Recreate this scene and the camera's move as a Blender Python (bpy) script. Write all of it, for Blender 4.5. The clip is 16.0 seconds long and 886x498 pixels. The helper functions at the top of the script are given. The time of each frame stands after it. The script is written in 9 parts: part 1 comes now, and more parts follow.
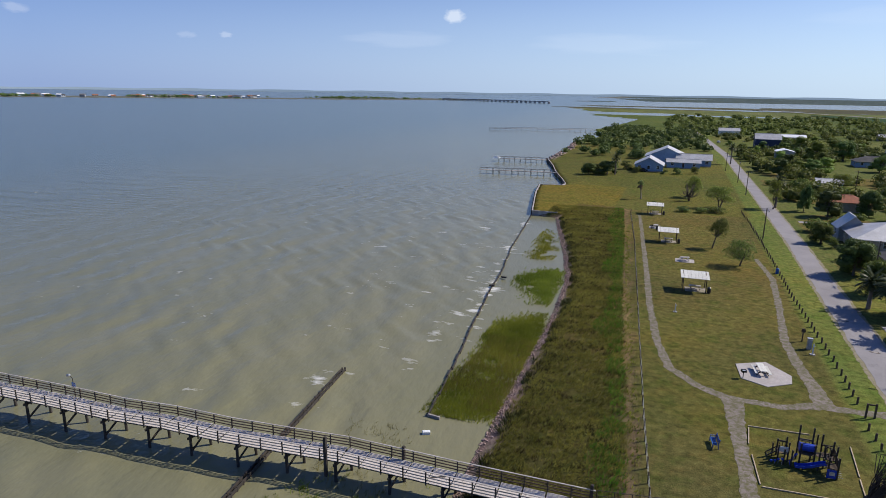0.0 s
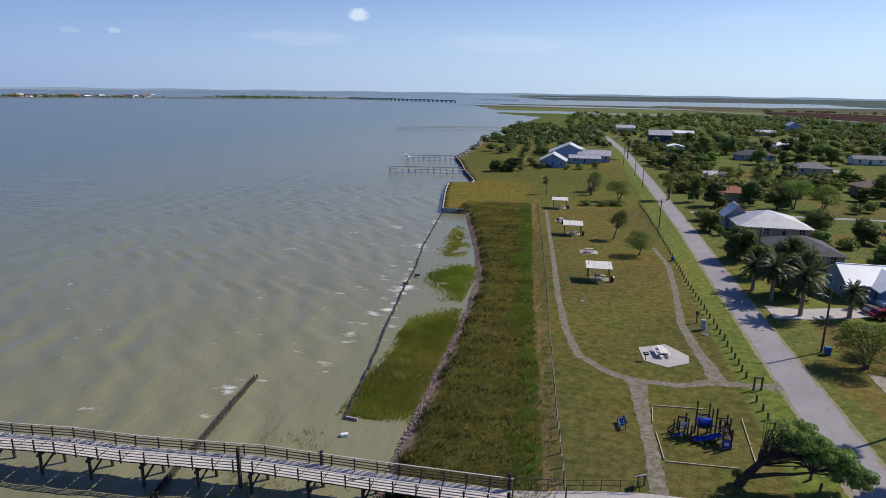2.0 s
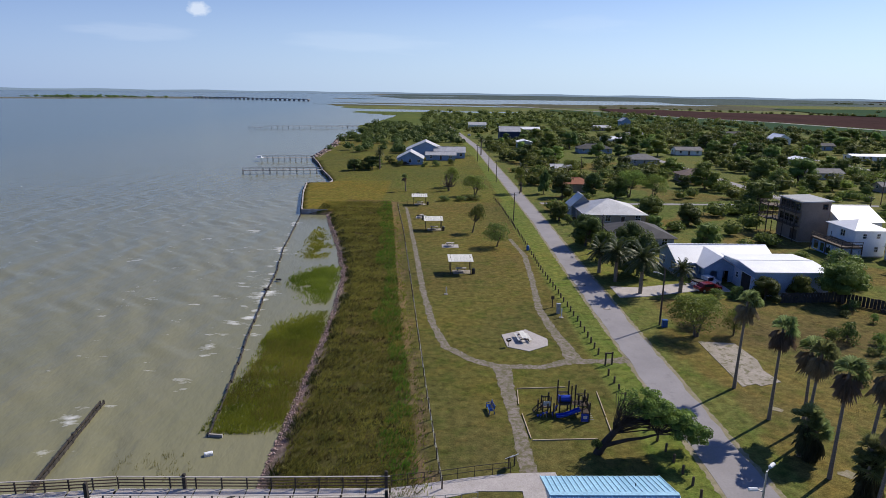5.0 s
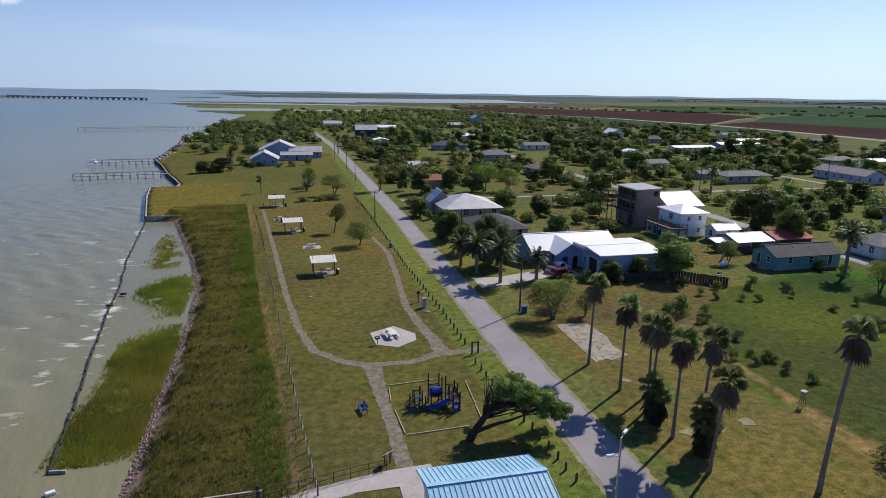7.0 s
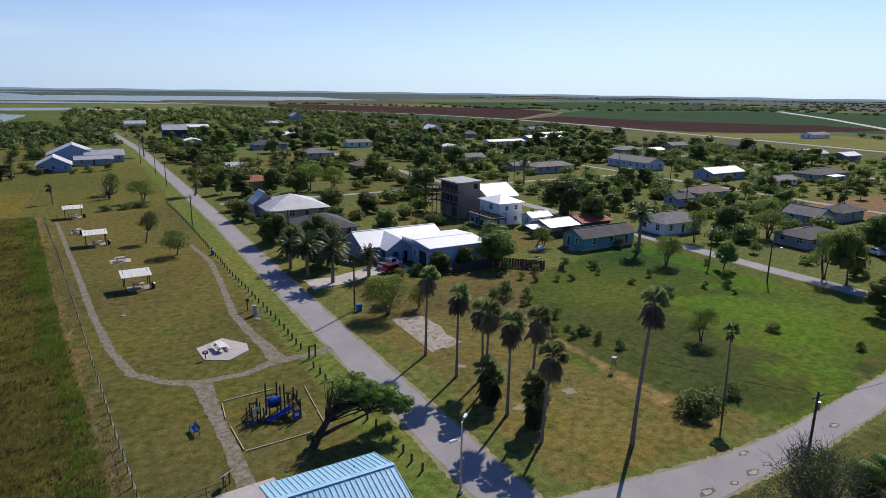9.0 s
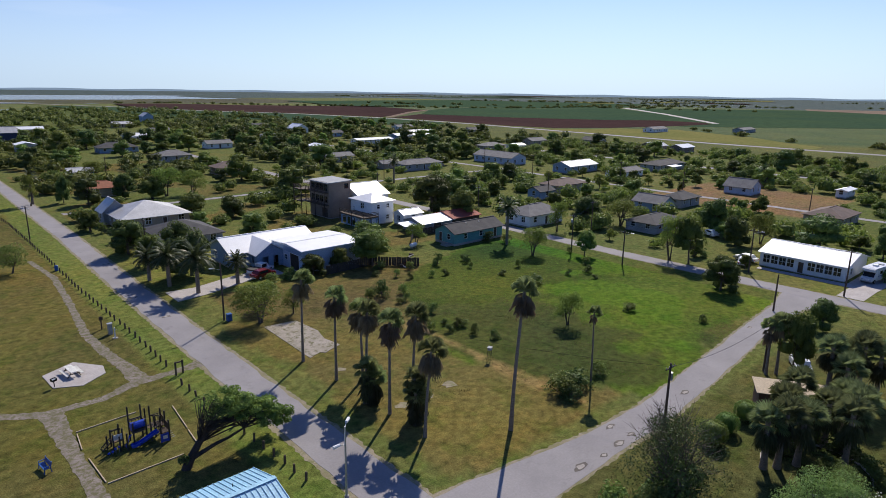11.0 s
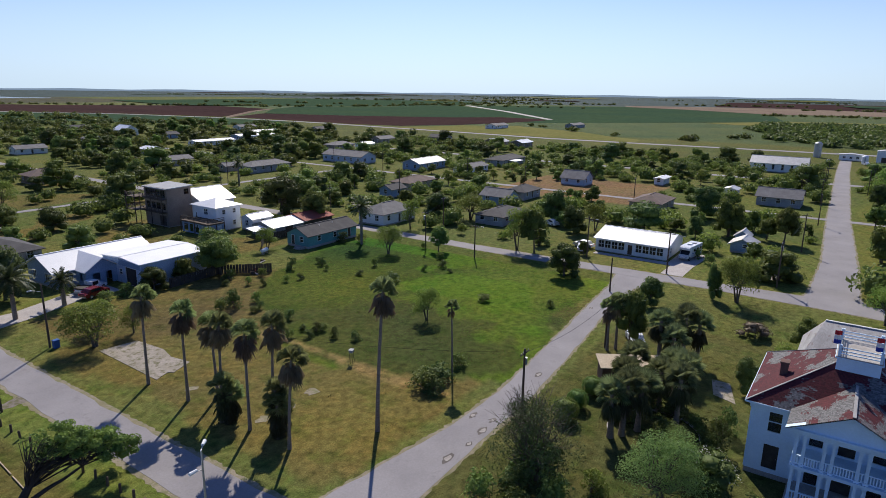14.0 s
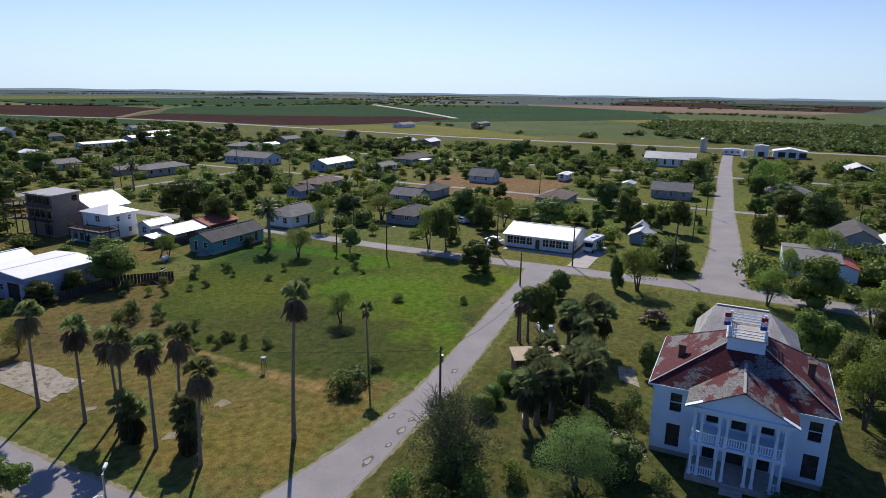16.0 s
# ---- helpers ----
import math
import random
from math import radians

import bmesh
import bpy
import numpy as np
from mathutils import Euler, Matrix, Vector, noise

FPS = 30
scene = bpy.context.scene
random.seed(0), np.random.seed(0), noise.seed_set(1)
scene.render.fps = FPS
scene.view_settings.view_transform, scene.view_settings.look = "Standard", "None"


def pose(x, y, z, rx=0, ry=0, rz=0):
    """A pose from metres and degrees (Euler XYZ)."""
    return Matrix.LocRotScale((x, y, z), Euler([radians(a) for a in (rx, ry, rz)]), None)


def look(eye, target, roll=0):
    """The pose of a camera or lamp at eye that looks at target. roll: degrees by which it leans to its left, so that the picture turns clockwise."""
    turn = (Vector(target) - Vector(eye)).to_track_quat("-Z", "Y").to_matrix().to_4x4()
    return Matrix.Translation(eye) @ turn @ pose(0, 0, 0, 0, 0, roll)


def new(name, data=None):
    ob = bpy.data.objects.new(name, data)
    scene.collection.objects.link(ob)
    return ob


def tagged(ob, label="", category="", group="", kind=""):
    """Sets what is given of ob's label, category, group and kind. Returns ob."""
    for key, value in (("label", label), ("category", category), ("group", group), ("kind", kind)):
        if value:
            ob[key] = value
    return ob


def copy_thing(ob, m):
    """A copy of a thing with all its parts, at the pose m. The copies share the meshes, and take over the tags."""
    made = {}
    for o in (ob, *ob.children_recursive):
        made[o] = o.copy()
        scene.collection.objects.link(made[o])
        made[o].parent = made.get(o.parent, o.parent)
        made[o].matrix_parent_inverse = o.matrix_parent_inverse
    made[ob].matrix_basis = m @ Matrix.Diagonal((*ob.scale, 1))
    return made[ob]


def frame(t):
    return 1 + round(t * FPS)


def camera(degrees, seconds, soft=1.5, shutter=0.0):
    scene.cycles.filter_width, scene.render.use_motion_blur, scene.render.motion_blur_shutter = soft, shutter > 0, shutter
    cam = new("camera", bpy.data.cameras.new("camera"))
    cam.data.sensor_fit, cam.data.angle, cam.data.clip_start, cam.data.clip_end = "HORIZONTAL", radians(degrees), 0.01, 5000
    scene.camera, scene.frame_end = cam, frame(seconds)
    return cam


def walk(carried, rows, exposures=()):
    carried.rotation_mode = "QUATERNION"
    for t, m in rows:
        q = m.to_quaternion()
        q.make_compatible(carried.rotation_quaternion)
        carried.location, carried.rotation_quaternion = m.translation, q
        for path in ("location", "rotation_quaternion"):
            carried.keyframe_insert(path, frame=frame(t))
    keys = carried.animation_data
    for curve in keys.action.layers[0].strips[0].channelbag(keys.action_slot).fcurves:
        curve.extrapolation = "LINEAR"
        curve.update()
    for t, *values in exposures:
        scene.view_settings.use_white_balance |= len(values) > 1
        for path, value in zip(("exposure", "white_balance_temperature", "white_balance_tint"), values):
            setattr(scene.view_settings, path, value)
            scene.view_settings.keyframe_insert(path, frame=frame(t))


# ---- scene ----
cam = camera(70.65, 16.0, soft=0.42)
PATH = [
    (0.0, (0.00, 0.00, 33.00), (-16.568, 45.519, 20.610), 0.83),
    (0.5, (0.03, -0.01, 32.98), (-15.030, 46.035, 20.596), 0.82),
    (1.0, (0.04, -0.02, 32.96), (-13.408, 46.525, 20.582), 0.82),
    (1.5, (0.07, 0.01, 32.93), (-11.606, 47.027, 20.563), 0.80),
    (2.0, (0.06, 0.04, 32.89), (-9.809, 47.467, 20.523), 0.80),
    (2.5, (0.05, 0.05, 32.84), (-8.088, 47.809, 20.481), 0.82),
    (3.0, (0.04, 0.09, 32.79), (-6.310, 48.123, 20.439), 0.81),
    (3.5, (0.04, 0.14, 32.80), (-4.541, 48.372, 20.455), 0.79),
    (6.0, (-0.10, 0.28, 32.65), (5.649, 48.395, 20.343), 0.81),
    (6.5, (-0.11, 0.32, 32.61), (8.534, 48.003, 20.314), 0.81),
    (7.0, (-0.12, 0.41, 32.61), (11.691, 47.416, 20.319), 0.81),
    (7.5, (-0.19, 0.46, 32.66), (14.907, 46.511, 20.363), 0.81),
    (8.0, (-0.27, 0.53, 32.67), (18.124, 45.362, 20.362), 0.83),
    (8.5, (-0.22, 0.59, 32.68), (21.205, 44.049, 20.356), 0.83),
    (9.0, (-0.24, 0.65, 32.69), (24.078, 42.569, 20.366), 0.82),
    (9.5, (-0.21, 0.68, 32.71), (26.601, 41.040, 20.385), 0.80),
    (10.0, (-0.17, 0.75, 32.68), (28.721, 39.651, 20.351), 0.79),
    (12.5, (-0.21, 0.86, 32.94), (36.450, 32.552, 20.628), 0.76),
    (13.0, (-0.13, 0.95, 32.90), (37.707, 31.234, 20.589), 0.75),
    (13.5, (-0.11, 1.00, 32.92), (38.861, 29.812, 20.609), 0.77),
    (14.0, (-0.06, 1.06, 32.94), (39.967, 28.377, 20.627), 0.77),
    (14.5, (-0.06, 1.11, 32.96), (41.002, 26.846, 20.655), 0.81),
    (15.0, (-0.07, 1.11, 32.98), (41.979, 25.216, 20.692), 0.79),
    (15.5, (-0.08, 1.12, 33.00), (42.794, 23.715, 20.714), 0.80),
    (16.0, (-0.06, 1.19, 32.99), (43.513, 22.407, 20.699), 0.82),
]
EXPOSURE = [(0.0, 0.0), (16.0, 0.0)]
walk(cam, [(t, look(eye, target, roll)) for t, eye, target, roll in PATH], exposures=EXPOSURE)
# ---------- sky and sun ----------
SUN_EL, SUN_AZ = 41.0, 35.0          # degrees; azimuth counted from +X towards +Y
world = bpy.data.worlds.new("world")
scene.world = world
world.use_nodes = True
wn, wl = world.node_tree.nodes, world.node_tree.links
wn.clear()
sky = wn.new("ShaderNodeTexSky")
sky.sky_type, sky.sun_disc = "NISHITA", False
sky.sun_elevation, sky.sun_rotation = radians(SUN_EL), radians(90 - SUN_AZ)
sky.altitude, sky.air_density, sky.dust_density, sky.ozone_density = 10, 1.0, 1.1, 4.0
geo = wn.new("ShaderNodeTexCoord")


def cloud_mask(direction, size, flat, seed):
    """A soft ragged puff round one direction of the sky."""
    sub = wn.new("ShaderNodeVectorMath"); sub.operation = "SUBTRACT"
    sub.inputs[1].default_value = direction
    wl.new(geo.outputs["Generated"], sub.inputs[0])
    mul = wn.new("ShaderNodeVectorMath"); mul.operation = "MULTIPLY"
    mul.inputs[1].default_value = (1, 1, flat)
    wl.new(sub.outputs[0], mul.inputs[0])
    noi = wn.new("ShaderNodeTexNoise")
    noi.inputs["Scale"].default_value, noi.inputs["Detail"].default_value = 1.6 / size, 5
    off = wn.new("ShaderNodeVectorMath"); off.operation = "ADD"
    off.inputs[1].default_value = (seed, seed * 2, 0)
    wl.new(mul.outputs[0], off.inputs[0]); wl.new(off.outputs[0], noi.inputs["Vector"])
    ln = wn.new("ShaderNodeVectorMath"); ln.operation = "LENGTH"
    wl.new(mul.outputs[0], ln.inputs[0])
    a = wn.new("ShaderNodeMath"); a.operation = "MULTIPLY_ADD"
    a.inputs[1].default_value, a.inputs[2].default_value = -1.0 / size, 0.35
    wl.new(ln.outputs["Value"], a.inputs[0])
    b = wn.new("ShaderNodeMath"); b.operation = "ADD"
    wl.new(a.outputs[0], b.inputs[0]); wl.new(noi.outputs["Fac"], b.inputs[1])
    r = wn.new("ShaderNodeMapRange")
    r.inputs["From Min"].default_value, r.inputs["From Max"].default_value = 0.02, 0.42
    wl.new(b.outputs[0], r.inputs["Value"])
    return r.outputs[0]


def heading(yaw, el):
    """A direction from degrees left of +Y and degrees above the horizon."""
    return (-math.sin(radians(yaw)) * math.cos(radians(el)), math.cos(radians(yaw)) * math.cos(radians(el)), math.sin(radians(el)))


CLOUDS = [(19.3, 6.1, .022, 1.7, .75), (53.0, 5.3, .020, 2.4, .30), (41.5, 4.0, .018, 3.0, .22), (38.5, 4.1, .012, 2.2, .40),
          (24.0, 4.1, .11, 7.0, .16), (6.0, 3.9, .16, 8.0, .15), (-44.5, 8.2, .016, 2.6, .35), (-13, 5.5, .1, 6.0, .08)]
tint = wn.new("ShaderNodeMix")
tint.data_type, tint.blend_type = "RGBA", "MULTIPLY"
tint.inputs["Factor"].default_value = 1.0
tint.inputs["B"].default_value = (.53, .73, 1.20, 1)
wl.new(sky.outputs[0], tint.inputs["A"])
col = tint.outputs["Result"]
for i, (cy, ce, cs, cf, cd) in enumerate(CLOUDS):
    mk = cloud_mask(heading(cy, ce), cs, cf, 1.7 * i)
    dens = wn.new("ShaderNodeMath"); dens.operation = "MULTIPLY"
    dens.inputs[1].default_value = cd
    wl.new(mk, dens.inputs[0])
    mx = wn.new("ShaderNodeMix"); mx.data_type = "RGBA"
    wl.new(dens.outputs[0], mx.inputs["Factor"]); wl.new(col, mx.inputs["A"])
    mx.inputs["B"].default_value = (9.5, 9.7, 10.0, 1)
    col = mx.outputs["Result"]
sep = wn.new("ShaderNodeSeparateXYZ")
wl.new(geo.outputs["Generated"], sep.inputs[0])
veil = wn.new("ShaderNodeMapRange")          # sea haze, thickest at the horizon
veil.interpolation_type = "SMOOTHSTEP"
for key, val in (("From Min", -.01), ("From Max", .27), ("To Min", .65), ("To Max", .0)):
    veil.inputs[key].default_value = val
wl.new(sep.outputs["Z"], veil.inputs["Value"])
hz = wn.new("ShaderNodeMix"); hz.data_type = "RGBA"
wl.new(veil.outputs[0], hz.inputs["Factor"]); wl.new(col, hz.inputs["A"])
toward = wn.new("ShaderNodeVectorMath"); toward.operation = "DOT_PRODUCT"       # the haze is brighter towards the sun
toward.inputs[1].default_value = (math.cos(radians(SUN_AZ)), math.sin(radians(SUN_AZ)), 0)
wl.new(geo.outputs["Generated"], toward.inputs[0])
glow = wn.new("ShaderNodeMapRange")
glow.inputs["From Min"].default_value, glow.inputs["From Max"].default_value = -.3, .95
wl.new(toward.outputs["Value"], glow.inputs["Value"])
hc = wn.new("ShaderNodeMix"); hc.data_type = "RGBA"
wl.new(glow.outputs[0], hc.inputs["Factor"])
hc.inputs["A"].default_value, hc.inputs["B"].default_value = (4.4, 5.95, 9.9, 1), (9.3, 11.6, 13.6, 1)
wl.new(hc.outputs["Result"], hz.inputs["B"])
col = hz.outputs["Result"]
bg = wn.new("ShaderNodeBackground")
bg.inputs["Strength"].default_value = 0.092
wl.new(col, bg.inputs["Color"])
wl.new(bg.outputs[0], wn.new("ShaderNodeOutputWorld").inputs["Surface"])

sun = new("sun", bpy.data.lights.new("sun", "SUN"))
sun.data.energy, sun.data.angle, sun.data.color = 5.0, radians(0.55), (1.0, 0.915, 0.795)
sd = Vector((math.cos(radians(SUN_AZ)) * math.cos(radians(SUN_EL)), math.sin(radians(SUN_AZ)) * math.cos(radians(SUN_EL)), math.sin(radians(SUN_EL))))
sun.matrix_world = look(sd * 200, (0, 0, 0))

# ---------- shapes ----------
WATER_Z = -1.6


class Shape:
    """Collects the corners and faces of one mesh."""

    def __init__(self):
        self.v, self.f = [], []

    def poly(self, pts):
        n = len(self.v)
        self.v += [tuple(p) for p in pts]
        self.f.append(tuple(range(n, n + len(pts))))
        return self

    def box(self, x, y, z, sx, sy, sz, rz=0.0, m=None):
        """A box by its centre and sizes, turned by rz degrees about its own centre."""
        c, s = math.cos(radians(rz)), math.sin(radians(rz))
        n = len(self.v)
        for dz in (-.5, .5):
            for dx, dy in ((-.5, -.5), (.5, -.5), (.5, .5), (-.5, .5)):
                px, py = dx * sx, dy * sy
                p = Vector((x + px * c - py * s, y + px * s + py * c, z + dz * sz))
                self.v.append(tuple(m @ p if m else p))
        self.f += [(n + 3, n + 2, n + 1, n), (n + 4, n + 5, n + 6, n + 7), (n, n + 1, n + 5, n + 4),
                   (n + 1, n + 2, n + 6, n + 5), (n + 2, n + 3, n + 7, n + 6), (n + 3, n, n + 4, n + 7)]
        return self

    def tube(self, p0, p1, r0, r1=None, k=6, cap=True):
        p0, p1 = Vector(p0), Vector(p1)
        r1 = r0 if r1 is None else r1
        d = (p1 - p0).normalized()
        a = d.orthogonal().normalized()
        b = d.cross(a)
        n = len(self.v)
        for p, r in ((p0, r0), (p1, r1)):
            for i in range(k):
                t = 2 * math.pi * (i + .5) / k
                self.v.append(tuple(p + (a * math.cos(t) + b * math.sin(t)) * r))
        self.f += [(n + i, n + (i + 1) % k, n + k + (i + 1) % k, n + k + i) for i in range(k)]
        if cap:
            self.f += [tuple(range(n + k - 1, n - 1, -1)), tuple(range(n + k, n + 2 * k))]
        return self

    def beam(self, p0, p1, w, h):
        """A rectangular bar from point to point, w across and h high."""
        p0, p1 = Vector(p0), Vector(p1)
        d = (p1 - p0).normalized()
        side = d.cross(Vector((0, 0, 1)))
        side = side.normalized() if side.length > 1e-4 else Vector((1, 0, 0))
        up = side.cross(d)
        n = len(self.v)
        for p in (p0, p1):
            for a, b in ((-1, -1), (1, -1), (1, 1), (-1, 1)):
                self.v.append(tuple(p + side * (a * w / 2) + up * (b * h / 2)))
        self.f += [(n, n + 1, n + 2, n + 3), (n + 7, n + 6, n + 5, n + 4)]
        self.f += [(n + i, n + 4 + i, n + 4 + (i + 1) % 4, n + (i + 1) % 4) for i in range(4)]
        return self

    def sheet(self, pts, t):
        """A flat polygon of any tilt, given thickness t downwards."""
        n, k = len(self.v), len(pts)
        self.v += [tuple(p) for p in pts] + [(p[0], p[1], p[2] - t) for p in pts]
        self.f += [tuple(range(n, n + k)), tuple(range(n + 2 * k - 1, n + k - 1, -1))]
        self.f += [(n + i, n + k + i, n + k + (i + 1) % k, n + (i + 1) % k) for i in range(k)]
        return self

    def lathe(self, x, y, profile, k=10):
        """Rings of (radius, z) round an upright axis."""
        n = len(self.v)
        for r, z in profile:
            self.v += [(x + r * math.cos(2 * math.pi * i / k), y + r * math.sin(2 * math.pi * i / k), z) for i in range(k)]
        for j in range(len(profile) - 1):
            self.f += [(n + j * k + i, n + j * k + (i + 1) % k, n + (j + 1) * k + (i + 1) % k, n + (j + 1) * k + i) for i in range(k)]
        self.f += [tuple(range(n + k - 1, n - 1, -1)), tuple(range(n + (len(profile) - 1) * k, n + len(profile) * k))]
        return self

    def mesh(self, name, smooth=False):
        me = bpy.data.meshes.new(name)
        me.from_pydata(self.v, [], self.f)
        if smooth:
            me.polygons.foreach_set("use_smooth", [True] * len(me.polygons))
        me.update()
        return me


def part(name, shape, material, parent=None, label="", smooth=False):
    """One mesh object under a thing or a part, in that thing's own axes."""
    me = shape if isinstance(shape, bpy.types.Mesh) else shape.mesh(name, smooth)
    if not me.materials:
        me.materials.append(material)
    ob = new(name, me)
    ob.parent = parent
    if label:
        ob["label"] = label
    return ob


def thing(name, x, y, z, rz, label, category, group=""):
    ob = new(name)
    ob.empty_display_size = .3
    ob.matrix_basis = pose(x, y, z, 0, 0, rz)
    return tagged(ob, label, category, group)


def single(name, shape, material, label, category, group="", kind="", smooth=False):
    return tagged(part(name, shape, material, None, "", smooth), label, category, group, kind)


# ---------- materials ----------
def nodes_of(name):
    m = bpy.data.materials.new(name)
    m.use_nodes = True
    return m, m.node_tree.nodes, m.node_tree.links, m.node_tree.nodes["Principled BSDF"]


def noise_tex(nd, lk, vec, scale, detail=4, rough=.6):
    t = nd.new("ShaderNodeTexNoise")
    t.inputs["Scale"].default_value, t.inputs["Detail"].default_value, t.inputs["Roughness"].default_value = scale, detail, rough
    lk.new(vec, t.inputs["Vector"])
    return t.outputs["Fac"]


def remap(nd, lk, src, a, b, lo=0.0, hi=1.0):
    r = nd.new("ShaderNodeMapRange")
    for k, v in (("From Min", a), ("From Max", b), ("To Min", lo), ("To Max", hi)):
        r.inputs[k].default_value = v
    lk.new(src, r.inputs["Value"])
    return r.outputs[0]


def blend(nd, lk, fac, a, b, mode="MIX"):
    m = nd.new("ShaderNodeMix")
    m.data_type, m.blend_type = "RGBA", mode
    if isinstance(fac, float):
        m.inputs["Factor"].default_value = fac
    else:
        lk.new(fac, m.inputs["Factor"])
    for key, c in (("A", a), ("B", b)):
        if isinstance(c, tuple):
            m.inputs[key].default_value = (*c, 1)
        else:
            lk.new(c, m.inputs[key])
    return m.outputs["Result"]


def surface(name, base, other, scale=1.0, fine=14.0, rough=.85, bump=.25, metal=0.0, depth=.02, stain=None, amount=.5, stretch=(1, 1, 1), world_space=False, each=0.0, grain=.28, spec=.35):
    """A weathered surface: two colours mixed at a large scale, grain at a fine one, stains with a shape of their own."""
    m, nd, lk, bs = nodes_of(name)
    if world_space:
        vec = nd.new("ShaderNodeNewGeometry").outputs["Position"]
    else:
        vec = nd.new("ShaderNodeTexCoord").outputs["Object"]
    mp = nd.new("ShaderNodeMapping")
    mp.inputs["Scale"].default_value = stretch
    lk.new(vec, mp.inputs["Vector"])
    v = mp.outputs[0]
    big, small = noise_tex(nd, lk, v, scale), noise_tex(nd, lk, v, fine, 3, .7)
    c = blend(nd, lk, remap(nd, lk, big, .35, .65), base, other)
    g = remap(nd, lk, small, .25, .75, 1 - grain, 1 + grain)
    gr = nd.new("ShaderNodeCombineColor")
    for k in ("Red", "Green", "Blue"):
        lk.new(g, gr.inputs[k])
    c = blend(nd, lk, 1.0, c, gr.outputs[0], "MULTIPLY")
    if stain:
        st = noise_tex(nd, lk, v, scale * 2.7, 6, .75)
        c = blend(nd, lk, remap(nd, lk, st, 1 - amount - .06, 1 - amount + .06), c, stain)
    if each:
        oi = nd.new("ShaderNodeObjectInfo").outputs["Random"]
        hv = nd.new("ShaderNodeHueSaturation")
        lk.new(remap(nd, lk, oi, 0, 1, 1 - each, 1 + each), hv.inputs["Value"])
        lk.new(c, hv.inputs["Color"])
        c = hv.outputs[0]
    lk.new(c, bs.inputs["Base Color"])
    bs.inputs["Metallic"].default_value = metal
    lk.new(remap(nd, lk, small, .3, .7, max(rough - .1, .02), min(rough + .1, 1)), bs.inputs["Roughness"])
    bs.inputs["Specular IOR Level"].default_value = spec
    bp = nd.new("ShaderNodeBump")
    bp.inputs["Strength"].default_value, bp.inputs["Distance"].default_value = bump, depth
    lk.new(small, bp.inputs["Height"])
    lk.new(bp.outputs[0], bs.inputs["Normal"])
    return m


def foliage(name, dark, light, trans=.35, size=.6, each=.33, gloss=.6):
    """Leaves: colour varies from clump to clump and from plant to plant, and light shines through."""
    m, nd, lk, bs = nodes_of(name)
    rnd = nd.new("ShaderNodeNewGeometry").outputs["Random Per Island"]
    ns = noise_tex(nd, lk, nd.new("ShaderNodeTexCoord").outputs["Object"], size, 2)
    mixf = nd.new("ShaderNodeMath"); mixf.operation = "MULTIPLY_ADD"
    mixf.inputs[1].default_value = .4
    lk.new(rnd, mixf.inputs[0]); lk.new(remap(nd, lk, ns, .3, .7, 0, .6), mixf.inputs[2])
    c = blend(nd, lk, mixf.outputs[0], dark, light)
    hv = nd.new("ShaderNodeHueSaturation")
    oi = nd.new("ShaderNodeObjectInfo").outputs["Random"]
    lk.new(remap(nd, lk, oi, 0, 1, 1 - each, 1 + each), hv.inputs["Value"])
    lk.new(remap(nd, lk, oi, 0, 1, .472, .522), hv.inputs["Hue"])
    lk.new(c, hv.inputs["Color"])
    lk.new(hv.outputs[0], bs.inputs["Base Color"])
    bs.inputs["Roughness"].default_value = gloss
    bs.inputs["Specular IOR Level"].default_value = .15
    tr = nd.new("ShaderNodeBsdfTranslucent")
    lk.new(hv.outputs[0], tr.inputs["Color"])
    ms = nd.new("ShaderNodeMixShader")
    ms.inputs[0].default_value = trans
    lk.new(bs.outputs[0], ms.inputs[1]); lk.new(tr.outputs[0], ms.inputs[2])
    lk.new(ms.outputs[0], nd["Material Output"].inputs["Surface"])
    return m


def glass_material():
    m, nd, lk, bs = nodes_of("window_glass")
    bs.inputs["Base Color"].default_value = (.16, .19, .21, 1)
    bs.inputs["Roughness"].default_value = .03
    bs.inputs["Transmission Weight"].default_value = .85
    return m


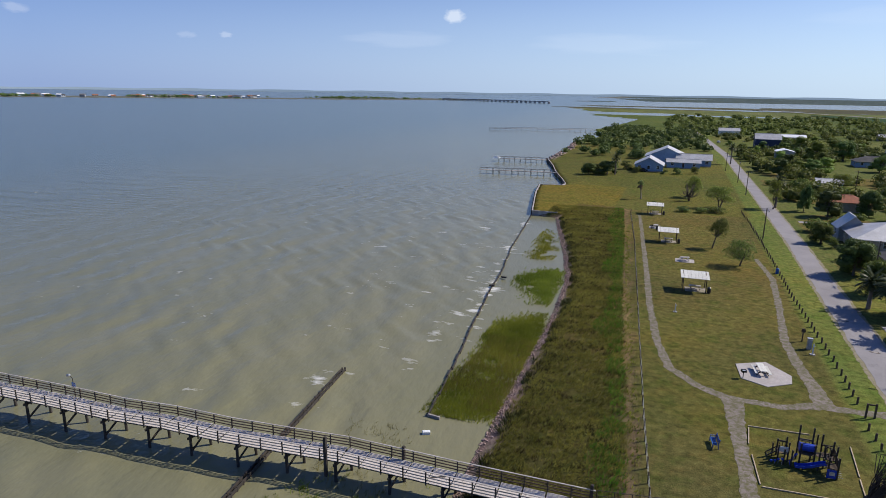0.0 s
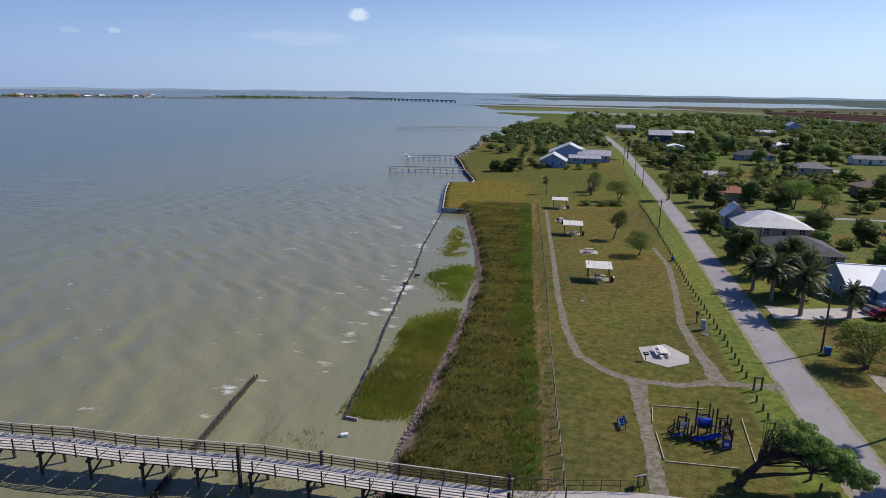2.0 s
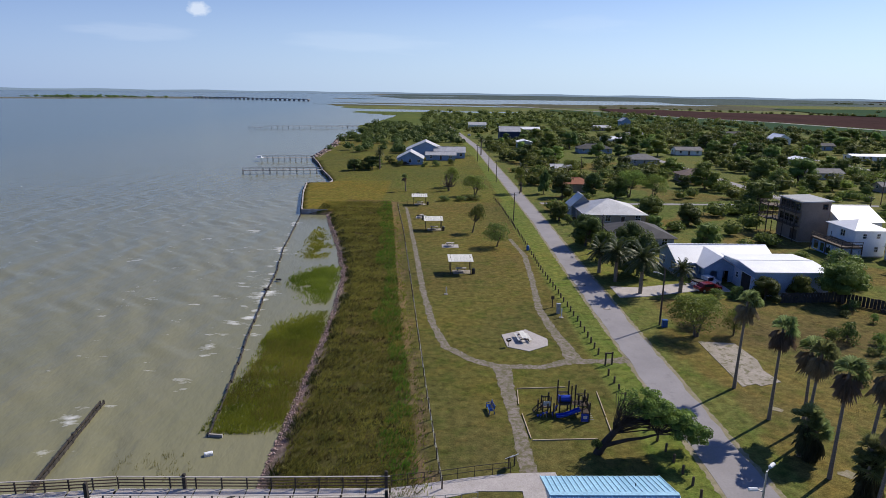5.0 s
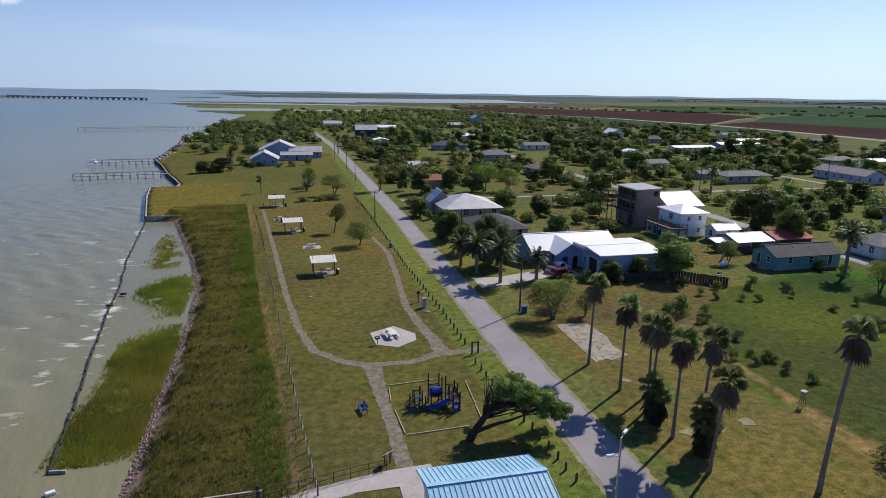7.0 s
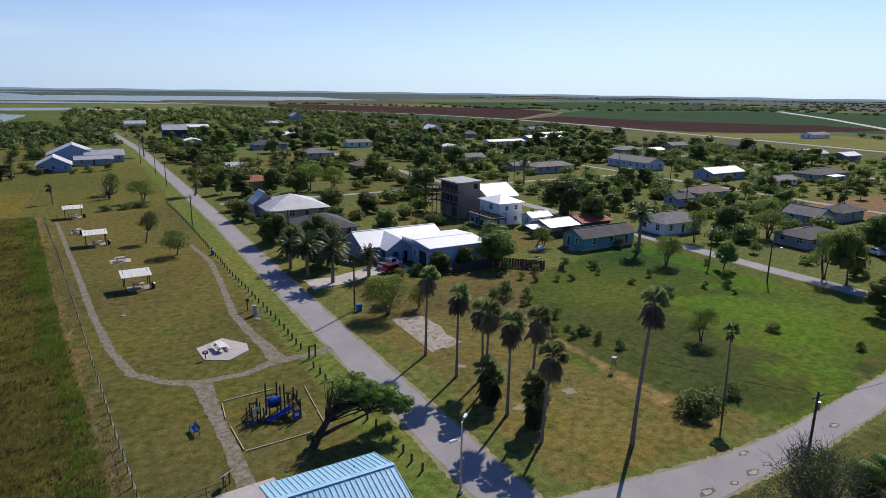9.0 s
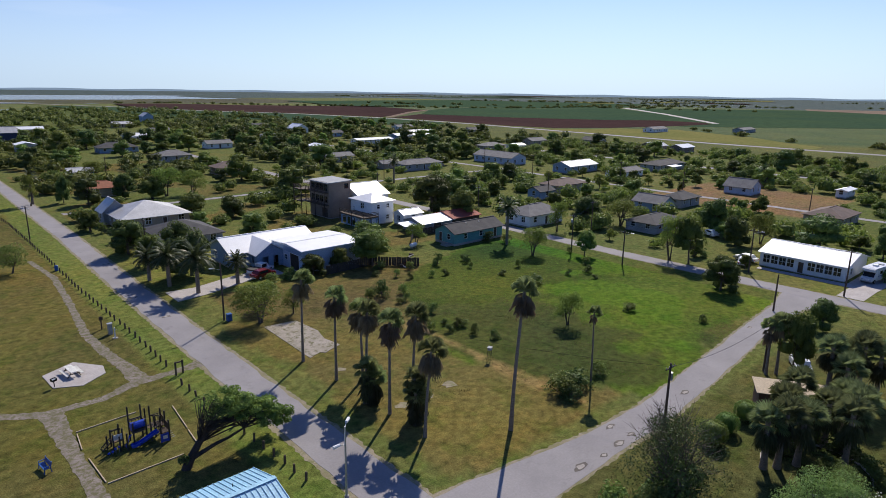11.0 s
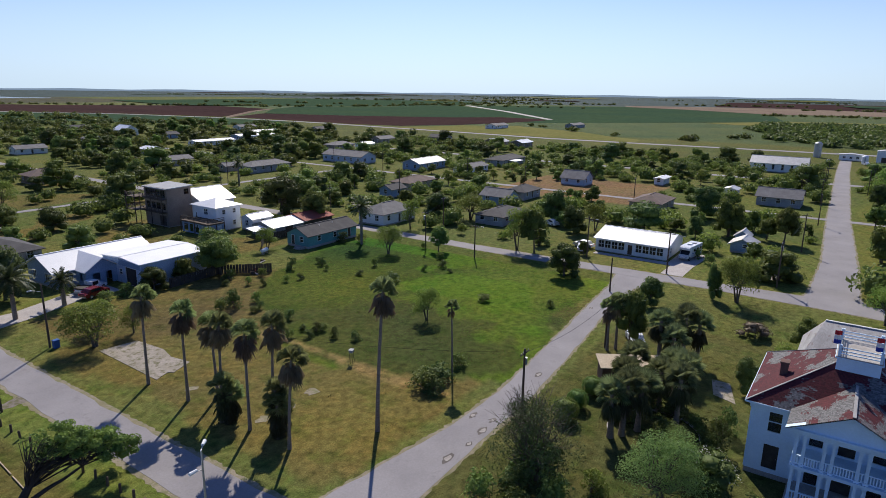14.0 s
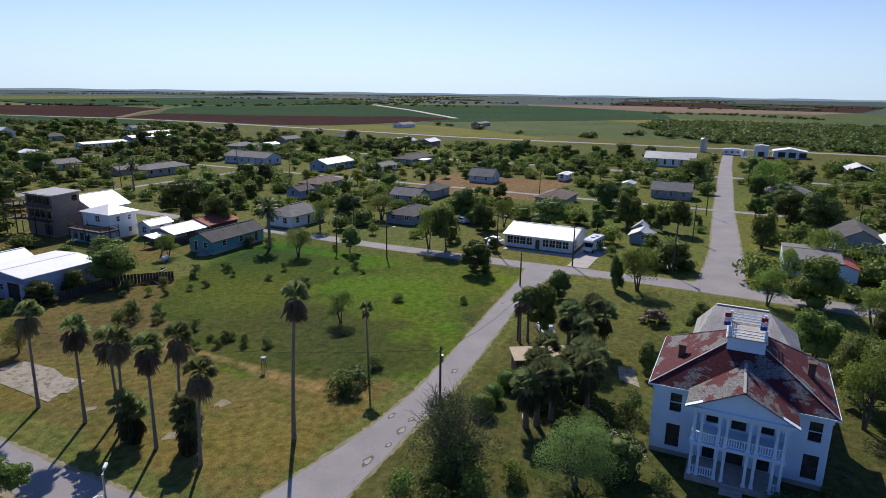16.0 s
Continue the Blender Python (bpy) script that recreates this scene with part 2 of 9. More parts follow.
def ground_material():
    """Grass and soil: the cover's own colour, broken up by tufts, dry patches and fine grain."""
    m, nd, lk, bs = nodes_of("ground_cover")
    at = nd.new("ShaderNodeAttribute")
    at.attribute_name = "cover"
    pos = nd.new("ShaderNodeNewGeometry").outputs["Position"]
    a, b, c, d = (noise_tex(nd, lk, pos, s, k, .65) for s, k in ((.045, 4), (.30, 5), (1.1, 5), (7.0, 3)))
    col = at.outputs["Color"]
    dry = blend(nd, lk, 1.0, col, (1.16, 1.02, .9), "MULTIPLY")
    col = blend(nd, lk, remap(nd, lk, a, .46, .64, 0, .75), col, dry)
    straw = blend(nd, lk, 1.0, col, (1.42, 1.2, 1.15), "MULTIPLY")
    col = blend(nd, lk, remap(nd, lk, noise_tex(nd, lk, pos, .62, 6, .72), .50, .68, 0, .65), col, straw)
    lush = blend(nd, lk, 1.0, col, (.64, .86, .6), "MULTIPLY")
    col = blend(nd, lk, remap(nd, lk, b, .48, .66, 0, .85), col, lush)
    for src, lo, hi in ((c, .5, 1.5), (d, .55, 1.45)):
        g = remap(nd, lk, src, .28, .72, lo, hi)
        cc = nd.new("ShaderNodeCombineColor")
        for k in ("Red", "Green", "Blue"):
            lk.new(g, cc.inputs[k])
        col = blend(nd, lk, 1.0, col, cc.outputs[0], "MULTIPLY")
    lk.new(col, bs.inputs["Base Color"])
    bs.inputs["Roughness"].default_value = .95
    bs.inputs["Specular IOR Level"].default_value = .04
    bp = nd.new("ShaderNodeBump")
    bp.inputs["Strength"].default_value, bp.inputs["Distance"].default_value = .5, .10
    lk.new(d, bp.inputs["Height"])
    lk.new(bp.outputs[0], bs.inputs["Normal"])
    return m


def water_material():
    """Turbid wind-blown bay water with ripples on the modelled waves and foam where the crests break."""
    m, nd, lk, bs = nodes_of("bay_water")
    pos = nd.new("ShaderNodeNewGeometry").outputs["Position"]
    mp = nd.new("ShaderNodeMapping")
    mp.inputs["Rotation"].default_value = (0, 0, radians(28))
    mp.inputs["Scale"].default_value = (1, .45, 1)
    lk.new(pos, mp.inputs["Vector"])
    v = mp.outputs[0]
    caps = nd.new("ShaderNodeMapping")
    caps.inputs["Rotation"].default_value = (0, 0, radians(-12))
    caps.inputs["Scale"].default_value = (.42, .8, 1)
    lk.new(pos, caps.inputs["Vector"])
    broad, patch, rip, foamn = (noise_tex(nd, lk, q, s, k, .6) for q, s, k in ((pos, .012, 4), (v, .11, 3), (v, .75, 3), (caps.outputs[0], .62, 7)))
    c = blend(nd, lk, remap(nd, lk, broad, .35, .65), (.195, .188, .102), (.168, .166, .098))
    c = blend(nd, lk, remap(nd, lk, patch, .40, .66, 0, .5), c, (.222, .208, .116))
    sx = nd.new("ShaderNodeSeparateXYZ")
    lk.new(pos, sx.inputs[0])
    c = blend(nd, lk, remap(nd, lk, sx.outputs["X"], -45, -260, 0, .85), c, (.085, .115, .098))     # deeper, clearer water offshore
    at = nd.new("ShaderNodeAttribute"); at.attribute_name = "foam"
    crest = noise_tex(nd, lk, pos, .085, 2, .5)
    thr = nd.new("ShaderNodeMath"); thr.operation = "MULTIPLY_ADD"
    thr.inputs[1].default_value = .26
    lk.new(at.outputs["Fac"], thr.inputs[0]); lk.new(foamn, thr.inputs[2])
    th2 = nd.new("ShaderNodeMath"); th2.operation = "MULTIPLY_ADD"
    th2.inputs[1].default_value = .36
    lk.new(crest, th2.inputs[0]); lk.new(thr.outputs[0], th2.inputs[2])
    foam = remap(nd, lk, th2.outputs[0], .915, 1.06, 0, .8)
    c = blend(nd, lk, foam, c, (.75, .75, .72))
    lk.new(c, bs.inputs["Base Color"])
    lk.new(remap(nd, lk, foam, 0, 1, .24, .7), bs.inputs["Roughness"])
    bs.inputs["IOR"].default_value = 1.33
    bp = nd.new("ShaderNodeBump")
    bp.inputs["Strength"].default_value, bp.inputs["Distance"].default_value = .34, .40
    lk.new(rip, bp.inputs["Height"])
    lk.new(bp.outputs[0], bs.inputs["Normal"])
    return m


def shingle_material(name, cut):
    """Red shingles in level courses, with whole patches of them gone to bare grey."""
    m, nd, lk, bs = nodes_of(name)
    pos = nd.new("ShaderNodeTexCoord").outputs["Object"]
    snap = nd.new("ShaderNodeVectorMath"); snap.operation = "SNAP"
    snap.inputs[1].default_value = (.16, .16, .075)
    lk.new(pos, snap.inputs[0])
    lie = nd.new("ShaderNodeVectorMath"); lie.operation = "MULTIPLY"      # tatters run along the courses
    lie.inputs[1].default_value = (.55, .55, 2.6)
    lk.new(snap.outputs[0], lie.inputs[0])
    big, mid = noise_tex(nd, lk, snap.outputs[0], .40, 2, .5), noise_tex(nd, lk, lie.outputs[0], 1.5, 4, .75)
    white = nd.new("ShaderNodeTexWhiteNoise")
    lk.new(snap.outputs[0], white.inputs["Vector"])
    red = blend(nd, lk, white.outputs["Value"], (.112, .024, .029), (.062, .017, .021))
    grey = blend(nd, lk, white.outputs["Value"], (.20, .196, .194), (.085, .083, .084))
    mix = nd.new("ShaderNodeMath"); mix.operation = "MULTIPLY_ADD"
    mix.inputs[1].default_value = .6
    lk.new(mid, mix.inputs[0]); lk.new(big, mix.inputs[2])
    c = blend(nd, lk, remap(nd, lk, mix.outputs[0], cut, cut + .025), red, grey)
    fine = noise_tex(nd, lk, pos, 9, 3, .7)
    g = remap(nd, lk, fine, .25, .75, .75, 1.25)
    gr = nd.new("ShaderNodeCombineColor")
    for k in ("Red", "Green", "Blue"):
        lk.new(g, gr.inputs[k])
    lk.new(blend(nd, lk, 1.0, c, gr.outputs[0], "MULTIPLY"), bs.inputs["Base Color"])
    bs.inputs["Roughness"].default_value = .85
    bs.inputs["Specular IOR Level"].default_value = .2
    bp = nd.new("ShaderNodeBump")
    bp.inputs["Strength"].default_value, bp.inputs["Distance"].default_value = .5, .03
    lk.new(white.outputs["Value"], bp.inputs["Height"])
    lk.new(bp.outputs[0], bs.inputs["Normal"])
    return m


GROUND, WATER, GLASS = ground_material(), water_material(), glass_material()
ASPHALT = surface("worn_asphalt", (.222, .209, .214), (.272, .256, .260), .16, 5, .9, .15, stain=(.19, .178, .182), amount=.36, world_space=True, grain=.13)
GRAVEL = surface("gravel_shoulder", (.27, .23, .165), (.19, .165, .095), .5, 9, .95, .4, stain=(.16, .16, .07), amount=.45, world_space=True)
CONCRETE = surface("concrete", (.42, .385, .37), (.345, .315, .30), .5, 9, .85, .15, stain=(.3, .28, .24), amount=.38, world_space=True)
DIRT_PATH = surface("trodden_path", (.235, .20, .178), (.165, .142, .118), .6, 6, .95, .5, stain=(.115, .105, .05), amount=.5, world_space=True)
OLD_WOOD = surface("weathered_grey_timber", (.42, .39, .36), (.30, .275, .25), .8, 16, .85, .3, stretch=(1, 1, 1), stain=(.22, .2, .18), amount=.36)
DECK_WOOD = surface("sun_bleached_deck_boards", (.56, .51, .47), (.44, .40, .37), .6, 14, .85, .25, stain=(.30, .27, .25), amount=.3)
DARK_WOOD = surface("dark_creosoted_timber", (.035, .03, .026), (.065, .055, .045), 1.2, 18, .8, .3)
POST_WOOD = surface("brown_post_timber", (.12, .085, .06), (.075, .055, .04), 1.5, 18, .85, .3)
ROCK = surface("pinkish_rubble_stone", (.40, .285, .25), (.27, .185, .16), .9, 8, .9, .4, stain=(.13, .12, .1), amount=.4, world_space=True)
WHITE_PAINT = surface("white_paint", (.78, .80, .80), (.70, .72, .72), .6, 9, .6, .1, stain=(.55, .55, .52), amount=.28, grain=.08)
# white boards; the blue of skylight in shade is put into the base colour
MANSION_WHITE = surface("flaking_white_boards_sky_tint", (.66, .81, .93), (.59, .74, .87), .5, 7, .7, .12, stain=(.47, .55, .6), amount=.26, grain=.06)
WHITE_METAL = surface("white_sheet_roof", (.88, .88, .87), (.80, .80, .79), .25, 5, .42, .08, stain=(.68, .67, .64), amount=.26, grain=.08)
GREY_METAL = surface("galvanised_sheet_roof", (.56, .55, .53), (.45, .44, .42), .3, 6, .45, .12, metal=.25, stain=(.36, .33, .29), amount=.36)
RUST_METAL = surface("rusty_sheet_roof", (.33, .062, .036), (.27, .075, .05), .5, 6, .8, .2, stain=(.40, .28, .23), amount=.2, stretch=(1, .25, 1))
BLUE_METAL = surface("pale_blue_sheet_roof", (.33, .55, .68), (.28, .49, .62), .4, 6, .38, .06, stain=(.42, .58, .66), amount=.3, each=.05)
BLUE_WALL = surface("pale_blue_boards", (.27, .37, .50), (.22, .31, .43), .5, 8, .7, .12)
TEAL_WALL = surface("teal_boards", (.15, .36, .35), (.12, .30, .30), .5, 8, .7, .15)
BROWN_WALL = surface("brown_boards", (.27, .215, .17), (.22, .172, .138), .4, 7, .8, .2)
TAN_WALL = surface("tan_render", (.40, .34, .27), (.34, .29, .23), .4, 7, .8, .15)
GREY_WALL = surface("grey_boards", (.36, .37, .38), (.28, .29, .30), .4, 7, .75, .15)
DARK_ROOF = surface("dark_shingles", (.055, .054, .058), (.085, .082, .082), .5, 5, .9, .3)
GREY_ROOF = surface("grey_shingles", (.20, .195, .19), (.15, .145, .145), .5, 5, .9, .3)
BROWN_ROOF = surface("brown_shingles", (.17, .12, .10), (.12, .09, .08), .5, 5, .9, .3)
ORANGE_ROOF = surface("orange_tiles", (.36, .13, .07), (.28, .11, .06), .6, 5, .85, .3)
MANSION_ROOF = shingle_material("flaking_red_and_grey_roof", .85)
PORCH_ROOF = shingle_material("bleached_red_and_grey_roof", .755)
STEEL = surface("galvanised_steel", (.45, .46, .47), (.36, .37, .38), 1, 12, .45, .05, metal=.6)
BLUE_PLASTIC = surface("blue_plastic", (.02, .055, .40), (.025, .07, .45), 1, 8, .35, .04)
BLUE_STEEL = surface("blue_painted_steel", (.02, .10, .34), (.02, .085, .29), 2, 12, .45, .05)
NAVY_WALL = surface("navy_boards", (.035, .05, .11), (.03, .04, .09), .5, 8, .7, .1)
BLACK_RUBBER = surface("black_rubber", (.02, .02, .02), (.03, .03, .03), 3, 20, .8, .1)
CAR_WHITE = surface("white_car_paint", (.78, .78, .78), (.74, .74, .74), .5, 3, .2, .02)
CAR_RED = surface("dark_red_car_paint", (.17, .02, .02), (.14, .018, .018), .5, 3, .2, .02)
CAR_BLACK = surface("black_car_paint", (.025, .025, .03), (.035, .035, .04), .5, 3, .2, .02)
RED_CLOTH = surface("red_cloth", (.5, .02, .03), (.42, .02, .03), 2, 12, .8, .1)
TINTED = surface("dark_tinted_glass", (.02, .024, .028), (.015, .018, .02), 1, 5, .08, .01)
BLUE_CLOTH = surface("blue_cloth", (.03, .06, .35), (.03, .05, .3), 2, 12, .8, .1)
DARK_BARK = surface("dark_bark", (.06, .048, .038), (.04, .032, .026), 1.5, 10, .95, .5)
TREE_BARK = surface("grey_bark", (.13, .105, .08), (.085, .07, .055), 1.5, 10, .95, .5)
PALM_BARK = surface("palm_bark", (.27, .215, .165), (.18, .145, .11), 2.5, 12, .95, .5, stretch=(1, 1, 4))
LEAF_OAK = foliage("oak_leaves", (.055, .094, .023), (.25, .31, .075), .35)
LEAF_BRIGHT = foliage("mesquite_leaves", (.08, .135, .026), (.31, .39, .085), .4)
LEAF_DARK = foliage("dark_leaves", (.04, .071, .021), (.17, .22, .062), .3)
LEAF_GREY = foliage("grey_green_leaves", (.03, .05, .02), (.105, .135, .055))
LEAF_PALM = foliage("palm_leaves", (.085, .115, .032), (.36, .40, .17), .5, gloss=.32)
LEAF_CABBAGE = foliage("cabbage_palm_leaves", (.06, .085, .03), (.33, .38, .17), .42, gloss=.25)
# darker olive tone for the hanging leaves of the short palms
LEAF_SHADE = foliage("dark_olive_palm_leaves", (.05, .06, .025), (.15, .14, .07), .25)
LEAF_CLIPPED = foliage("clipped_bush_leaves", (.09, .16, .035), (.20, .30, .075), .3, each=.1)
LEAF_BRUSH = foliage("coastal_brush_leaves", (.085, .15, .04), (.20, .30, .085), .35)
LEAF_DATE = foliage("date_palm_leaves", (.03, .05, .018), (.11, .14, .055), .3, gloss=.45)
PALE_BLUE = surface("pale_blue_grey_boards", (.46, .54, .64), (.40, .48, .58), .5, 8, .7, .12)
LEAF_FEATHER = foliage("feathery_leaves", (.09, .18, .05), (.32, .47, .15), .5)
LEAF_DEAD = foliage("dead_palm_leaves", (.19, .145, .09), (.40, .31, .19), .25)
LEAF_DRY = foliage("dry_twigs", (.11, .08, .055), (.19, .145, .10), .1)
GRASS_LEVEE = foliage("tall_bank_grass", (.055, .058, .014), (.37, .33, .075), .5, .12, .05)
GRASS_MARSH = foliage("marsh_grass", (.085, .125, .016), (.33, .37, .05), .5, .15, .05)
GRASS_FIELD = foliage("field_weeds", (.06, .135, .013), (.165, .28, .032), .5, .1, .05)
GRASS_LAWN = foliage("lawn_tufts", (.085, .086, .027), (.185, .168, .063), .3, .15, .05)

# ---------- the lie of the land ----------
SHORE_Y = [-400, 20, 51, 93, 112, 133, 162, 173.4, 174, 207, 226, 227.5, 233, 245, 265, 290, 318, 390, 464, 480, 522, 600, 660, 859, 992, 1250, 1408, 1500, 5200]
SHORE_X = [-14, -14.6, -15.4, -15.7, -16.7, -20.5, -27.2, -29.5, -36.4, -42.4, -45, -37, -36.6, -40, -46, -52, -60, -61, -66, -61, -52, -72, -63, -46, -130, -180, -233, -330, -420]
LEVEE_Y, LEVEE_X = [20, 50, 67, 84, 111, 143, 186], [.4, -1.2, -2.6, -4.2, -6.5, -8.7, -12.2]


def shore(y):
    return np.interp(y, SHORE_Y, SHORE_X)


def levee_edge(y):
    return np.interp(y, LEVEE_Y, LEVEE_X)


def wobble(x, y, s, seed=0.0):
    """A cheap smooth pattern between -1 and 1."""
    return (np.sin(x / s + 1.3 * np.sin(y / s * .7 + seed)) + np.sin(y / s * 1.1 + 1.7 * np.sin(x / s * .6 + seed * 2)) + np.sin((x + y) / s * .53 + seed * 3)) / 3


def far_shore(x, y):
    """Signed distance past the line of the bay's far shore."""
    ax, ay, bx, by = -1600.0, 1115.0, -690.0, 1920.0
    n = np.hypot(bx - ax, by - ay)
    return (-(by - ay) * (x - ax) + (bx - ax) * (y - ay)) / n + 40 * wobble(x, y, 130, 2)


def land_height(x, y):
    d = x - shore(y)
    span = np.maximum(levee_edge(y) - shore(y) - 2.5, 3)
    bank = np.where(d < 0, WATER_Z - .1 + np.maximum(d * .5, -1.6), np.where(d < 2.5, WATER_Z + d * .36, -.7 + .7 * np.clip((d - 2.5) / span, 0, 1) ** .7))
    quay = np.where(d < 0, -3.2, -.25 + .25 * np.clip(d / 25, 0, 1))
    z = np.where(y < 174, bank, quay)
    z = np.where((y > 300) & (d > 0), np.minimum(-1.2 + d * .05, 0), z)
    over = far_shore(x, y)
    z = np.where((d < -120) & (over > 0) & (over < 330 + 60 * wobble(x, y, 90, 2)) & (x < -665), -1.1 + .35 * wobble(x, y, 160, 1), z)
    # salt marsh with ponds, the lagoon behind it and the low land on the lagoon's far side
    marsh = (y > 990) & (y < 1680 + 60 * wobble(x, y, 120, 4) + .3 * np.maximum(x, 0) - .1 * np.minimum(x, 0)) & (d > 0) & (x < 900)
    mud = WATER_Z + .10 + .34 * wobble(x * .3, y, 38, 3) + .22 * wobble(x * .5, y, 17, 1) + .5 * np.clip((x - 300) / 500, 0, 1)
    z = np.where(marsh, mud, z)
    z = np.where((y >= 1640) & ~marsh & (x < 880 + 90 * wobble(x, y, 150, 2)) & (over < 0) & (y < 2540 + 90 * wobble(x, y, 140, 1)), -3.2, z)
    z = np.where((y > 2400) & (x < -130 - .26 * (y - 2580)) & (x > -2600), -3.2, z)
    strait = (y > 2540) & (y < 4200) & (x > -130 - .26 * (y - 2580)) & (x < 2000)
    return np.where(strait, WATER_Z + .35 + .5 * wobble(x * .2, y, 130, 5), z)


def inside(x, y, poly):
    hit = np.zeros(np.shape(x), bool)
    for (x0, y0), (x1, y1) in zip(poly, poly[1:] + poly[:1]):
        with np.errstate(divide="ignore", invalid="ignore"):
            hit ^= ((y0 > y) != (y1 > y)) & (x < (x1 - x0) * (y - y0) / (y1 - y0 + 1e-9) + x0)
    return hit


FIELD = [(57, 38), (62, 33.5), (104, 35), (110, 45), (110.5, 95), (86, 92), (73, 89), (62, 80), (56, 68), (51.5, 58), (52, 48)]
LAWN_DRY = [(33, 36), (57, 36), (53, 47), (52.5, 58), (58, 68), (60, 84), (33, 84)]


def ground_cover(x, y):
    """Base colours of the plant cover, place by place; the far land has bluish haze mixed in."""
    n, n2 = wobble(x, y, 17, 1), wobble(x, y, 5.5, 4)
    c = np.zeros((*x.shape, 3))
    c[:] = (.115, .118, .040)
    town = (.118, .145, .046) + np.stack([.024 * n, .012 * n, .006 * n], -1)

    def lay(mask, rgb, spread=.02):
        v = np.array(rgb) + spread * np.stack([n + .6 * n2, .6 * (n + n2), .2 * n], -1)
        c[mask] = np.maximum(v, .012)[mask]
    c[:] = town
    lay((x > 33) & (x < 108) & (y > 35) & (y < 300) & (n2 > .1), (.138, .127, .046))
    lay((y > 36) & (x < 25) & (y < 200), (.111, .112, .036), .028)
    lay((x > 20.5) & (x < 25.8) & (y > 36), (.128, .172, .044), .02)
    lay((x < 20) & (y < 62) & (y > 36), (.126, .123, .041), .028)
    lay(inside(x + 3 * n2, y + 3 * n, LAWN_DRY), (.132, .126, .044), .032)
    lay(inside(x + 5 * n2 + 2 * n, y + 4 * n2, FIELD), (.078, .132, .019), .04)
    lay(inside(x, y, FIELD) & (n2 + n < -.35), (.10, .115, .03), .03)
    lay(inside(x, y, FIELD) & (x + 8 * n2 + 7 * wobble(x, y, 1.7, 6) < 73), (.062, .086, .022), .028)
    lay(inside(x, y, FIELD) & (x + 9 * n2 + 9 * wobble(x, y, 1.3, 2) > 82) & (n2 - n > -.3), (.070, .150, .014), .04)
    lay(inside(x, y, FIELD) & (y + 7 * n2 + 8 * wobble(x, y, 1.5, 3) > 66) & (x < 100), (.058, .094, .017), .032)
    lay((x > 31) & (x < 60) & (y > 97) & (y < 136), (.135, .162, .045), .024)
    lay((x > 36) & (x < 74) & (y > 78 + 3 * n2) & (y < 97) & ~inside(x, y, FIELD), (.118, .108, .042), .034)
    lay((x > 105) & (x < 110.5) & (y < 100) & (y > 36), (.09, .12, .03), .01)
    lay((y < 28) & (x > 34) & (x < 110), (.098, .108, .038), .02)
    lay((y < 29) & (x > 90) & (x < 110), (.112, .140, .042), .022)
    lay((y < 36) & (y > -60) & (x > 116) & (x < 230), (.112, .148, .042), .022)
    lay((y < 1) & (x > 120), (.125, .15, .04), .02)
    lay((x > 185) & (x < 232) & (y > 60) & (y < 110), (.21, .15, .08), .02)
    lay((y > 174) & (y < 232) & (x < -15), (.145, .135, .03), .012)
    lay((y > 186) & (y < 330) & (x < 22) & (x > -15), (.115, .125, .034), .014)
    lay((y > 232) & (y < 420) & (x < -15), (.115, .122, .035), .02)
    lay((y < 190 + 4 * n2) & (x < levee_edge(y)) & ((y < 174) | (x > -26)), (.098, .090, .028), .03)
    lay((y < 174) & (x < shore(y) + 1.5), (.24, .19, .165), .02)
    lay((y < 186) & (abs(x - levee_edge(y) - .75) < .6), (.175, .138, .075), .04)
    lay((abs(x - 52.6 - n2) < .8) & (y > 36) & (y < 72), (.21, .175, .075), .03)
    lay((y > 560) & (x < 500), (.095, .132, .038), .02)
    lay((y > 1000) & (x < 900), (.125, .155, .06), .03)
    lay((y > 1330) & (x < 900), (.085, .092, .06), .02)
    lay((x > 330) & (y > -100) & (y < 560), (.105, .125, .04), .025)
    lay((x > 475) & (y < 1000), (.085, .125, .055), .015)
    # aerial haze put into the colour of the far land and far bay shore
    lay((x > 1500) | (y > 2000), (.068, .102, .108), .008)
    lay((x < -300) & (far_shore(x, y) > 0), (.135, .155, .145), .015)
    lay((y < -20) & (x < 300), (.09, .105, .035), .02)
    return c * np.array([.93, .84, .78])


def lines(a, b, step, grow, far_a, far_b):
    """Grid lines: even from a to b, then wider and wider out to the far ends."""
    mid = list(np.arange(a, b + step / 2, step))
    lo, hi, s = [], [], step
    p = a
    while p > far_a:
        s *= grow; p -= s; lo.append(p)
    p, s = mid[-1], step
    while p < far_b:
        s *= grow; p += s; hi.append(p)
    return np.array(lo[::-1] + mid + hi)


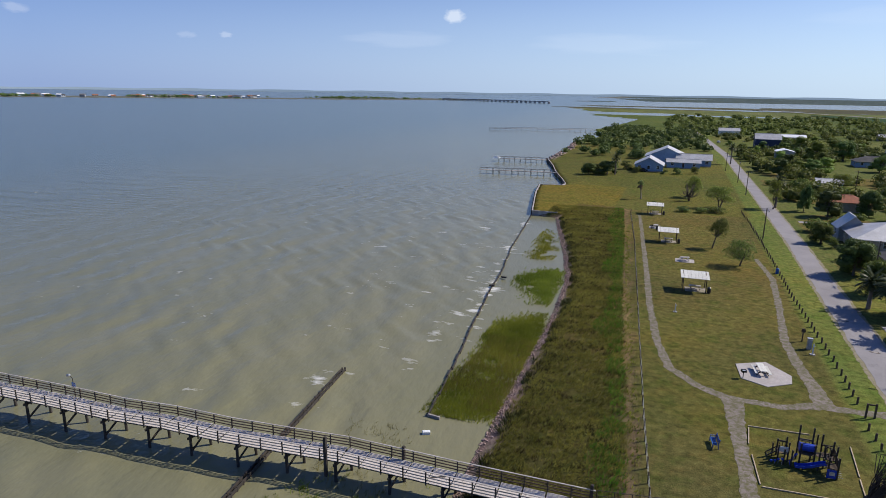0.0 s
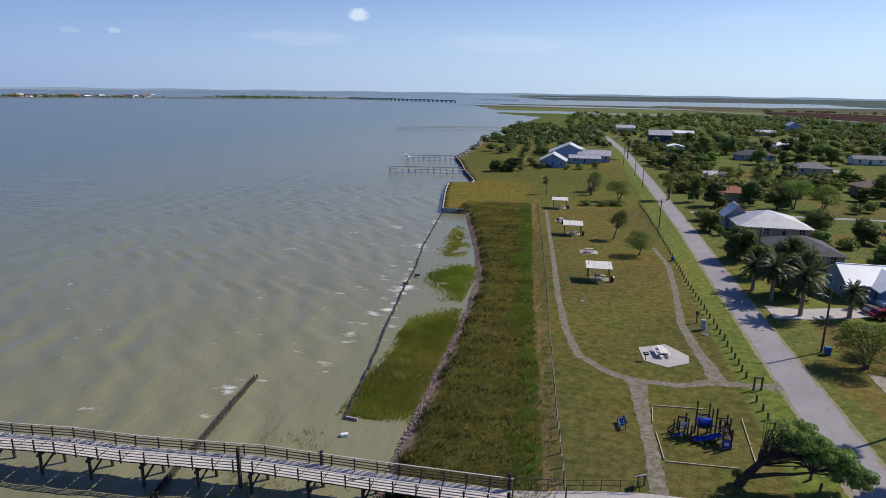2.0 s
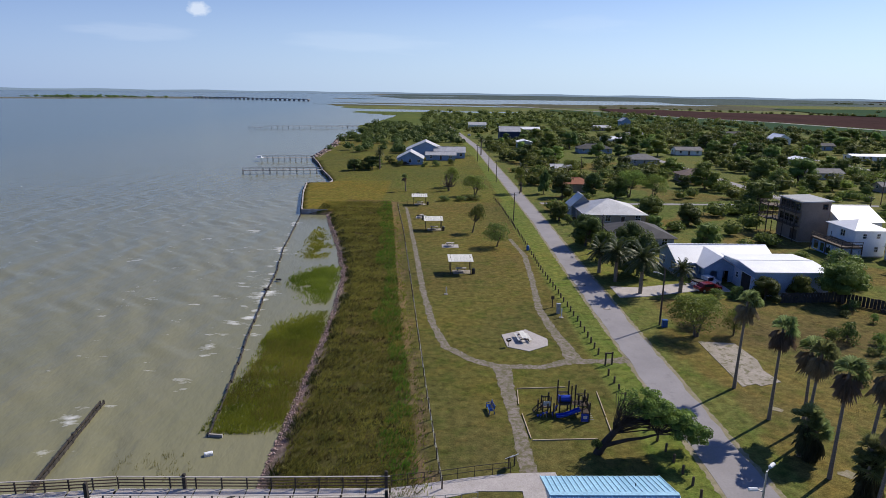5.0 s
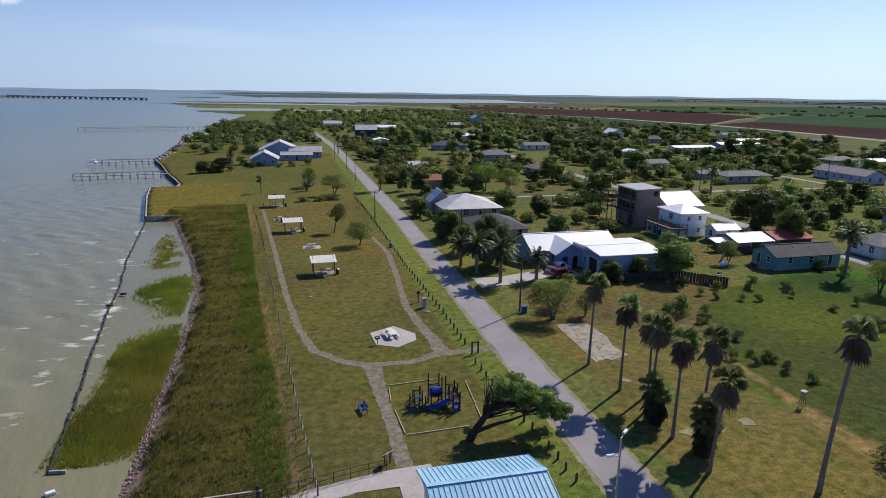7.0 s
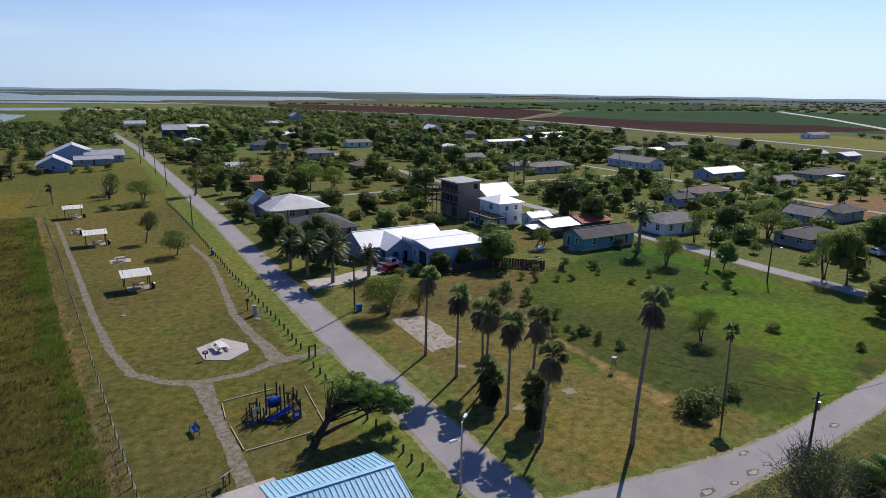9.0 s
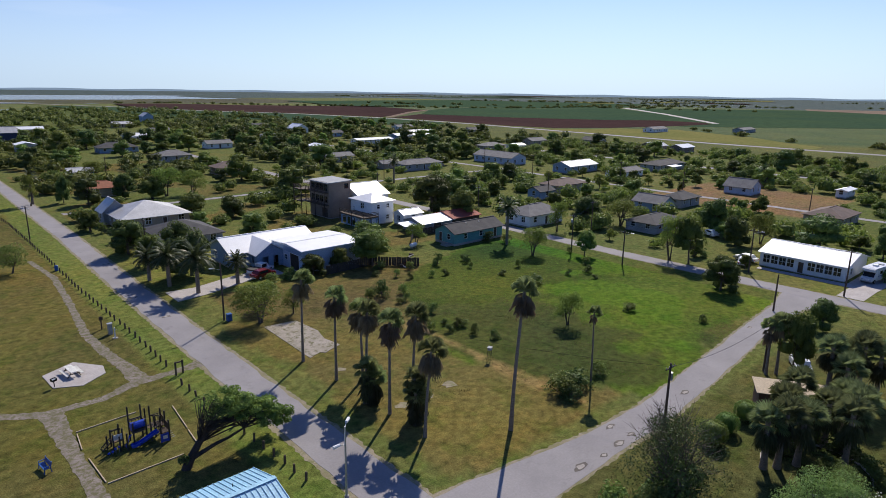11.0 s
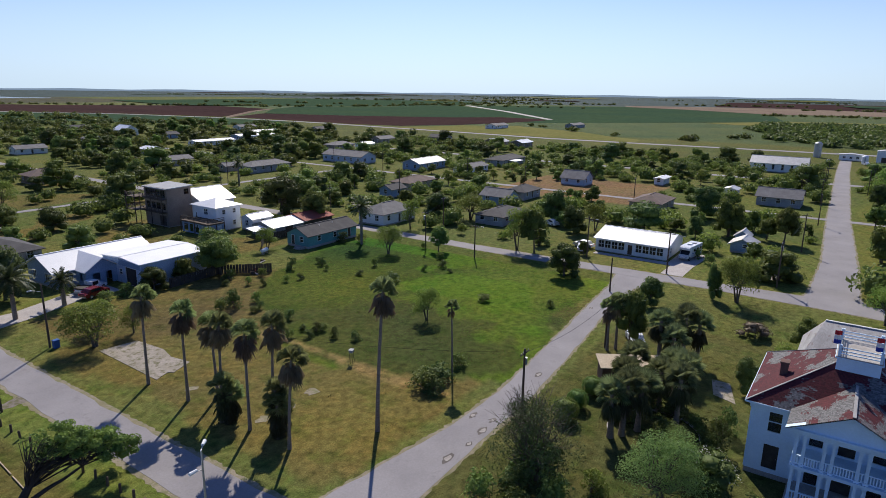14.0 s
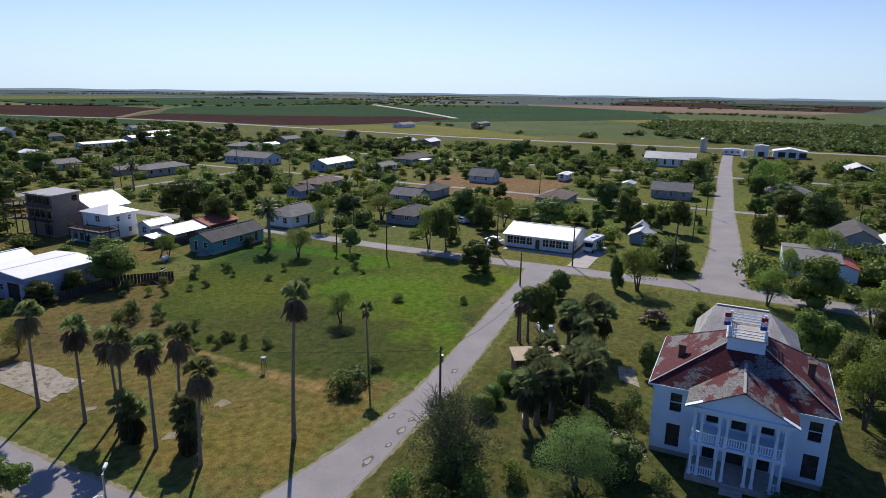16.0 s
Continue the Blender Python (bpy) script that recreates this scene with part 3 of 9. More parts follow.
def terrain(name, xs, ys, height, colour=None, value=None, layer="", smooth=True):
    gx, gy = np.meshgrid(xs, ys)
    gz = height(gx, gy)
    nx, ny = len(xs), len(ys)
    co = np.stack([gx, gy, gz], -1).reshape(-1, 3)
    i = np.arange(nx * ny).reshape(ny, nx)
    quads = np.stack([i[:-1, :-1], i[:-1, 1:], i[1:, 1:], i[1:, :-1]], -1).reshape(-1, 4)
    me = bpy.data.meshes.new(name)
    me.vertices.add(len(co)); me.vertices.foreach_set("co", co.ravel())
    me.loops.add(quads.size); me.loops.foreach_set("vertex_index", quads.ravel())
    me.polygons.add(len(quads)); me.polygons.foreach_set("loop_start", np.arange(0, quads.size, 4))
    me.polygons.foreach_set("use_smooth", np.full(len(quads), smooth))
    me.update(calc_edges=True)
    if colour is not None:
        at = me.color_attributes.new(layer, "FLOAT_COLOR", "POINT")
        rgba = np.ones((len(co), 4)); rgba[:, :3] = colour(gx, gy).reshape(-1, 3)
        at.data.foreach_set("color", rgba.ravel())
    if value is not None:
        at = me.attributes.new(layer, "FLOAT", "POINT")
        at.data.foreach_set("value", value(gx, gy).ravel())
    return me


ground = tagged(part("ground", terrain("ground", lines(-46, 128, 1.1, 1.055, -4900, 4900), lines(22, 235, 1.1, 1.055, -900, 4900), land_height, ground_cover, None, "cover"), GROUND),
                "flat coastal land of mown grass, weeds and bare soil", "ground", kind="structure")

BREAKWATER = [(-22.4, 57.4), (-23.8, 69.3), (-25.6, 81.9), (-28.4, 104), (-29.1, 112.5), (-32.3, 133.7), (-35.7, 166.4), (-36.6, 174)]
GROIN = [(-36.4, 64.0), (-34.6, 49.0), (-33.3, 38.1), (-31.8, 26.0)]


def seg_distance(x, y, pts):
    best = np.full(np.shape(x), 1e9)
    for (ax, ay), (bx, by) in zip(pts, pts[1:]):
        t = np.clip(((x - ax) * (bx - ax) + (y - ay) * (by - ay)) / ((bx - ax) ** 2 + (by - ay) ** 2), 0, 1)
        best = np.minimum(best, np.hypot(x - ax - t * (bx - ax), y - ay - t * (by - ay)))
    return best


def wave_height(x, y):
    ca, sa = math.cos(radians(28)), math.sin(radians(28))
    u, v = x * ca + y * sa, -x * sa + y * ca
    calm = np.clip((np.interp(y, [p[1] for p in BREAKWATER], [p[0] for p in BREAKWATER]) - x) / 6, .12, 1)
    fade = np.clip(1.2 - np.hypot(x + 40, y - 90) / 250, 0, 1)
    h = .085 * (1 + .7 * np.sin(u * .13 + v * .19) * np.sin(v * .071 - u * .05)) * np.sin(u * 1.15 + 1.2 * np.sin(v * .23) + .6 * np.sin(u * .31) + .9 * np.sin(v * .57 + u * .17)) + .07 * np.sin(u * .67 - v * .22 + 1.5 * np.sin(v * .11)) + .04 * np.sin(u * 2.1 + v * .9)
    return WATER_Z + h * calm * fade


def foam_amount(x, y):
    sea = x < np.interp(y, [p[1] for p in BREAKWATER], [p[0] for p in BREAKWATER])
    f = np.exp(-seg_distance(x, y, BREAKWATER) / 1.6) * np.where(sea, .5, .3) * (y > 66)
    f += .22 * sea * np.exp(-(np.hypot((x + 60) / 52, (y - 130) / 110)) ** 2)
    f += .5 * np.exp(-seg_distance(x + .6, y, [(-37.5, 63), (-36.0, 50)]) / 2.4)
    f += .25 * np.exp(-(np.hypot((x + 36) / 16, (y - 112) / 55)) ** 2) + .42 * np.exp(-(np.hypot((x + 28.5) / 4.5, (y - 97) / 15)) ** 2)
    return f


tagged(part("water", terrain("water", lines(-110, -14, 1.0, 1.06, -4900, 4900), lines(28, 200, 1.0, 1.06, -900, 4900), wave_height, None, foam_amount, "foam"), WATER),
       "turbid grey-green bay water with wind-blown whitecaps", "water", kind="structure")


# ---------- roads, paths and fields ----------
rng = random.Random(5)


def ribbon(pts, widths, z, ragged, step=1.6):
    """A strip along a line, with uneven edges, standing 6 cm deep in the ground."""
    sh, left, right = Shape(), [], []
    samples = []
    for i, (p, q) in enumerate(zip(pts, pts[1:])):
        a, b = Vector(p), Vector(q)
        n = max(1, int((b - a).length / step))
        w0, w1 = widths[min(i, len(widths) - 1)], widths[min(i + 1, len(widths) - 1)]
        samples += [(a.lerp(b, k / n), w0 + (w1 - w0) * k / n) for k in range(n)]
    samples.append((Vector(pts[-1]), widths[-1]))
    for i, (p, w) in enumerate(samples):
        d = (samples[min(i + 1, len(samples) - 1)][0] - samples[max(i - 1, 0)][0]).normalized()
        nrm = Vector((-d.y, d.x))
        left.append(p + nrm * (w / 2 + rng.uniform(-ragged, ragged)))
        right.append(p - nrm * (w / 2 + rng.uniform(-ragged, ragged)))
    k = len(left)
    sh.v = [(p.x, p.y, z) for p in left] + [(p.x, p.y, z) for p in right] + [(p.x, p.y, z - .06) for p in left] + [(p.x, p.y, z - .06) for p in right]
    for i in range(k - 1):
        sh.f += [(i + 1, i, k + i, k + i + 1), (i, i + 1, 2 * k + i + 1, 2 * k + i), (k + i + 1, k + i, 3 * k + i, 3 * k + i + 1)]
    return sh


ROADS = [("road_shore", [(27.2, 30), (27.15, 60), (27.45, 110), (28.2, 160), (27.9, 250), (27.2, 370), (20, 520), (12, 640)], [4.7, 4.3, 3.9, 3.7, 3.6], .18),
         ("road_cross", [(29, 31.0), (38, 30.9), (48, 30.3), (57, 30.2), (72, 31.5), (93, 33.6), (104, 34), (112, 33.5)], [7.6, 5.4, 4.0, 3.7, 3.4, 3.3, 4.2, 9.0], .14),
         ("road_back", [(112.8, -40), (114.6, 5), (114.2, 20), (113.2, 40), (112.6, 70), (113, 100), (113.5, 180), (114, 320)], [5.5, 6.0, 4.4, 4.2, 3.8, 3.6], .2),
         ("road_inland", [(113, 2.6), (121, 3.2), (145, 3.6), (200, 6.6), (285, 9.8), (326, 11.4), (395, 13)], [11.0, 7.4, 6.2, 5.4, 5.0, 4.8], .2),
         ("road_second", [(197, -90), (197.5, 40), (199, 160), (200, 330)], [3.2, 3.0], .25),
         ("road_third", [(281, -120), (280, 60), (282, 330)], [5.0], .25),
         ("road_lane", [(33, 186), (110, 187), (190, 186), (210, 186)], [2.6], .3),
         ("highway", [(440, -200), (434, -50), (430, 40), (424, 130), (422, 200), (433, 285), (440, 366), (450, 450), (452, 500), (447, 607), (414, 770), (348, 890), (299, 1082), (150, 1500)], [8.5], .1)]
for i, (nm, pts, wd, rag) in enumerate(ROADS):
    if nm in ("road_shore", "road_cross", "road_back", "road_inland"):
        tagged(part(nm.replace("road", "road_verge"), ribbon(pts, [w + (1.0 if nm == "road_shore" else .7) for w in wd], .008 + .003 * i, .16, .45), GRAVEL), "sandy gravel verge along a worn street", "verge", kind="structure")
    tagged(part(nm, ribbon(pts, wd, .024 + .005 * i, rag), ASPHALT), "worn pale grey asphalt road with patched cracks", "road", kind="structure")

PATHS = [("path_west", [(-7.2, 178), (-6.6, 172), (-2.8, 122), (-1.2, 100), (.4, 85), (2, 77), (5, 72.9), (8.3, 70.8), (13.8, 70.7), (17.6, 72.4), (22, 72.5), (25.8, 73)], [1.1, 1.1, 1.3, 1.45, 1.5, 1.6, 1.7, 2.0, 1.5, 2.2, 1.6, 3.2]),
         ("path_east", [(18.0, 139), (19.3, 124), (18.1, 106), (16.9, 92), (17.3, 83), (18.0, 77), (18.2, 73)], [1.1, 1.4, 1.4, 1.6, 1.8, 2.2, 3.2]),
         ("path_south", [(8.8, 70.6), (8.8, 62), (8.9, 55), (8.9, 48.5)], [3.0, 2.0, 1.9, 2.2])]
for i, (nm, pts, wd) in enumerate(PATHS):
    tagged(part(nm, ribbon(pts, [w * .72 for w in wd], .010 + .004 * i, .13, .5), DIRT_PATH), "narrow trodden footpath of crumbling paving", "path", kind="structure")


OLD_SLAB = surface("broken_old_slab", (.33, .29, .25), (.25, .22, .17), .4, 6, .95, .3, stain=(.13, .12, .06), amount=.45, world_space=True)


def pad(name, pts, z, mat, label, cat="pavement"):
    return tagged(part(name, Shape().sheet([(x, y, z) for x, y in pts], .1), mat), label, cat, kind="structure")


pad("pavement_pier", [(-3.2, 44.0), (2.4, 45.6), (4.2, 46.2), (7.9, 46.2), (7.9, 35), (20, 35), (20, 45.2), (11.5, 46), (11.2, 48.9), (7, 48.7), (3.5, 48.1), (-3.2, 46.6)], .045, CONCRETE, "pale concrete walk from the pier to the pavilion")
pad("bare_slab", [(36.5, 79.1), (36.1, 65.6), (38, 66.4), (38.4, 65.8), (41.3, 66.9), (40.8, 70), (41.6, 73), (41.2, 78.4)], .05, OLD_SLAB, "old broken concrete slab of a vanished house")
pad("driveway_north", [(31.2, 97.5), (36, 98.2), (46, 101.4), (51.5, 101), (51.5, 105.6), (44, 105.5), (36, 103), (31.2, 103.5)], .06, CONCRETE, "pale concrete driveway beside a lawn")
pad("driveway_east", [(116.6, 27), (124, 27), (132, 26.5), (136, 27), (136, 32), (125.5, 32), (125.0, 47), (123.4, 47), (123.4, 31), (116.6, 31)], .04, CONCRETE, "pale concrete walk and drive before a hall")
pad("slab_east", [(122.6, 15.0), (125, 12.6), (133, 12.8), (134, 15.2)], .05, CONCRETE, "bare concrete slab in the grass")
pad("yard_south", [(69.5, 9.5), (74.5, 11), (74.5, 13), (70.5, 12)], .05, OLD_SLAB, "worn concrete yard beside the old house")
for nm, x, y, r in (("sand_patch_one", 44.7, 49, 1.1), ("sand_patch_two", 37.5, 48.7, 1.0), ("sand_patch_three", 40.7, 48.3, .8), ("sand_patch_four", 37.2, 60.5, .9)):
    pts = [(x + r * rng.uniform(.5, 1.2) * math.cos(a * .6283), y + .7 * r * rng.uniform(.5, 1.2) * math.sin(a * .6283)) for a in range(10)]
    if r > .1:
        pad(nm, pts, .025, GRAVEL, "bare sandy patch in the dry lawn", "soil")
PANEL_WHITE = surface("sun_bleached_roof_panels", (.66, .65, .60), (.56, .55, .50), .8, 8, .6, .1, stain=(.4, .38, .33), amount=.33, each=.08)
PANEL_TAN = surface("tan_sheet_roof", (.45, .36, .25), (.38, .3, .2), .6, 6, .7, .12)
HOLE = surface("patched_asphalt", (.10, .088, .08), (.15, .13, .115), .6, 6, .95, .3, world_space=True)
BARE_FILL = surface("pale_pothole_fill", (.36, .33, .30), (.30, .27, .25), .8, 7, .95, .3, world_space=True)
for x, y, r in ((42.6, 29.3, .7), (45.8, 29.0, .4), (48.6, 29.2, .6), (51.0, 29.4, .45), (50.6, 31.6, .5), (63.5, 30.3, .6), (90.0, 34.2, .4), (27.6, 92, .5), (26.4, 104, .6), (28.6, 128, .5)):
    for q, mat, z in ((1.0, HOLE, .042), (.62, BARE_FILL, .047)):
        pts = [(x + q * 1.5 * r * rng.uniform(.55, 1.1) * math.cos(a * .57), y + q * .8 * r * rng.uniform(.55, 1.1) * math.sin(a * .57)) for a in range(11)]
        tagged(part("road_patch", Shape().sheet([(px, py, z) for px, py in pts], .03), mat), "rough pothole with pale fill in the road surface", "patch", kind="structure")

RED_SOIL = surface("ploughed_red_soil", (.066, .040, .037), (.052, .034, .033), .01, .2, .95, .3, world_space=True, stretch=(1, .3, 1), spec=0)
CROP = surface("green_crop", (.046, .080, .050), (.056, .090, .048), .008, .12, .95, .2, world_space=True, spec=0)
PALE_SOIL = surface("pale_dry_field", (.24, .19, .14), (.2, .15, .12), .01, .15, .95, .2, world_space=True, spec=0)
STUBBLE = surface("dry_verge_grass", (.20, .185, .07), (.16, .165, .06), .02, .3, .95, .2, world_space=True, spec=0)
FAR_GREEN = surface("dull_green_pasture", (.06, .085, .06), (.075, .10, .062), .006, .1, .95, .2, world_space=True, spec=0)
pad("field_crop_near", [(248, 721), (314, 613), (361, 490), (425, 470), (444, 500), (440, 605), (406, 770), (340, 888), (290, 1075), (200, 1200)], .10, CROP, "strip of green crop beside the highway", "field")
pad("field_red", [(308, 1082), (356, 900), (424, 770), (460, 625), (498, 656), (600, 748), (690, 815), (697, 854), (721, 977), (666, 1059), (533, 1155), (435, 1291), (338, 1298)], .14, RED_SOIL, "ploughed reddish-brown field", "field")
pad("field_red_east", [(464, 612), (560, 674), (584, 610), (599, 554), (634, 495), (667, 439), (719, 406), (713, 344), (682, 323), (595, 329), (522, 343), (470, 372), (458, 420), (462, 500)], .14, RED_SOIL, "ploughed reddish-brown field beside the highway", "field")
pad("field_crop_far", [(564, 676), (690, 806), (836, 900), (983, 812), (1190, 780), (930, 522), (722, 350), (724, 408), (672, 441), (639, 497), (604, 556), (589, 612)], .14, CROP, "wide field of green crop", "field")
pad("field_crop_east", [(716, 328), (940, 512), (1205, 765), (1490, 505), (1394, 356), (1208, 166), (1109, 140), (900, 100), (778, 180), (600, 320)], .14, CROP, "wide green field behind a pale farm track", "field")
pad("field_pale", [(1622, 549), (1698, 375), (1733, 172), (1575, -15), (1524, -180), (1318, -100), (1245, 31), (1208, 160), (1394, 350), (1491, 500)], .2, PALE_SOIL, "wide dry reddish field near the horizon", "field")
pad("field_tan", [(778, 171), (900, 88), (952, -30), (742, -9), (740, 60), (752, 116)], .16, STUBBLE, "dry stubble field beside farm sheds", "field")
pad("field_red_far", [(1760, 360), (2700, 500), (2600, -400), (1540, -190), (1590, -20), (1745, 170)], .2, RED_SOIL, "distant ploughed field", "field")
pad("field_crop_north", [(700, 1070), (850, 930), (1000, 830), (1230, 790), (1700, 1000), (1500, 1600), (800, 1500)], .14, CROP, "distant field of green crop", "field")
pad("verge_highway", [(551, 293), (510, 208), (472, 168), (456, 141), (432, 138), (430, 200), (440, 285), (448, 360), (520, 335)], .07, STUBBLE, "dry grass meadow beside the highway", "field")
fr = random.Random(52)
for k in range(22):
    a, r0 = radians(-6 + 62 * fr.random()), 1850 + 2300 * fr.random()
    if r0 < 2500 and math.degrees(a) > 40:
        continue
    dr, da = fr.uniform(120, 420), fr.uniform(.04, .12)
    pad("field_strip", [(r * math.cos(b), r * math.sin(b)) for r, b in ((r0, a), (r0 + dr, a + .01), (r0 + dr, a + da), (r0 + .8 * dr, a + da + .02), (r0, a + da))][::-1], .25 + .12 * k, (CROP, FAR_GREEN, RED_SOIL, FAR_GREEN, STUBBLE)[k % 5], "strip of far farmland near the horizon", "field")
pad("track_pale", [(704, 332), (712, 328), (938, 512), (1222, 768), (1208, 772), (930, 519)], .2, CONCRETE, "pale farm track between fields", "track")
pad("track_west", [(457, 617), (464, 611), (606, 742), (704, 815), (698, 822), (600, 750)], .2, PALE_SOIL, "pale farm track beside the ploughed land", "track")

# ---------- plants ----------
def fast_mesh(name, co, faces, k):
    """A mesh from arrays of corners and of faces with k corners each."""
    me = bpy.data.meshes.new(name)
    me.vertices.add(len(co)); me.vertices.foreach_set("co", np.asarray(co, float).ravel())
    faces = np.asarray(faces).reshape(-1, k)
    me.loops.add(faces.size); me.loops.foreach_set("vertex_index", faces.ravel())
    me.polygons.add(len(faces)); me.polygons.foreach_set("loop_start", np.arange(0, faces.size, k))
    me.update(calc_edges=True)
    return me


def leaf_mesh(name, rs, pos, nrm, size, slim=.7, mass=None):
    """Small folded leaf clumps at the given places, facing roughly along the given ways. mass: centres and half sizes
    of opaque blocks added unseen inside the leaves, to stop light and darken the crown."""
    n = len(pos)
    nrm = nrm + rs.normal(0, .55, (n, 3))
    nrm /= np.linalg.norm(nrm, axis=1)[:, None]
    a = np.cross(nrm, rs.normal(0, 1, (n, 3)))
    a /= np.linalg.norm(a, axis=1)[:, None] + 1e-9
    b = np.cross(nrm, a)
    s = (size * rs.uniform(.6, 1.35, n))[:, None]
    co = np.stack([pos - a * s, pos - b * s * slim + nrm * s * .3, pos + a * s, pos + b * s * slim + nrm * s * .25], 1).reshape(-1, 3)
    faces = np.arange(4 * n).reshape(-1, 4)
    # added light-stopping blocks, hidden by the leaves round them
    if mass is not None:
        cen, half = mass
        m = len(cen)
        cube = np.array([[-1, -1, -1], [1, -1, -1], [1, 1, -1], [-1, 1, -1], [-1, -1, 1], [1, -1, 1], [1, 1, 1], [-1, 1, 1]], float) * .58
        block_corners = cen[:, None] + cube[None] * half[:, None] * rs.uniform(.75, 1.15, (m, 8, 3))
        sides = np.array([[3, 2, 1, 0], [4, 5, 6, 7], [0, 1, 5, 4], [1, 2, 6, 5], [2, 3, 7, 6], [3, 0, 4, 7]])
        faces = np.concatenate([faces, (sides[None] + 8 * np.arange(m)[:, None, None]).reshape(-1, 4) + 4 * n])
        co = np.concatenate([co, block_corners.reshape(-1, 3)])
    return fast_mesh(name, co, faces, 4)


def lobes_of(rs, count, height, width, low=.2, lean=(0, 0)):
    out = []
    for i in range(count):
        a, u = rs.uniform(0, 2 * math.pi), rs.uniform(0, 1)
        r = width * .5 * (.25 + .5 * math.sqrt(rs.uniform(0, 1)))
        z = height * (low + (1 - low) * (.07 + .73 * u))
        shrink = 1.05 - .55 * u
        out.append((np.array([r * math.cos(a) * shrink + lean[0] * z, r * math.sin(a) * shrink + lean[1] * z, z]), width * rs.uniform(.14, .23), height * rs.uniform(.13, .21)))
    return out


def crown_points(rs, lobes, n):
    k = rs.integers(0, len(lobes), n)
    d = rs.normal(0, 1, (n, 3))
    d[:, 2] = np.where(d[:, 2] < -.3, -d[:, 2] * .6, d[:, 2])
    d /= np.linalg.norm(d, axis=1)[:, None]
    cen = np.array([l[0] for l in lobes])[k]
    rad = np.array([[l[1], l[1], l[2]] for l in lobes])[k]
    return cen + d * rad * (.62 + .42 * rs.uniform(0, 1, (n, 1)) ** .5), d


def limbs(shape, lobes, height, r, fork=.3, lean=(0, 0), stems=1):
    rs = np.random.default_rng(len(lobes) * 7 + stems)
    for s in range(stems):
        off = Vector((rs.uniform(-.5, .5), rs.uniform(-.5, .5), 0)) * (stems > 1)
        base, mid = off * .4, Vector((lean[0] * height * fork, lean[1] * height * fork, height * fork)) + off * 1.6
        shape.tube(base - Vector((0, 0, .15)), base.lerp(mid, .25), r * 1.35, r, 7, False)
        shape.tube(base.lerp(mid, .25), mid, r, r * .72, 7, False)
        for c, rx, rz in lobes[s::stems]:
            c = Vector(c)
            knee = mid.lerp(c, .5) + Vector((rs.uniform(-.3, .3), rs.uniform(-.3, .3), -.15 * height * .3))
            shape.tube(mid, knee, r * .5, r * .3, 5, False)
            shape.tube(knee, c + Vector((0, 0, rz * .3)), r * .3, r * .09, 4, False)


def make_tree(name, seed, label, leaf, height=8.0, width=8.0, leaves=1500, size=.26, lobe_count=18, low=.2, trunk=.22, lean=(0, 0), fork=.3, stems=1, bark=None, category="tree", dense=True):
    rs = np.random.default_rng(seed)
    lobes = lobes_of(rs, lobe_count, height, width, low, lean)
    root = new(name)
    tagged(root, label, category)
    tr = Shape()
    limbs(tr, lobes, height, trunk, fork, lean, stems)
    part("trunk", tr, bark or TREE_BARK, root, smooth=True)
    pos, d = crown_points(rs, lobes, leaves)
    shade_blocks = (np.array([l[0] for l in lobes]), np.array([[l[1], l[1], l[2]] for l in lobes]) * .86)
    part("crown", leaf_mesh("crown", rs, pos, d, size, .5, shade_blocks if dense else None), leaf, root)
    root["size"] = (width, height)
    return root


USED = set()


def plant(root, x, y, width, height, turn, group, z=None):
    """Puts a tree, or a copy of it, at a place and gives it a width and a height."""
    w0, h0 = root["size"]
    z = float(land_height(np.array(x), np.array(y))) if z is None else z
    m = Matrix.Translation((x, y, z)) @ Matrix.Rotation(turn, 4, "Z") @ Matrix.Diagonal((width / w0, width / w0, height / h0, 1))
    if root.name not in USED:
        USED.add(root.name)
        root.matrix_basis = m
        root["group"] = group
        return root
    sx, sy, sz = root.scale
    ob = copy_thing(root, m @ Matrix.Diagonal((1 / sx, 1 / sy, 1 / sz, 1)))
    ob["group"] = group
    return ob


OAKS = [make_tree("oak_tree", 11, "spreading live oak with a dark green crown", LEAF_OAK, leaves=5600, size=.17, lobe_count=26, low=.1, stems=2),
        make_tree("oak_tree", 12, "rounded live oak with a dense dark crown", LEAF_DARK, leaves=5600, size=.17, lobe_count=28, low=.08),
        make_tree("mesquite_tree", 13, "open mesquite with bright green feathery foliage", LEAF_BRIGHT, leaves=4800, size=.14, lobe_count=26, low=.24, stems=3, trunk=.16, dense=False),
        make_tree("oak_tree", 14, "wind-shaped oak with an uneven green crown", LEAF_OAK, leaves=4800, size=.17, lobe_count=20, low=.26, lean=(.12, .05)),
        make_tree("mesquite_tree", 15, "ragged mesquite with several thin trunks", LEAF_BRIGHT, leaves=4400, size=.14, lobe_count=22, low=.26, stems=3, trunk=.15, dense=False),
        make_tree("shade_tree", 16, "tall shade tree with a dark uneven crown", LEAF_DARK, leaves=5200, size=.17, lobe_count=24, low=.08)]
SMALL = [make_tree("yard_tree", 21, "yard tree with a rounded green crown in town", LEAF_OAK, leaves=2300, size=.185, lobe_count=20, low=.04),
         make_tree("yard_tree", 22, "yard tree with a dark dense crown in town", LEAF_DARK, leaves=2300, size=.185, lobe_count=20, low=.02),
         make_tree("yard_tree", 23, "yard tree with light green open foliage in town", LEAF_BRIGHT, leaves=2100, size=.18, lobe_count=18, low=.1),
         make_tree("yard_tree", 24, "yard tree with a broad low crown in town", LEAF_OAK, leaves=2300, size=.185, lobe_count=22, low=.01, stems=2)]
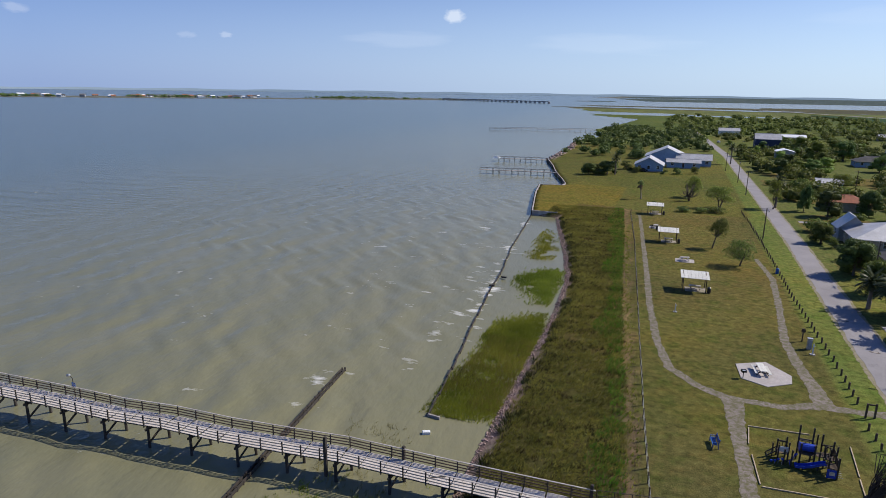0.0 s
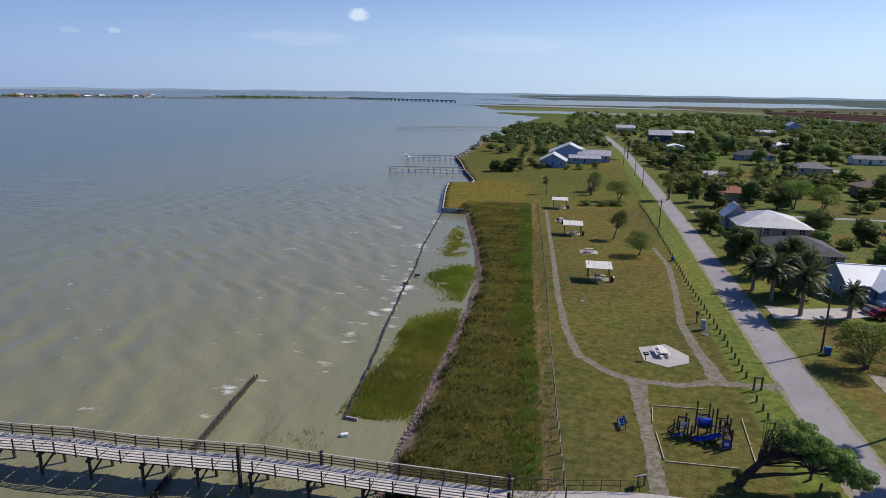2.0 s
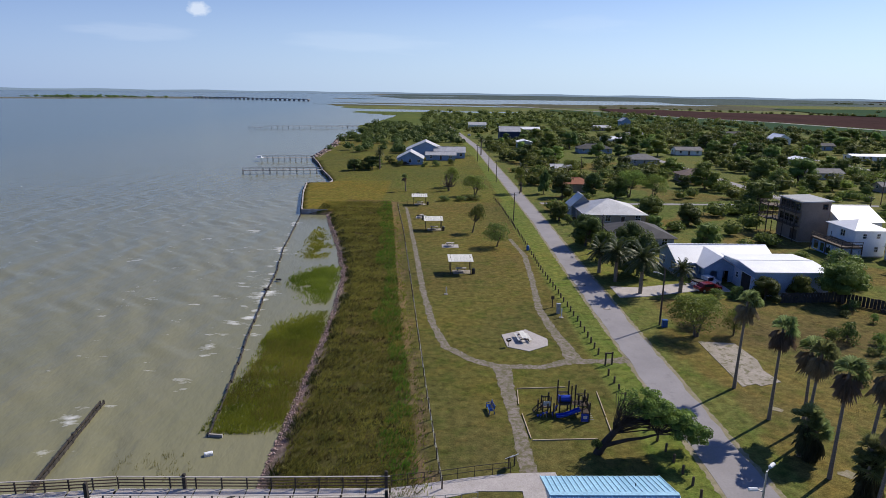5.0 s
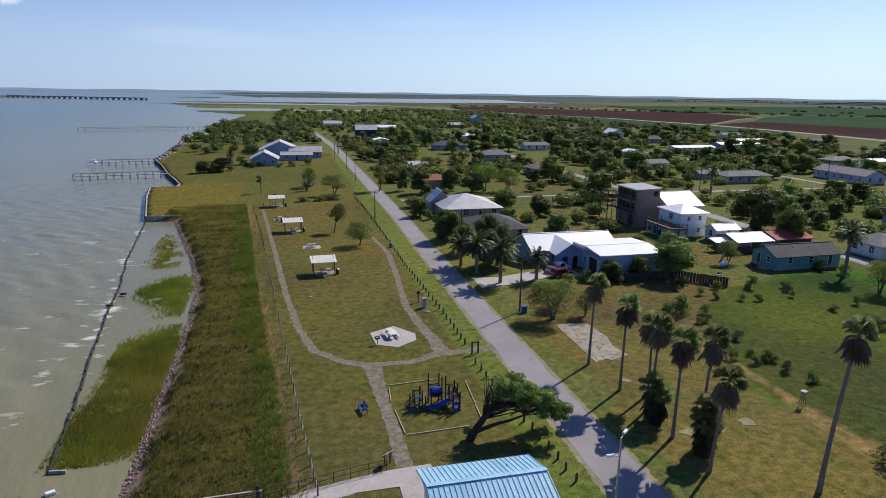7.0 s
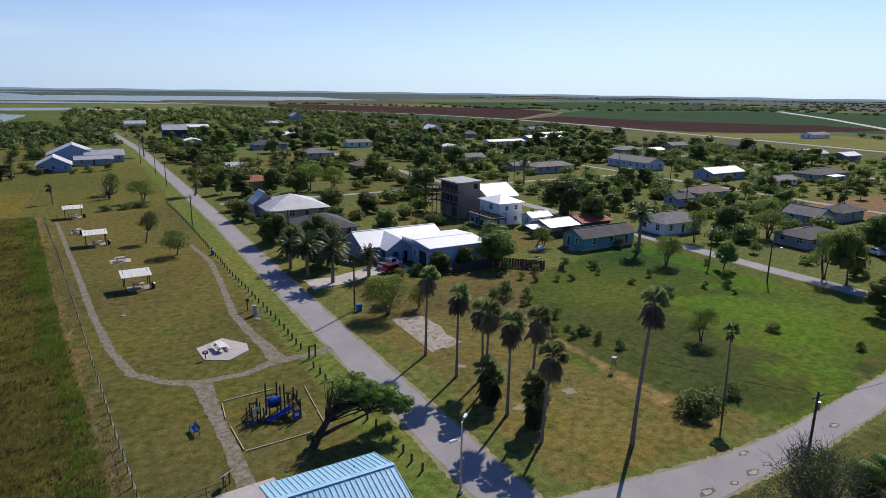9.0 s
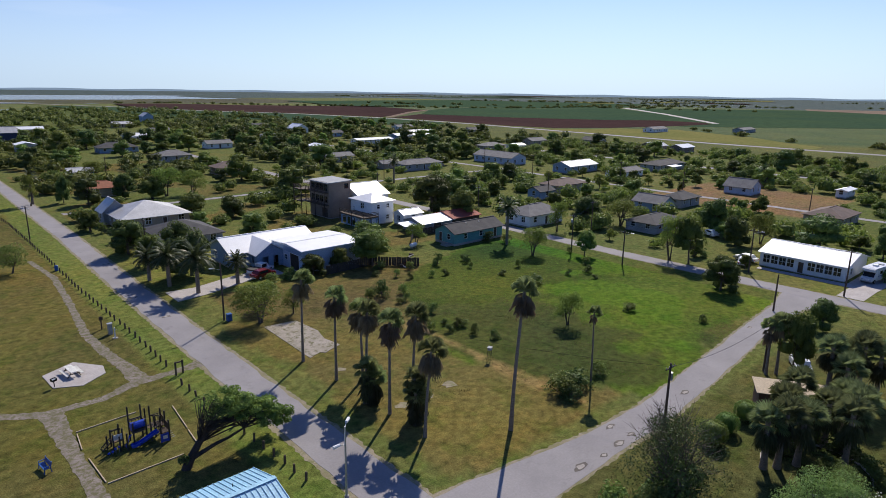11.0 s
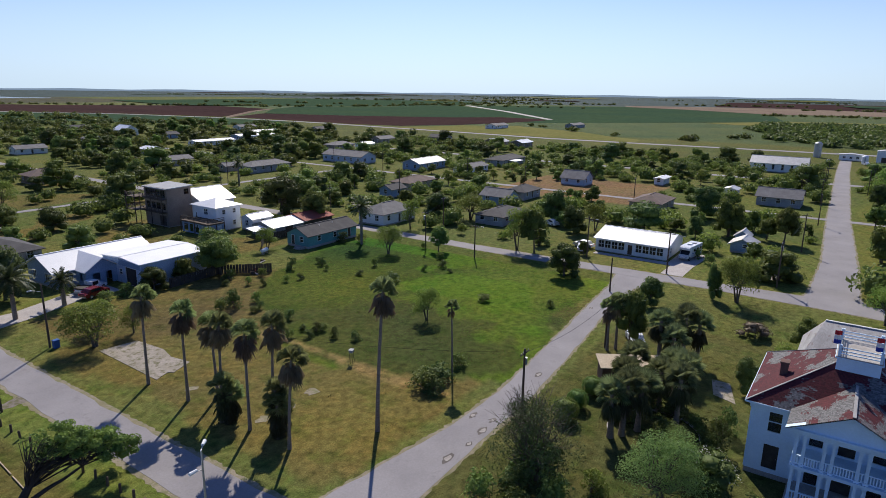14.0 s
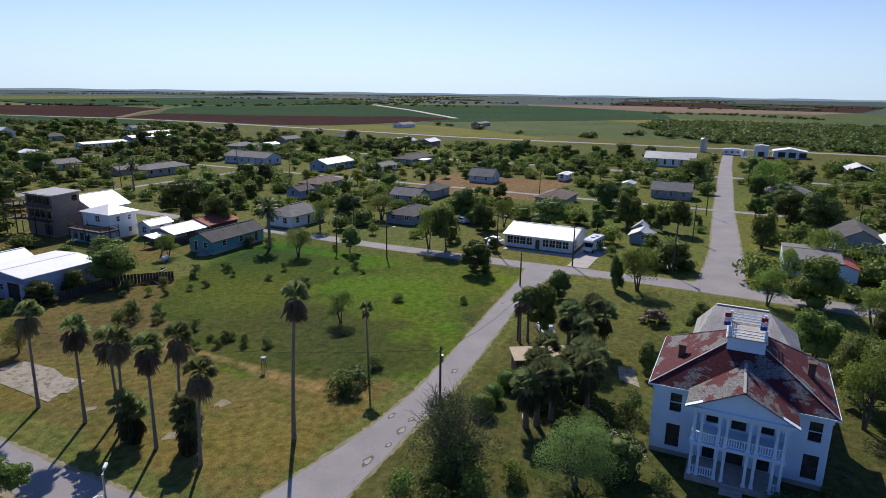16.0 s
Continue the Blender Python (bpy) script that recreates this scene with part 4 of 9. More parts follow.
PARK = [make_tree("park_tree", 26, "small leaning park tree with a wind-blown crown", LEAF_OAK, 5, 5, 3000, .11, 22, .46, .15, (.28, .05), .42, 1, dense=False),
        make_tree("park_tree", 27, "small open park tree with thin limbs", LEAF_OAK, 5, 5.6, 3400, .11, 28, .3, .13, (.04, 0), .28, 2, dense=False)]
BUSHES = [make_tree("bush", 31, "rounded dark green bush in the grass", LEAF_DARK, 2, 2.4, 1100, .10, 22, -.28, .03, category="bush", dense=False),
          make_tree("bush", 32, "loose green shrub in the grass", LEAF_OAK, 2, 2.4, 1000, .10, 20, -.28, .03, stems=3, category="bush", dense=False),
          make_tree("bush", 33, "bright green clipped bush", LEAF_BRIGHT, 2, 2.2, 1500, .08, 24, -.15, .05, category="bush", dense=False)]

# large trees: x, y, crown width, height
NEAR_TREES = [(72.5, 104.5, 9, 6.6), (78, 115, 5.4, 2.4), (84, 103, 4.9, 4.8), (112, 130, 12, 11), (109, 114, 8, 8.6), (97, 81, 6.4, 6.2), (105, 74, 4.2, 5.5), (119, 92, 5.5, 7.4),
              (135, 95, 7.6, 7), (137, 86, 9.5, 7), (116, 61, 6.7, 9.4), (116, 57, 6, 10), (149, 68, 7.5, 8.6), (104, 45, 6.2, 6.6), (139, 58, 6.4, 7), (145, 55, 7, 6.8)]
SIDE_TREES = [(107, 16, 7.3, 8), (106, 19.5, 2.8, 6.3), (97, 27, 4.2, 5), (91, 5, 4.2, 4.7), (158, 27, 7.4, 9.6), (152, 33, 4, 5.6), (179, 37, 8.7, 9.4), (158, 15, 6, 8.4), (168, 23, 5, 5.9), (160, 19, 5, 5.5),
              (77, 24, 3.9, 8.6), (34, 133, 7.9, 7.6), (67, 95.4, 7.5, 7), (75, 110, 6, 3.4), (55, 97, 4.8, 4.2), (61, 97.2, 4.3, 4.6)]
SOUTH_TREES = [(70.5, -12.5, 6, 8.5), (87, -9, 6.8, 7.3), (112, -11, 9.5, 9.4), (109, -4, 6.2, 6.7), (106, -18, 5.6, 6), (125, -7, 5, 6.6), (152, -3.4, 6, 9), (184, -10, 10, 9.8), (177, -16, 11.6, 10.4), (231, -5, 12, 12.5),
               (223, -2, 6, 8.6), (96, -18, 4.7, 6), (82, 3.5, 4.5, 5), (78, -12, 6, 8), (140, -14, 8, 8), (74, -15.5, 7, 9), (80, -18, 8, 9), (75.5, 5.5, 5, 6), (73.5, 9, 3.6, 4.2)]
NORTH_TREES = [(7, 217, 6.9, 7), (14, 199, 9, 6.6), (9.9, 145.3, 4.8, 6.4), (14.2, 131.6, 6.0, 5.4), (29, 204, 4, 9), (37, 204, 4, 8), (33.4, 160, 5.3, 5.4), (53, 203, 6.7, 8), (59, 197, 7.5, 7), (64, 199, 11, 9), (71, 197, 9.6, 8),
               (59, 166, 8, 6), (55, 246, 8, 7.2), (-25, 265, 9, 6), (-32, 262, 7.3, 5), (41, 126, 7, 7), (66, 156, 7, 5.9), (35, 121, 5.5, 6.4), (38.2, 110.5, 8, 8.4)]
k = 0
for bunch, grp in ((NEAR_TREES, "trees round the empty lot"), (SIDE_TREES, "trees along the back street"), (SOUTH_TREES, "trees south of the cross street"), (NORTH_TREES, "trees along the shore road")):
    for x, y, w, h in bunch:
        kind = {9.9: PARK[0], 14.2: PARK[1], 107: OAKS[2]}.get(x)
        plant(kind or OAKS[(k * 5 + int(x)) % 6], x, y, w * 1.06, h, 0 if kind else k * 1.9, grp)
        k += 1
# the mesquite thicket by the shore road and the scraggly trees in front of the old house
plant(OAKS[2], 37.0, 81, 9.0, 6.0, .4, "trees along the shore road")
plant(OAKS[4], 42.5, 81.5, 4.4, 4.2, 2.0, "trees along the shore road")
plant(OAKS[4], 40, 86, 5.0, 4.6, 1.0, "trees along the shore road")
scrub = make_tree("scrub_tree", 41, "scraggly half-bare tree with thin foliage", LEAF_GREY, 8, 9, 5600, .095, 44, .04, .17, (.02, 0), .22, 5, dense=False)
twigs, tw = Shape(), random.Random(46)
for k in range(130):
    a, u = tw.uniform(0, 6.283), tw.uniform(.25, 1.0)
    p = Vector((2.4 * u * math.cos(a), 2.4 * u * math.sin(a), 2.2 + 4.6 * tw.random()))
    q = p + Vector((math.cos(a) * tw.uniform(.6, 2.0), math.sin(a) * tw.uniform(.6, 2.0), tw.uniform(.1, 1.6)))
    twigs.tube(p, q, .028, .012, 3, False)
    for _ in range(2):
        twigs.tube(p.lerp(q, .6), q + Vector((tw.uniform(-.7, .7), tw.uniform(-.7, .7), tw.uniform(-.1, .7))), .014, .007, 3, False)
part("dead_brush", twigs, TREE_BARK, scrub, "bare grey twigs")
plant(scrub, 44.5, 21.5, 9.0, 8.0, .3, "trees before the old house")
plant(scrub, 48, 24.2, 5.0, 6.2, 2.2, "trees before the old house")
plant(BUSHES[0], 44.2, 21.4, 6.4, 4.4, .7, "trees before the old house")
plant(BUSHES[0], 46.6, 22.6, 4.6, 3.4, 2.7, "trees before the old house")
plant(BUSHES[1], 39.6, 24.0, 3.6, 2.6, 1, "trees before the old house")
plant(BUSHES[0], 41.6, 21.6, 3.8, 2.8, 2, "trees before the old house")
plant(BUSHES[1], 39.0, 20.6, 3.4, 2.4, 3, "trees before the old house")
plant(BUSHES[1], 42.0, 18.5, 4.0, 3.0, 1.2, "trees before the old house")
plant(BUSHES[2], 45.5, 16.6, 3.0, 2.4, 2.2, "trees before the old house")
feather = make_tree("feathery_tree", 42, "bright green feathery tree near the porch", LEAF_FEATHER, 6, 6, 12000, .065, 60, .1, .12, (0, 0), .25, 3, dense=False)
plant(feather, 47.6, 11.3, 8.0, 6.2, 0, "trees before the old house")
plant(feather, 53.2, 11.5, 3.6, 4.4, 2, "trees before the old house")
flower = make_tree("flowering_shrub", 43, "dark shrub with clusters of white blossom", LEAF_DARK, 4, 4.4, 1500, .13, 18, .1, .1, category="shrub")
plant(flower, 51.2, 8.4, 5.6, 4.2, 0, "shrubs round the old house")
rs0 = np.random.default_rng(77)
bp_, bd_ = crown_points(rs0, lobes_of(rs0, 10, 4, 4.2, .3), 160)
part("blossom", leaf_mesh("blossom", rs0, bp_ * 1.04, bd_, .07), foliage("white_blossom", (.5, .5, .42), (.75, .75, .68)), flower, "clusters of white blossom")
for x, y, w, h in ((51.4, -4.4, 3.8, 2.2), (51, -8.4, 4.4, 3.0), (57, 14, 4.4, 3), (62, 14.2, 4.4, 3), (59.2, 18.6, 4, 2.6), (64, 16.8, 4, 2.8), (58.4, 9.4, 3.4, 3.6), (62.5, 9.2, 3, 3.2), (69, 17.5, 3.6, 2.6), (50.6, 4.8, 2.6, 1.8), (52.5, -6.2, 3.2, 2), (54, -8, 2.4, 2.2), (55, 9.6, 2.6, 2.4), (57, 10, 3, 3.0), (60.5, 11.4, 2.6, 2.4)):
    plant(BUSHES[0], x, y, w, h, x, "shrubs round the old house")
def clipped_bush(x, y, r, seed):
    """A round bush shorn smooth: small leaves close over opaque blocks added to stop light."""
    rc = np.random.default_rng(seed)
    d = rc.normal(0, 1, (2600, 3))
    d[:, 2] = np.abs(d[:, 2]) - .35
    d /= np.linalg.norm(d, axis=1)[:, None]
    cen = np.array([0, 0, .82 * r])
    root = thing("clipped_bush", x, y, 0, 0, "round clipped light green bush near the cross street", "bush", "clipped bushes by the cross street")
    part("crown", leaf_mesh("crown", rc, cen + d * r * np.array([1, 1, .95]) * rc.uniform(.93, 1.04, (2600, 1)), d, .055 * np.ones(2600), .6, (cen[None] * np.ones((3, 1)), np.array([[.95, .95, .95]] * 3) * r)), LEAF_CLIPPED, root)
    part("trunk", Shape().tube((0, 0, -.1), (0, 0, .5 * r), .08, .06, 6), TREE_BARK, root)


for i, (x, y, r) in enumerate(((62.4, 23.1, 1.25), (58.7, 23.4, 1.15), (55.6, 23.4, 1.35))):
    clipped_bush(x, y, r, 60 + i)
bare = make_tree("bare_tree", 47, "leafless grey tree with spreading twisted limbs", LEAF_DRY, 7, 8, 260, .07, 46, .18, .2, (0, 0), .2, 3, dense=False)
plant(bare, 6.0, 209, 8.5, 7.2, .4, "trees along the shore road")
brush = make_tree("brush_pile", 44, "heap of dry brown cut branches on the grass", LEAF_DRY, 2, 4, 700, .12, 14, .05, .04, category="brush pile")
plant(brush, 92, 11, 5.2, 2.2, 0, "garden waste")

# shrubs scattered over the empty lot
LOT_SHRUBS = [(57, 79, 3.2, 3.4), (55, 79.4, 2.2, 2), (51, 66.5, 1.7, 1.9), (53.6, 63, 2.1, 1.6), (55.6, 61, 1.7, 1.3), (50, 70, 1.4, 1.2), (77, 88, 2.4, 2.6), (80.5, 82.5, 1.4, 1.3), (83, 87, 1.6, 1.4), (88, 77, 1.6, 1.7),
              (82.3, 68.2, 3.8, 1.9), (82.9, 49.6, 2.8, 1.3), (86.6, 39.6, 1.6, 1.3), (59.9, 39.4, 2.6, 1.7), (55.2, 39.4, 4.6, 2.3), (53.0, 39.4, 4.2, 2.5), (52.4, 37.8, 3.0, 1.7), (100, 70, 2, 1.6), (93, 63, 1.5, .9), (71, 89, 2, 1.6), (66, 92, 2.6, 2)]
for i, (x, y, w, h) in enumerate(LOT_SHRUBS):
    plant(BUSHES[i % 2], x, y, w * 1.1, h, i * 1.3, "shrubs in the empty lot")
for i, (x, y) in enumerate([(56.9, 63.6), (57.6, 61.6), (58.4, 61.3), (57.5, 58.1), (58.6, 55.2), (57.6, 74.8), (59.5, 82.3), (57, 81.8), (61, 78.4), (59.1, 75.3), (63.4, 89.4), (65.9, 86.5), (73.6, 81.9), (82.5, 85.5), (104.8, 77.6), (81.8, 75.3), (58.7, 68.4), (71, 82.8), (56.5, 69.2), (67.2, 84.2), (68.3, 93.9), (95.2, 66.1), (91.2, 67.5)]):
    plant(BUSHES[(i * 2) % 3 % 2], x, y, 1.5 + .9 * (i * .37 % 1), 1.0 + .9 * (i * .61 % 1), i * .9, "shrubs in the empty lot")
plant(OAKS[4], 70.6, 52.0, 4.8, 5.0, .5, "trees in the empty lot")
for i, (x, y, w, h) in enumerate([(4, 189, 5, 1.8), (9, 189.5, 5, 1.6), (-4, 196, 3, 1.5), (13, 191, 7, 1.8), (-30, 270, 7, 4), (-24, 279, 6, 4.4), (-19, 286, 7, 4.2), (-14, 276, 5, 2.8), (2, 278, 5, 3), (9, 282, 5, 3.4), (-3, 276, 4, 2.2), (132, 28, 2.6, 2.4), (134, 26, 2.4, 2.2), (129, 25, 2.8, 2.4), (123.2, 58, 3.2, 2.4), (101, 92, 3, 2.2), (98.5, 95.3, 3.4, 2.6)]):
    plant(BUSHES[i % 2], x, y, w, h, i * 2.1, "shrubs in the gardens")
for i, (x, y, w, h) in enumerate([(44.5, 105, 2.2, 1.8), (50.5, 97.5, 3, 2.4), (47.5, 98, 3.4, 1.6), (33.5, 163, 3, 2.6), (35, 156, 3, 2.8), (37, 150, 3, 2.4), (64, 118, 5, 2.6), (69, 101, 4, 3)]):
    plant(BUSHES[(i + 1) % 2], x, y, w, h, i * 2.7, "shrubs in the gardens")


# the windswept tree by the playground
def windswept(x, y):
    """Bent over by the wind off the bay: bare limbs on the weather side, leaves trailing low inland."""
    rs = np.random.default_rng(9)
    root = thing("windswept_tree", x, y, 0, -2, "windswept tree leaning inland with bare limbs on its weather side", "tree")
    sh = Shape()

    def bough(pts, r0, r1, sides=6):
        pts = [Vector(p) for p in pts]
        for k, (p, q) in enumerate(zip(pts, pts[1:])):
            a, b = k / (len(pts) - 1), (k + 1) / (len(pts) - 1)
            sh.tube(p, q, r0 + (r1 - r0) * a, r0 + (r1 - r0) * b, sides, False)
        return pts[-1]

    bough([(-.15, 0, -.2), (.1, .05, .4), (.55, .1, 1.1), (1.15, .1, 2.0), (1.75, .1, 2.8), (2.5, .2, 3.4)], .46, .19, 8)
    forks = [Vector(p) for p in ((1.15, .1, 2.0), (1.75, .1, 2.8), (2.5, .2, 3.4))]
    low = bough([(.4, 0, .8), (1.2, -.3, 1.25), (2.4, -.5, 1.75), (3.6, -.6, 2.0), (5.0, -.7, 2.5)], .24, .09, 7)
    bough([(.1, .05, .5), (-.35, -.3, 1.0), (-.5, -.5, 1.6)], .12, .03)
    lobes = []
    for i in range(84):
        u = rs.uniform(0, 1) ** .85
        xx = 2.2 + 6.9 * u
        zc = 4.9 - 2.6 * max(0, u - .3) ** 1.25 / .64
        yc = .5 - .5 * u
        c = np.array([xx, yc + rs.uniform(-1.7, 1.7) * (.75 + .5 * u), zc + rs.uniform(-1.0, .75) + .25 * math.sin(i * 1.9)])
        lobes.append((c, rs.uniform(.42, .85), rs.uniform(.3, .55)))
        v = Vector(c)
        st = forks[i % 3] if i % 4 else low
        knee = st.lerp(v, .45) + Vector((-.25, rs.uniform(-.3, .3), .35))
        bough([st, knee, v], .075, .018, 4)
    for i in range(46):                                     # bare twigs facing the bay
        st = forks[i % 3]
        e = Vector((rs.uniform(1.3, 2.9), rs.uniform(-1.3, 1.6), rs.uniform(3.5, 6.0)))
        knee = st.lerp(e, .5) + Vector((-.2, 0, .1))
        bough([st, knee, e, e + Vector((rs.uniform(.2, .8), rs.uniform(-.3, .3), rs.uniform(-.1, .4)))], .05, .012, 4)
    part("trunk", sh, DARK_BARK, root, smooth=True)
    pos, d = crown_points(rs, lobes, 15000)
    keep = (pos[:, 0] > 3.0) | (rs.uniform(0, 1, len(pos)) < .35)
    pos, d = pos[keep], d[keep]
    shade_blocks = [l for l in lobes if l[0][0] > 3.4]
    part("crown", leaf_mesh("crown", rs, pos, d, .10, .5, (np.array([l[0] for l in shade_blocks]), np.array([[l[1], l[1], l[2]] for l in shade_blocks]) * .7)), LEAF_OAK, root)
    pos, d = crown_points(rs, [(np.array((-.4, -.4, 1.1)), .5, .5), (np.array((-.1, .2, .7)), .35, .4)], 420)
    part("sprouts", leaf_mesh("sprouts", rs, pos, d, .09), LEAF_DARK, root, "dark sprouting shoots round the trunk")


windswept(15.9, 52.0)


def fan_leaf(vs, fs, p0, way, length, spread, droop, blades=7, blade=.05):
    """A stalk and a fan of narrow blades; the fan folds down at its rim."""
    way = way.normalized()
    side = way.cross(Vector((0, 0, 1)))
    side = side.normalized() if side.length > .05 else Vector((1, 0, 0))
    up = side.cross(way)
    hub = p0 + way * length * .45
    n = len(vs)
    vs += [tuple(p0 - side * .025), tuple(p0 + side * .025), tuple(hub)]
    fs.append((n, n + 1, n + 2))
    for i in range(blades):
        a = spread * (i / (blades - 1) - .5) * 2
        d = way * math.cos(a) + side * math.sin(a)
        mid = hub + d * length * .34 + up * .02
        tip = hub + d * length * .58 - Vector((0, 0, droop * length * .3))
        w = (side * math.cos(a) - way * math.sin(a)) * blade * length
        n = len(vs)
        vs += [tuple(hub), tuple(mid - w), tuple(tip), tuple(mid + w)]
        fs.append((n, n + 1, n + 2)); fs.append((n, n + 2, n + 3))


def fan_palm(x, y, height, seed, name="fan_palm", label="tall slender fan palm with a skirt of dead leaves", r=.2, crown=1.5, fronds=38, skirt=26, skirt_len=1.6, lean=None, group="palms on the corner lot", leaf=None, dead=None, stiff=False):
    rs = random.Random(seed)
    root = thing(name, x, y, 0, 0, label, "palm", group)
    lean = (rs.uniform(-.04, .04), rs.uniform(-.04, .04)) if lean is None else lean
    tr, pts = Shape(), []
    for i in range(8):
        u = i / 7
        pts.append((Vector((lean[0] * height * u ** 1.6, lean[1] * height * u ** 1.6, height * u - .1)), r * (1.55 - 1.9 * u if u < .15 else 1.22 - .42 * u)))
    for (p, a), (q, b) in zip(pts, pts[1:]):
        tr.tube(p, q, a, b, 8, False)
    part("trunk", tr, PALM_BARK, root, smooth=True)
    top = pts[-1][0]
    vs, fs = [], []
    for i in range(fronds):
        a, e = i * 2.399, radians(80 - (98 if stiff else 78) * (i / fronds) ** 1.1)
        d = Vector((math.cos(a) * math.cos(e) + .62, math.sin(a) * math.cos(e), math.sin(e)))
        fan_leaf(vs, fs, top + Vector((0, 0, -.12 * i / fronds)), d, crown * rs.uniform(.75, 1.2), 1.45 if stiff else 1.2, (.1 + .35 * i / fronds) if stiff else (.35 + .75 * i / fronds), 13 if stiff else 9, .03 if stiff else .05)
    sh = Shape(); sh.v, sh.f = vs, fs
    part("crown", sh, leaf or LEAF_PALM, root, "green fan leaves")
    vs, fs = [], []
    for i in range(skirt):
        a, e = i * 2.399, radians((-42 if stiff else -22) - (44 if stiff else 62) * rs.random())
        d = Vector((math.cos(a) * math.cos(e), math.sin(a) * math.cos(e), math.sin(e)))
        fan_leaf(vs, fs, top - Vector((0, 0, (.2 if stiff else .02) + skirt_len * .55 * (i / max(skirt, 1)) ** (1 if stiff else 1.5))), d, crown * .95 * rs.uniform(.7, 1.15), .75, 1.1, 6)
    if fs:
        sh = Shape(); sh.v, sh.f = vs, fs
        part("skirt", sh, dead or LEAF_DEAD, root, "hanging dead brown leaves")


for i, (x, y, h) in enumerate([(35.0, 65.4, 10.6), (35.3, 58.3, 10.2), (36.4, 53.9, 9.4), (35.3, 48.1, 10.2), (36.9, 46.4, 10.9), (35.2, 42.3, 8.8), (42.5, 37.7, 14.4), (57.8, 39.0, 8.5), (37.8, 56.6, 8.6)]):
    thin = x > 50
    fan_palm(x, y, h, 100 + i, r=.10 if thin else .14 + .03 * (i == 6), crown=1.0 if thin else 1.55, fronds=34 if thin else 30, skirt=6 if thin else 58, skirt_len=.6 if thin else 2.3, lean=[(.03, .02), (.01, .01), (.05, .02), (.02, .02), (.05, .01), (.10, .02), (.075, .0), (-.01, .02), (-.02, .02)][i])
for i, (x, y, h) in enumerate([(34.7, 51.6, 4.2), (35.4, 51.0, 3.2), (36.4, 45.3, 4.8), (35.9, 44.6, 3.6), (37.2, 45.6, 3.0)]):
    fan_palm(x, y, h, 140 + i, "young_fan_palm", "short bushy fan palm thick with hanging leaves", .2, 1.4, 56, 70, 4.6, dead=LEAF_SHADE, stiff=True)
for i, (x, y, h) in enumerate([(74.0, 19.2, 6.2), (76.4, 17.0, 6.4), (75.4, 18.4, 5.4), (78, 15.6, 5.4), (72.6, 17.4, 5.0), (56.0, 17.6, 5.6), (55, 18.4, 4.8), (60.6, 13.6, 5.4), (65.6, 19.6, 4.6), (64.4, 14.0, 5.2), (63.0, 16.0, 4.8), (57.8, 16.6, 5.2), (66.6, 15.8, 4.6), (62.0, 19.4, 4.2)]):
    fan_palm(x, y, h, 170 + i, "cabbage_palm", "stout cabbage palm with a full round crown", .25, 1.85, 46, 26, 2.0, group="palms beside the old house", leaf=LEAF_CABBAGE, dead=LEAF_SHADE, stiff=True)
for i, (x, y, h) in enumerate([(76.6, 25.5, 6.6), (75.6, 26.3, 6.0)]):
    fan_palm(x, y, h, 190 + i, r=.15, crown=1.5, skirt=18, group="palms beside the old house")


def date_palm(x, y, height, seed, spread=3.0, fronds=44, group="date palms by the driveway"):
    rs = random.Random(seed)
    root = thing("date_palm", x, y, 0, 0, "date palm with long arching feathery leaves", "palm", group)
    tr = Shape()
    hs = height - spread * .45
    for i in range(6):
        tr.tube((0, 0, hs * i / 6 - .1), (0, 0, hs * (i + 1) / 6 - .1), .34 - .012 * i, .33 - .012 * i, 8, False)
    part("trunk", tr, PALM_BARK, root, smooth=True)
    sh = Shape()
    for i in range(fronds):
        a, e = i * 2.399, radians(82 - 95 * i / fronds)
        p, L, n = Vector((0, 0, hs)), spread * rs.uniform(.85, 1.1), 9
        d = Vector((math.cos(a) * math.cos(e), math.sin(a) * math.cos(e), math.sin(e)))
        for j in range(n):
            q = p + d * L / n
            d = (d - Vector((0, 0, .17))).normalized()
            sd_ = d.cross(Vector((0, 0, 1)))
            sd_ = sd_.normalized() if sd_.length > .01 else Vector((1, 0, 0))
            w = L * .17 * (1.1 - abs(j / n - .45))
            for sg in (-1, 1):
                for h_ in (0, .5):
                    b = p.lerp(q, h_)
                    sh.poly([b, b.lerp(q, .9), b + sd_ * sg * w + d * w * .8 - Vector((0, 0, w * .25))])
            p = q
    part("crown", sh, LEAF_DATE, root, "arching dark green leaves")


for i, (x, y, h, s) in enumerate([(35.3, 99.8, 7.4, 3.6), (34.2, 110.5, 6.2, 3.2), (31.5, 112, 5.4, 2.8), (42.4, 100.6, 5, 2.4), (33, 106.5, 6.6, 3.2)]):
    date_palm(x, y, h, i, s)
date_palm(99.8, 90.8, 9.4, 8, 3.0, group="date palms by the back street")
for i, (x, y, h) in enumerate([(137, 180, 9), (-21.8, 265, 8), (-8.4, 206.5, 5), (30, 207, 9), (26, 330, 9), (244, 94, 7)]):
    date_palm(x, y, h, 20 + i, 2.6, 34, group="palms in town") if i != 2 else fan_palm(x, y, 5.0, 260, r=.16, crown=1.2, skirt=14, lean=(-.12, .05), group="palms in town")

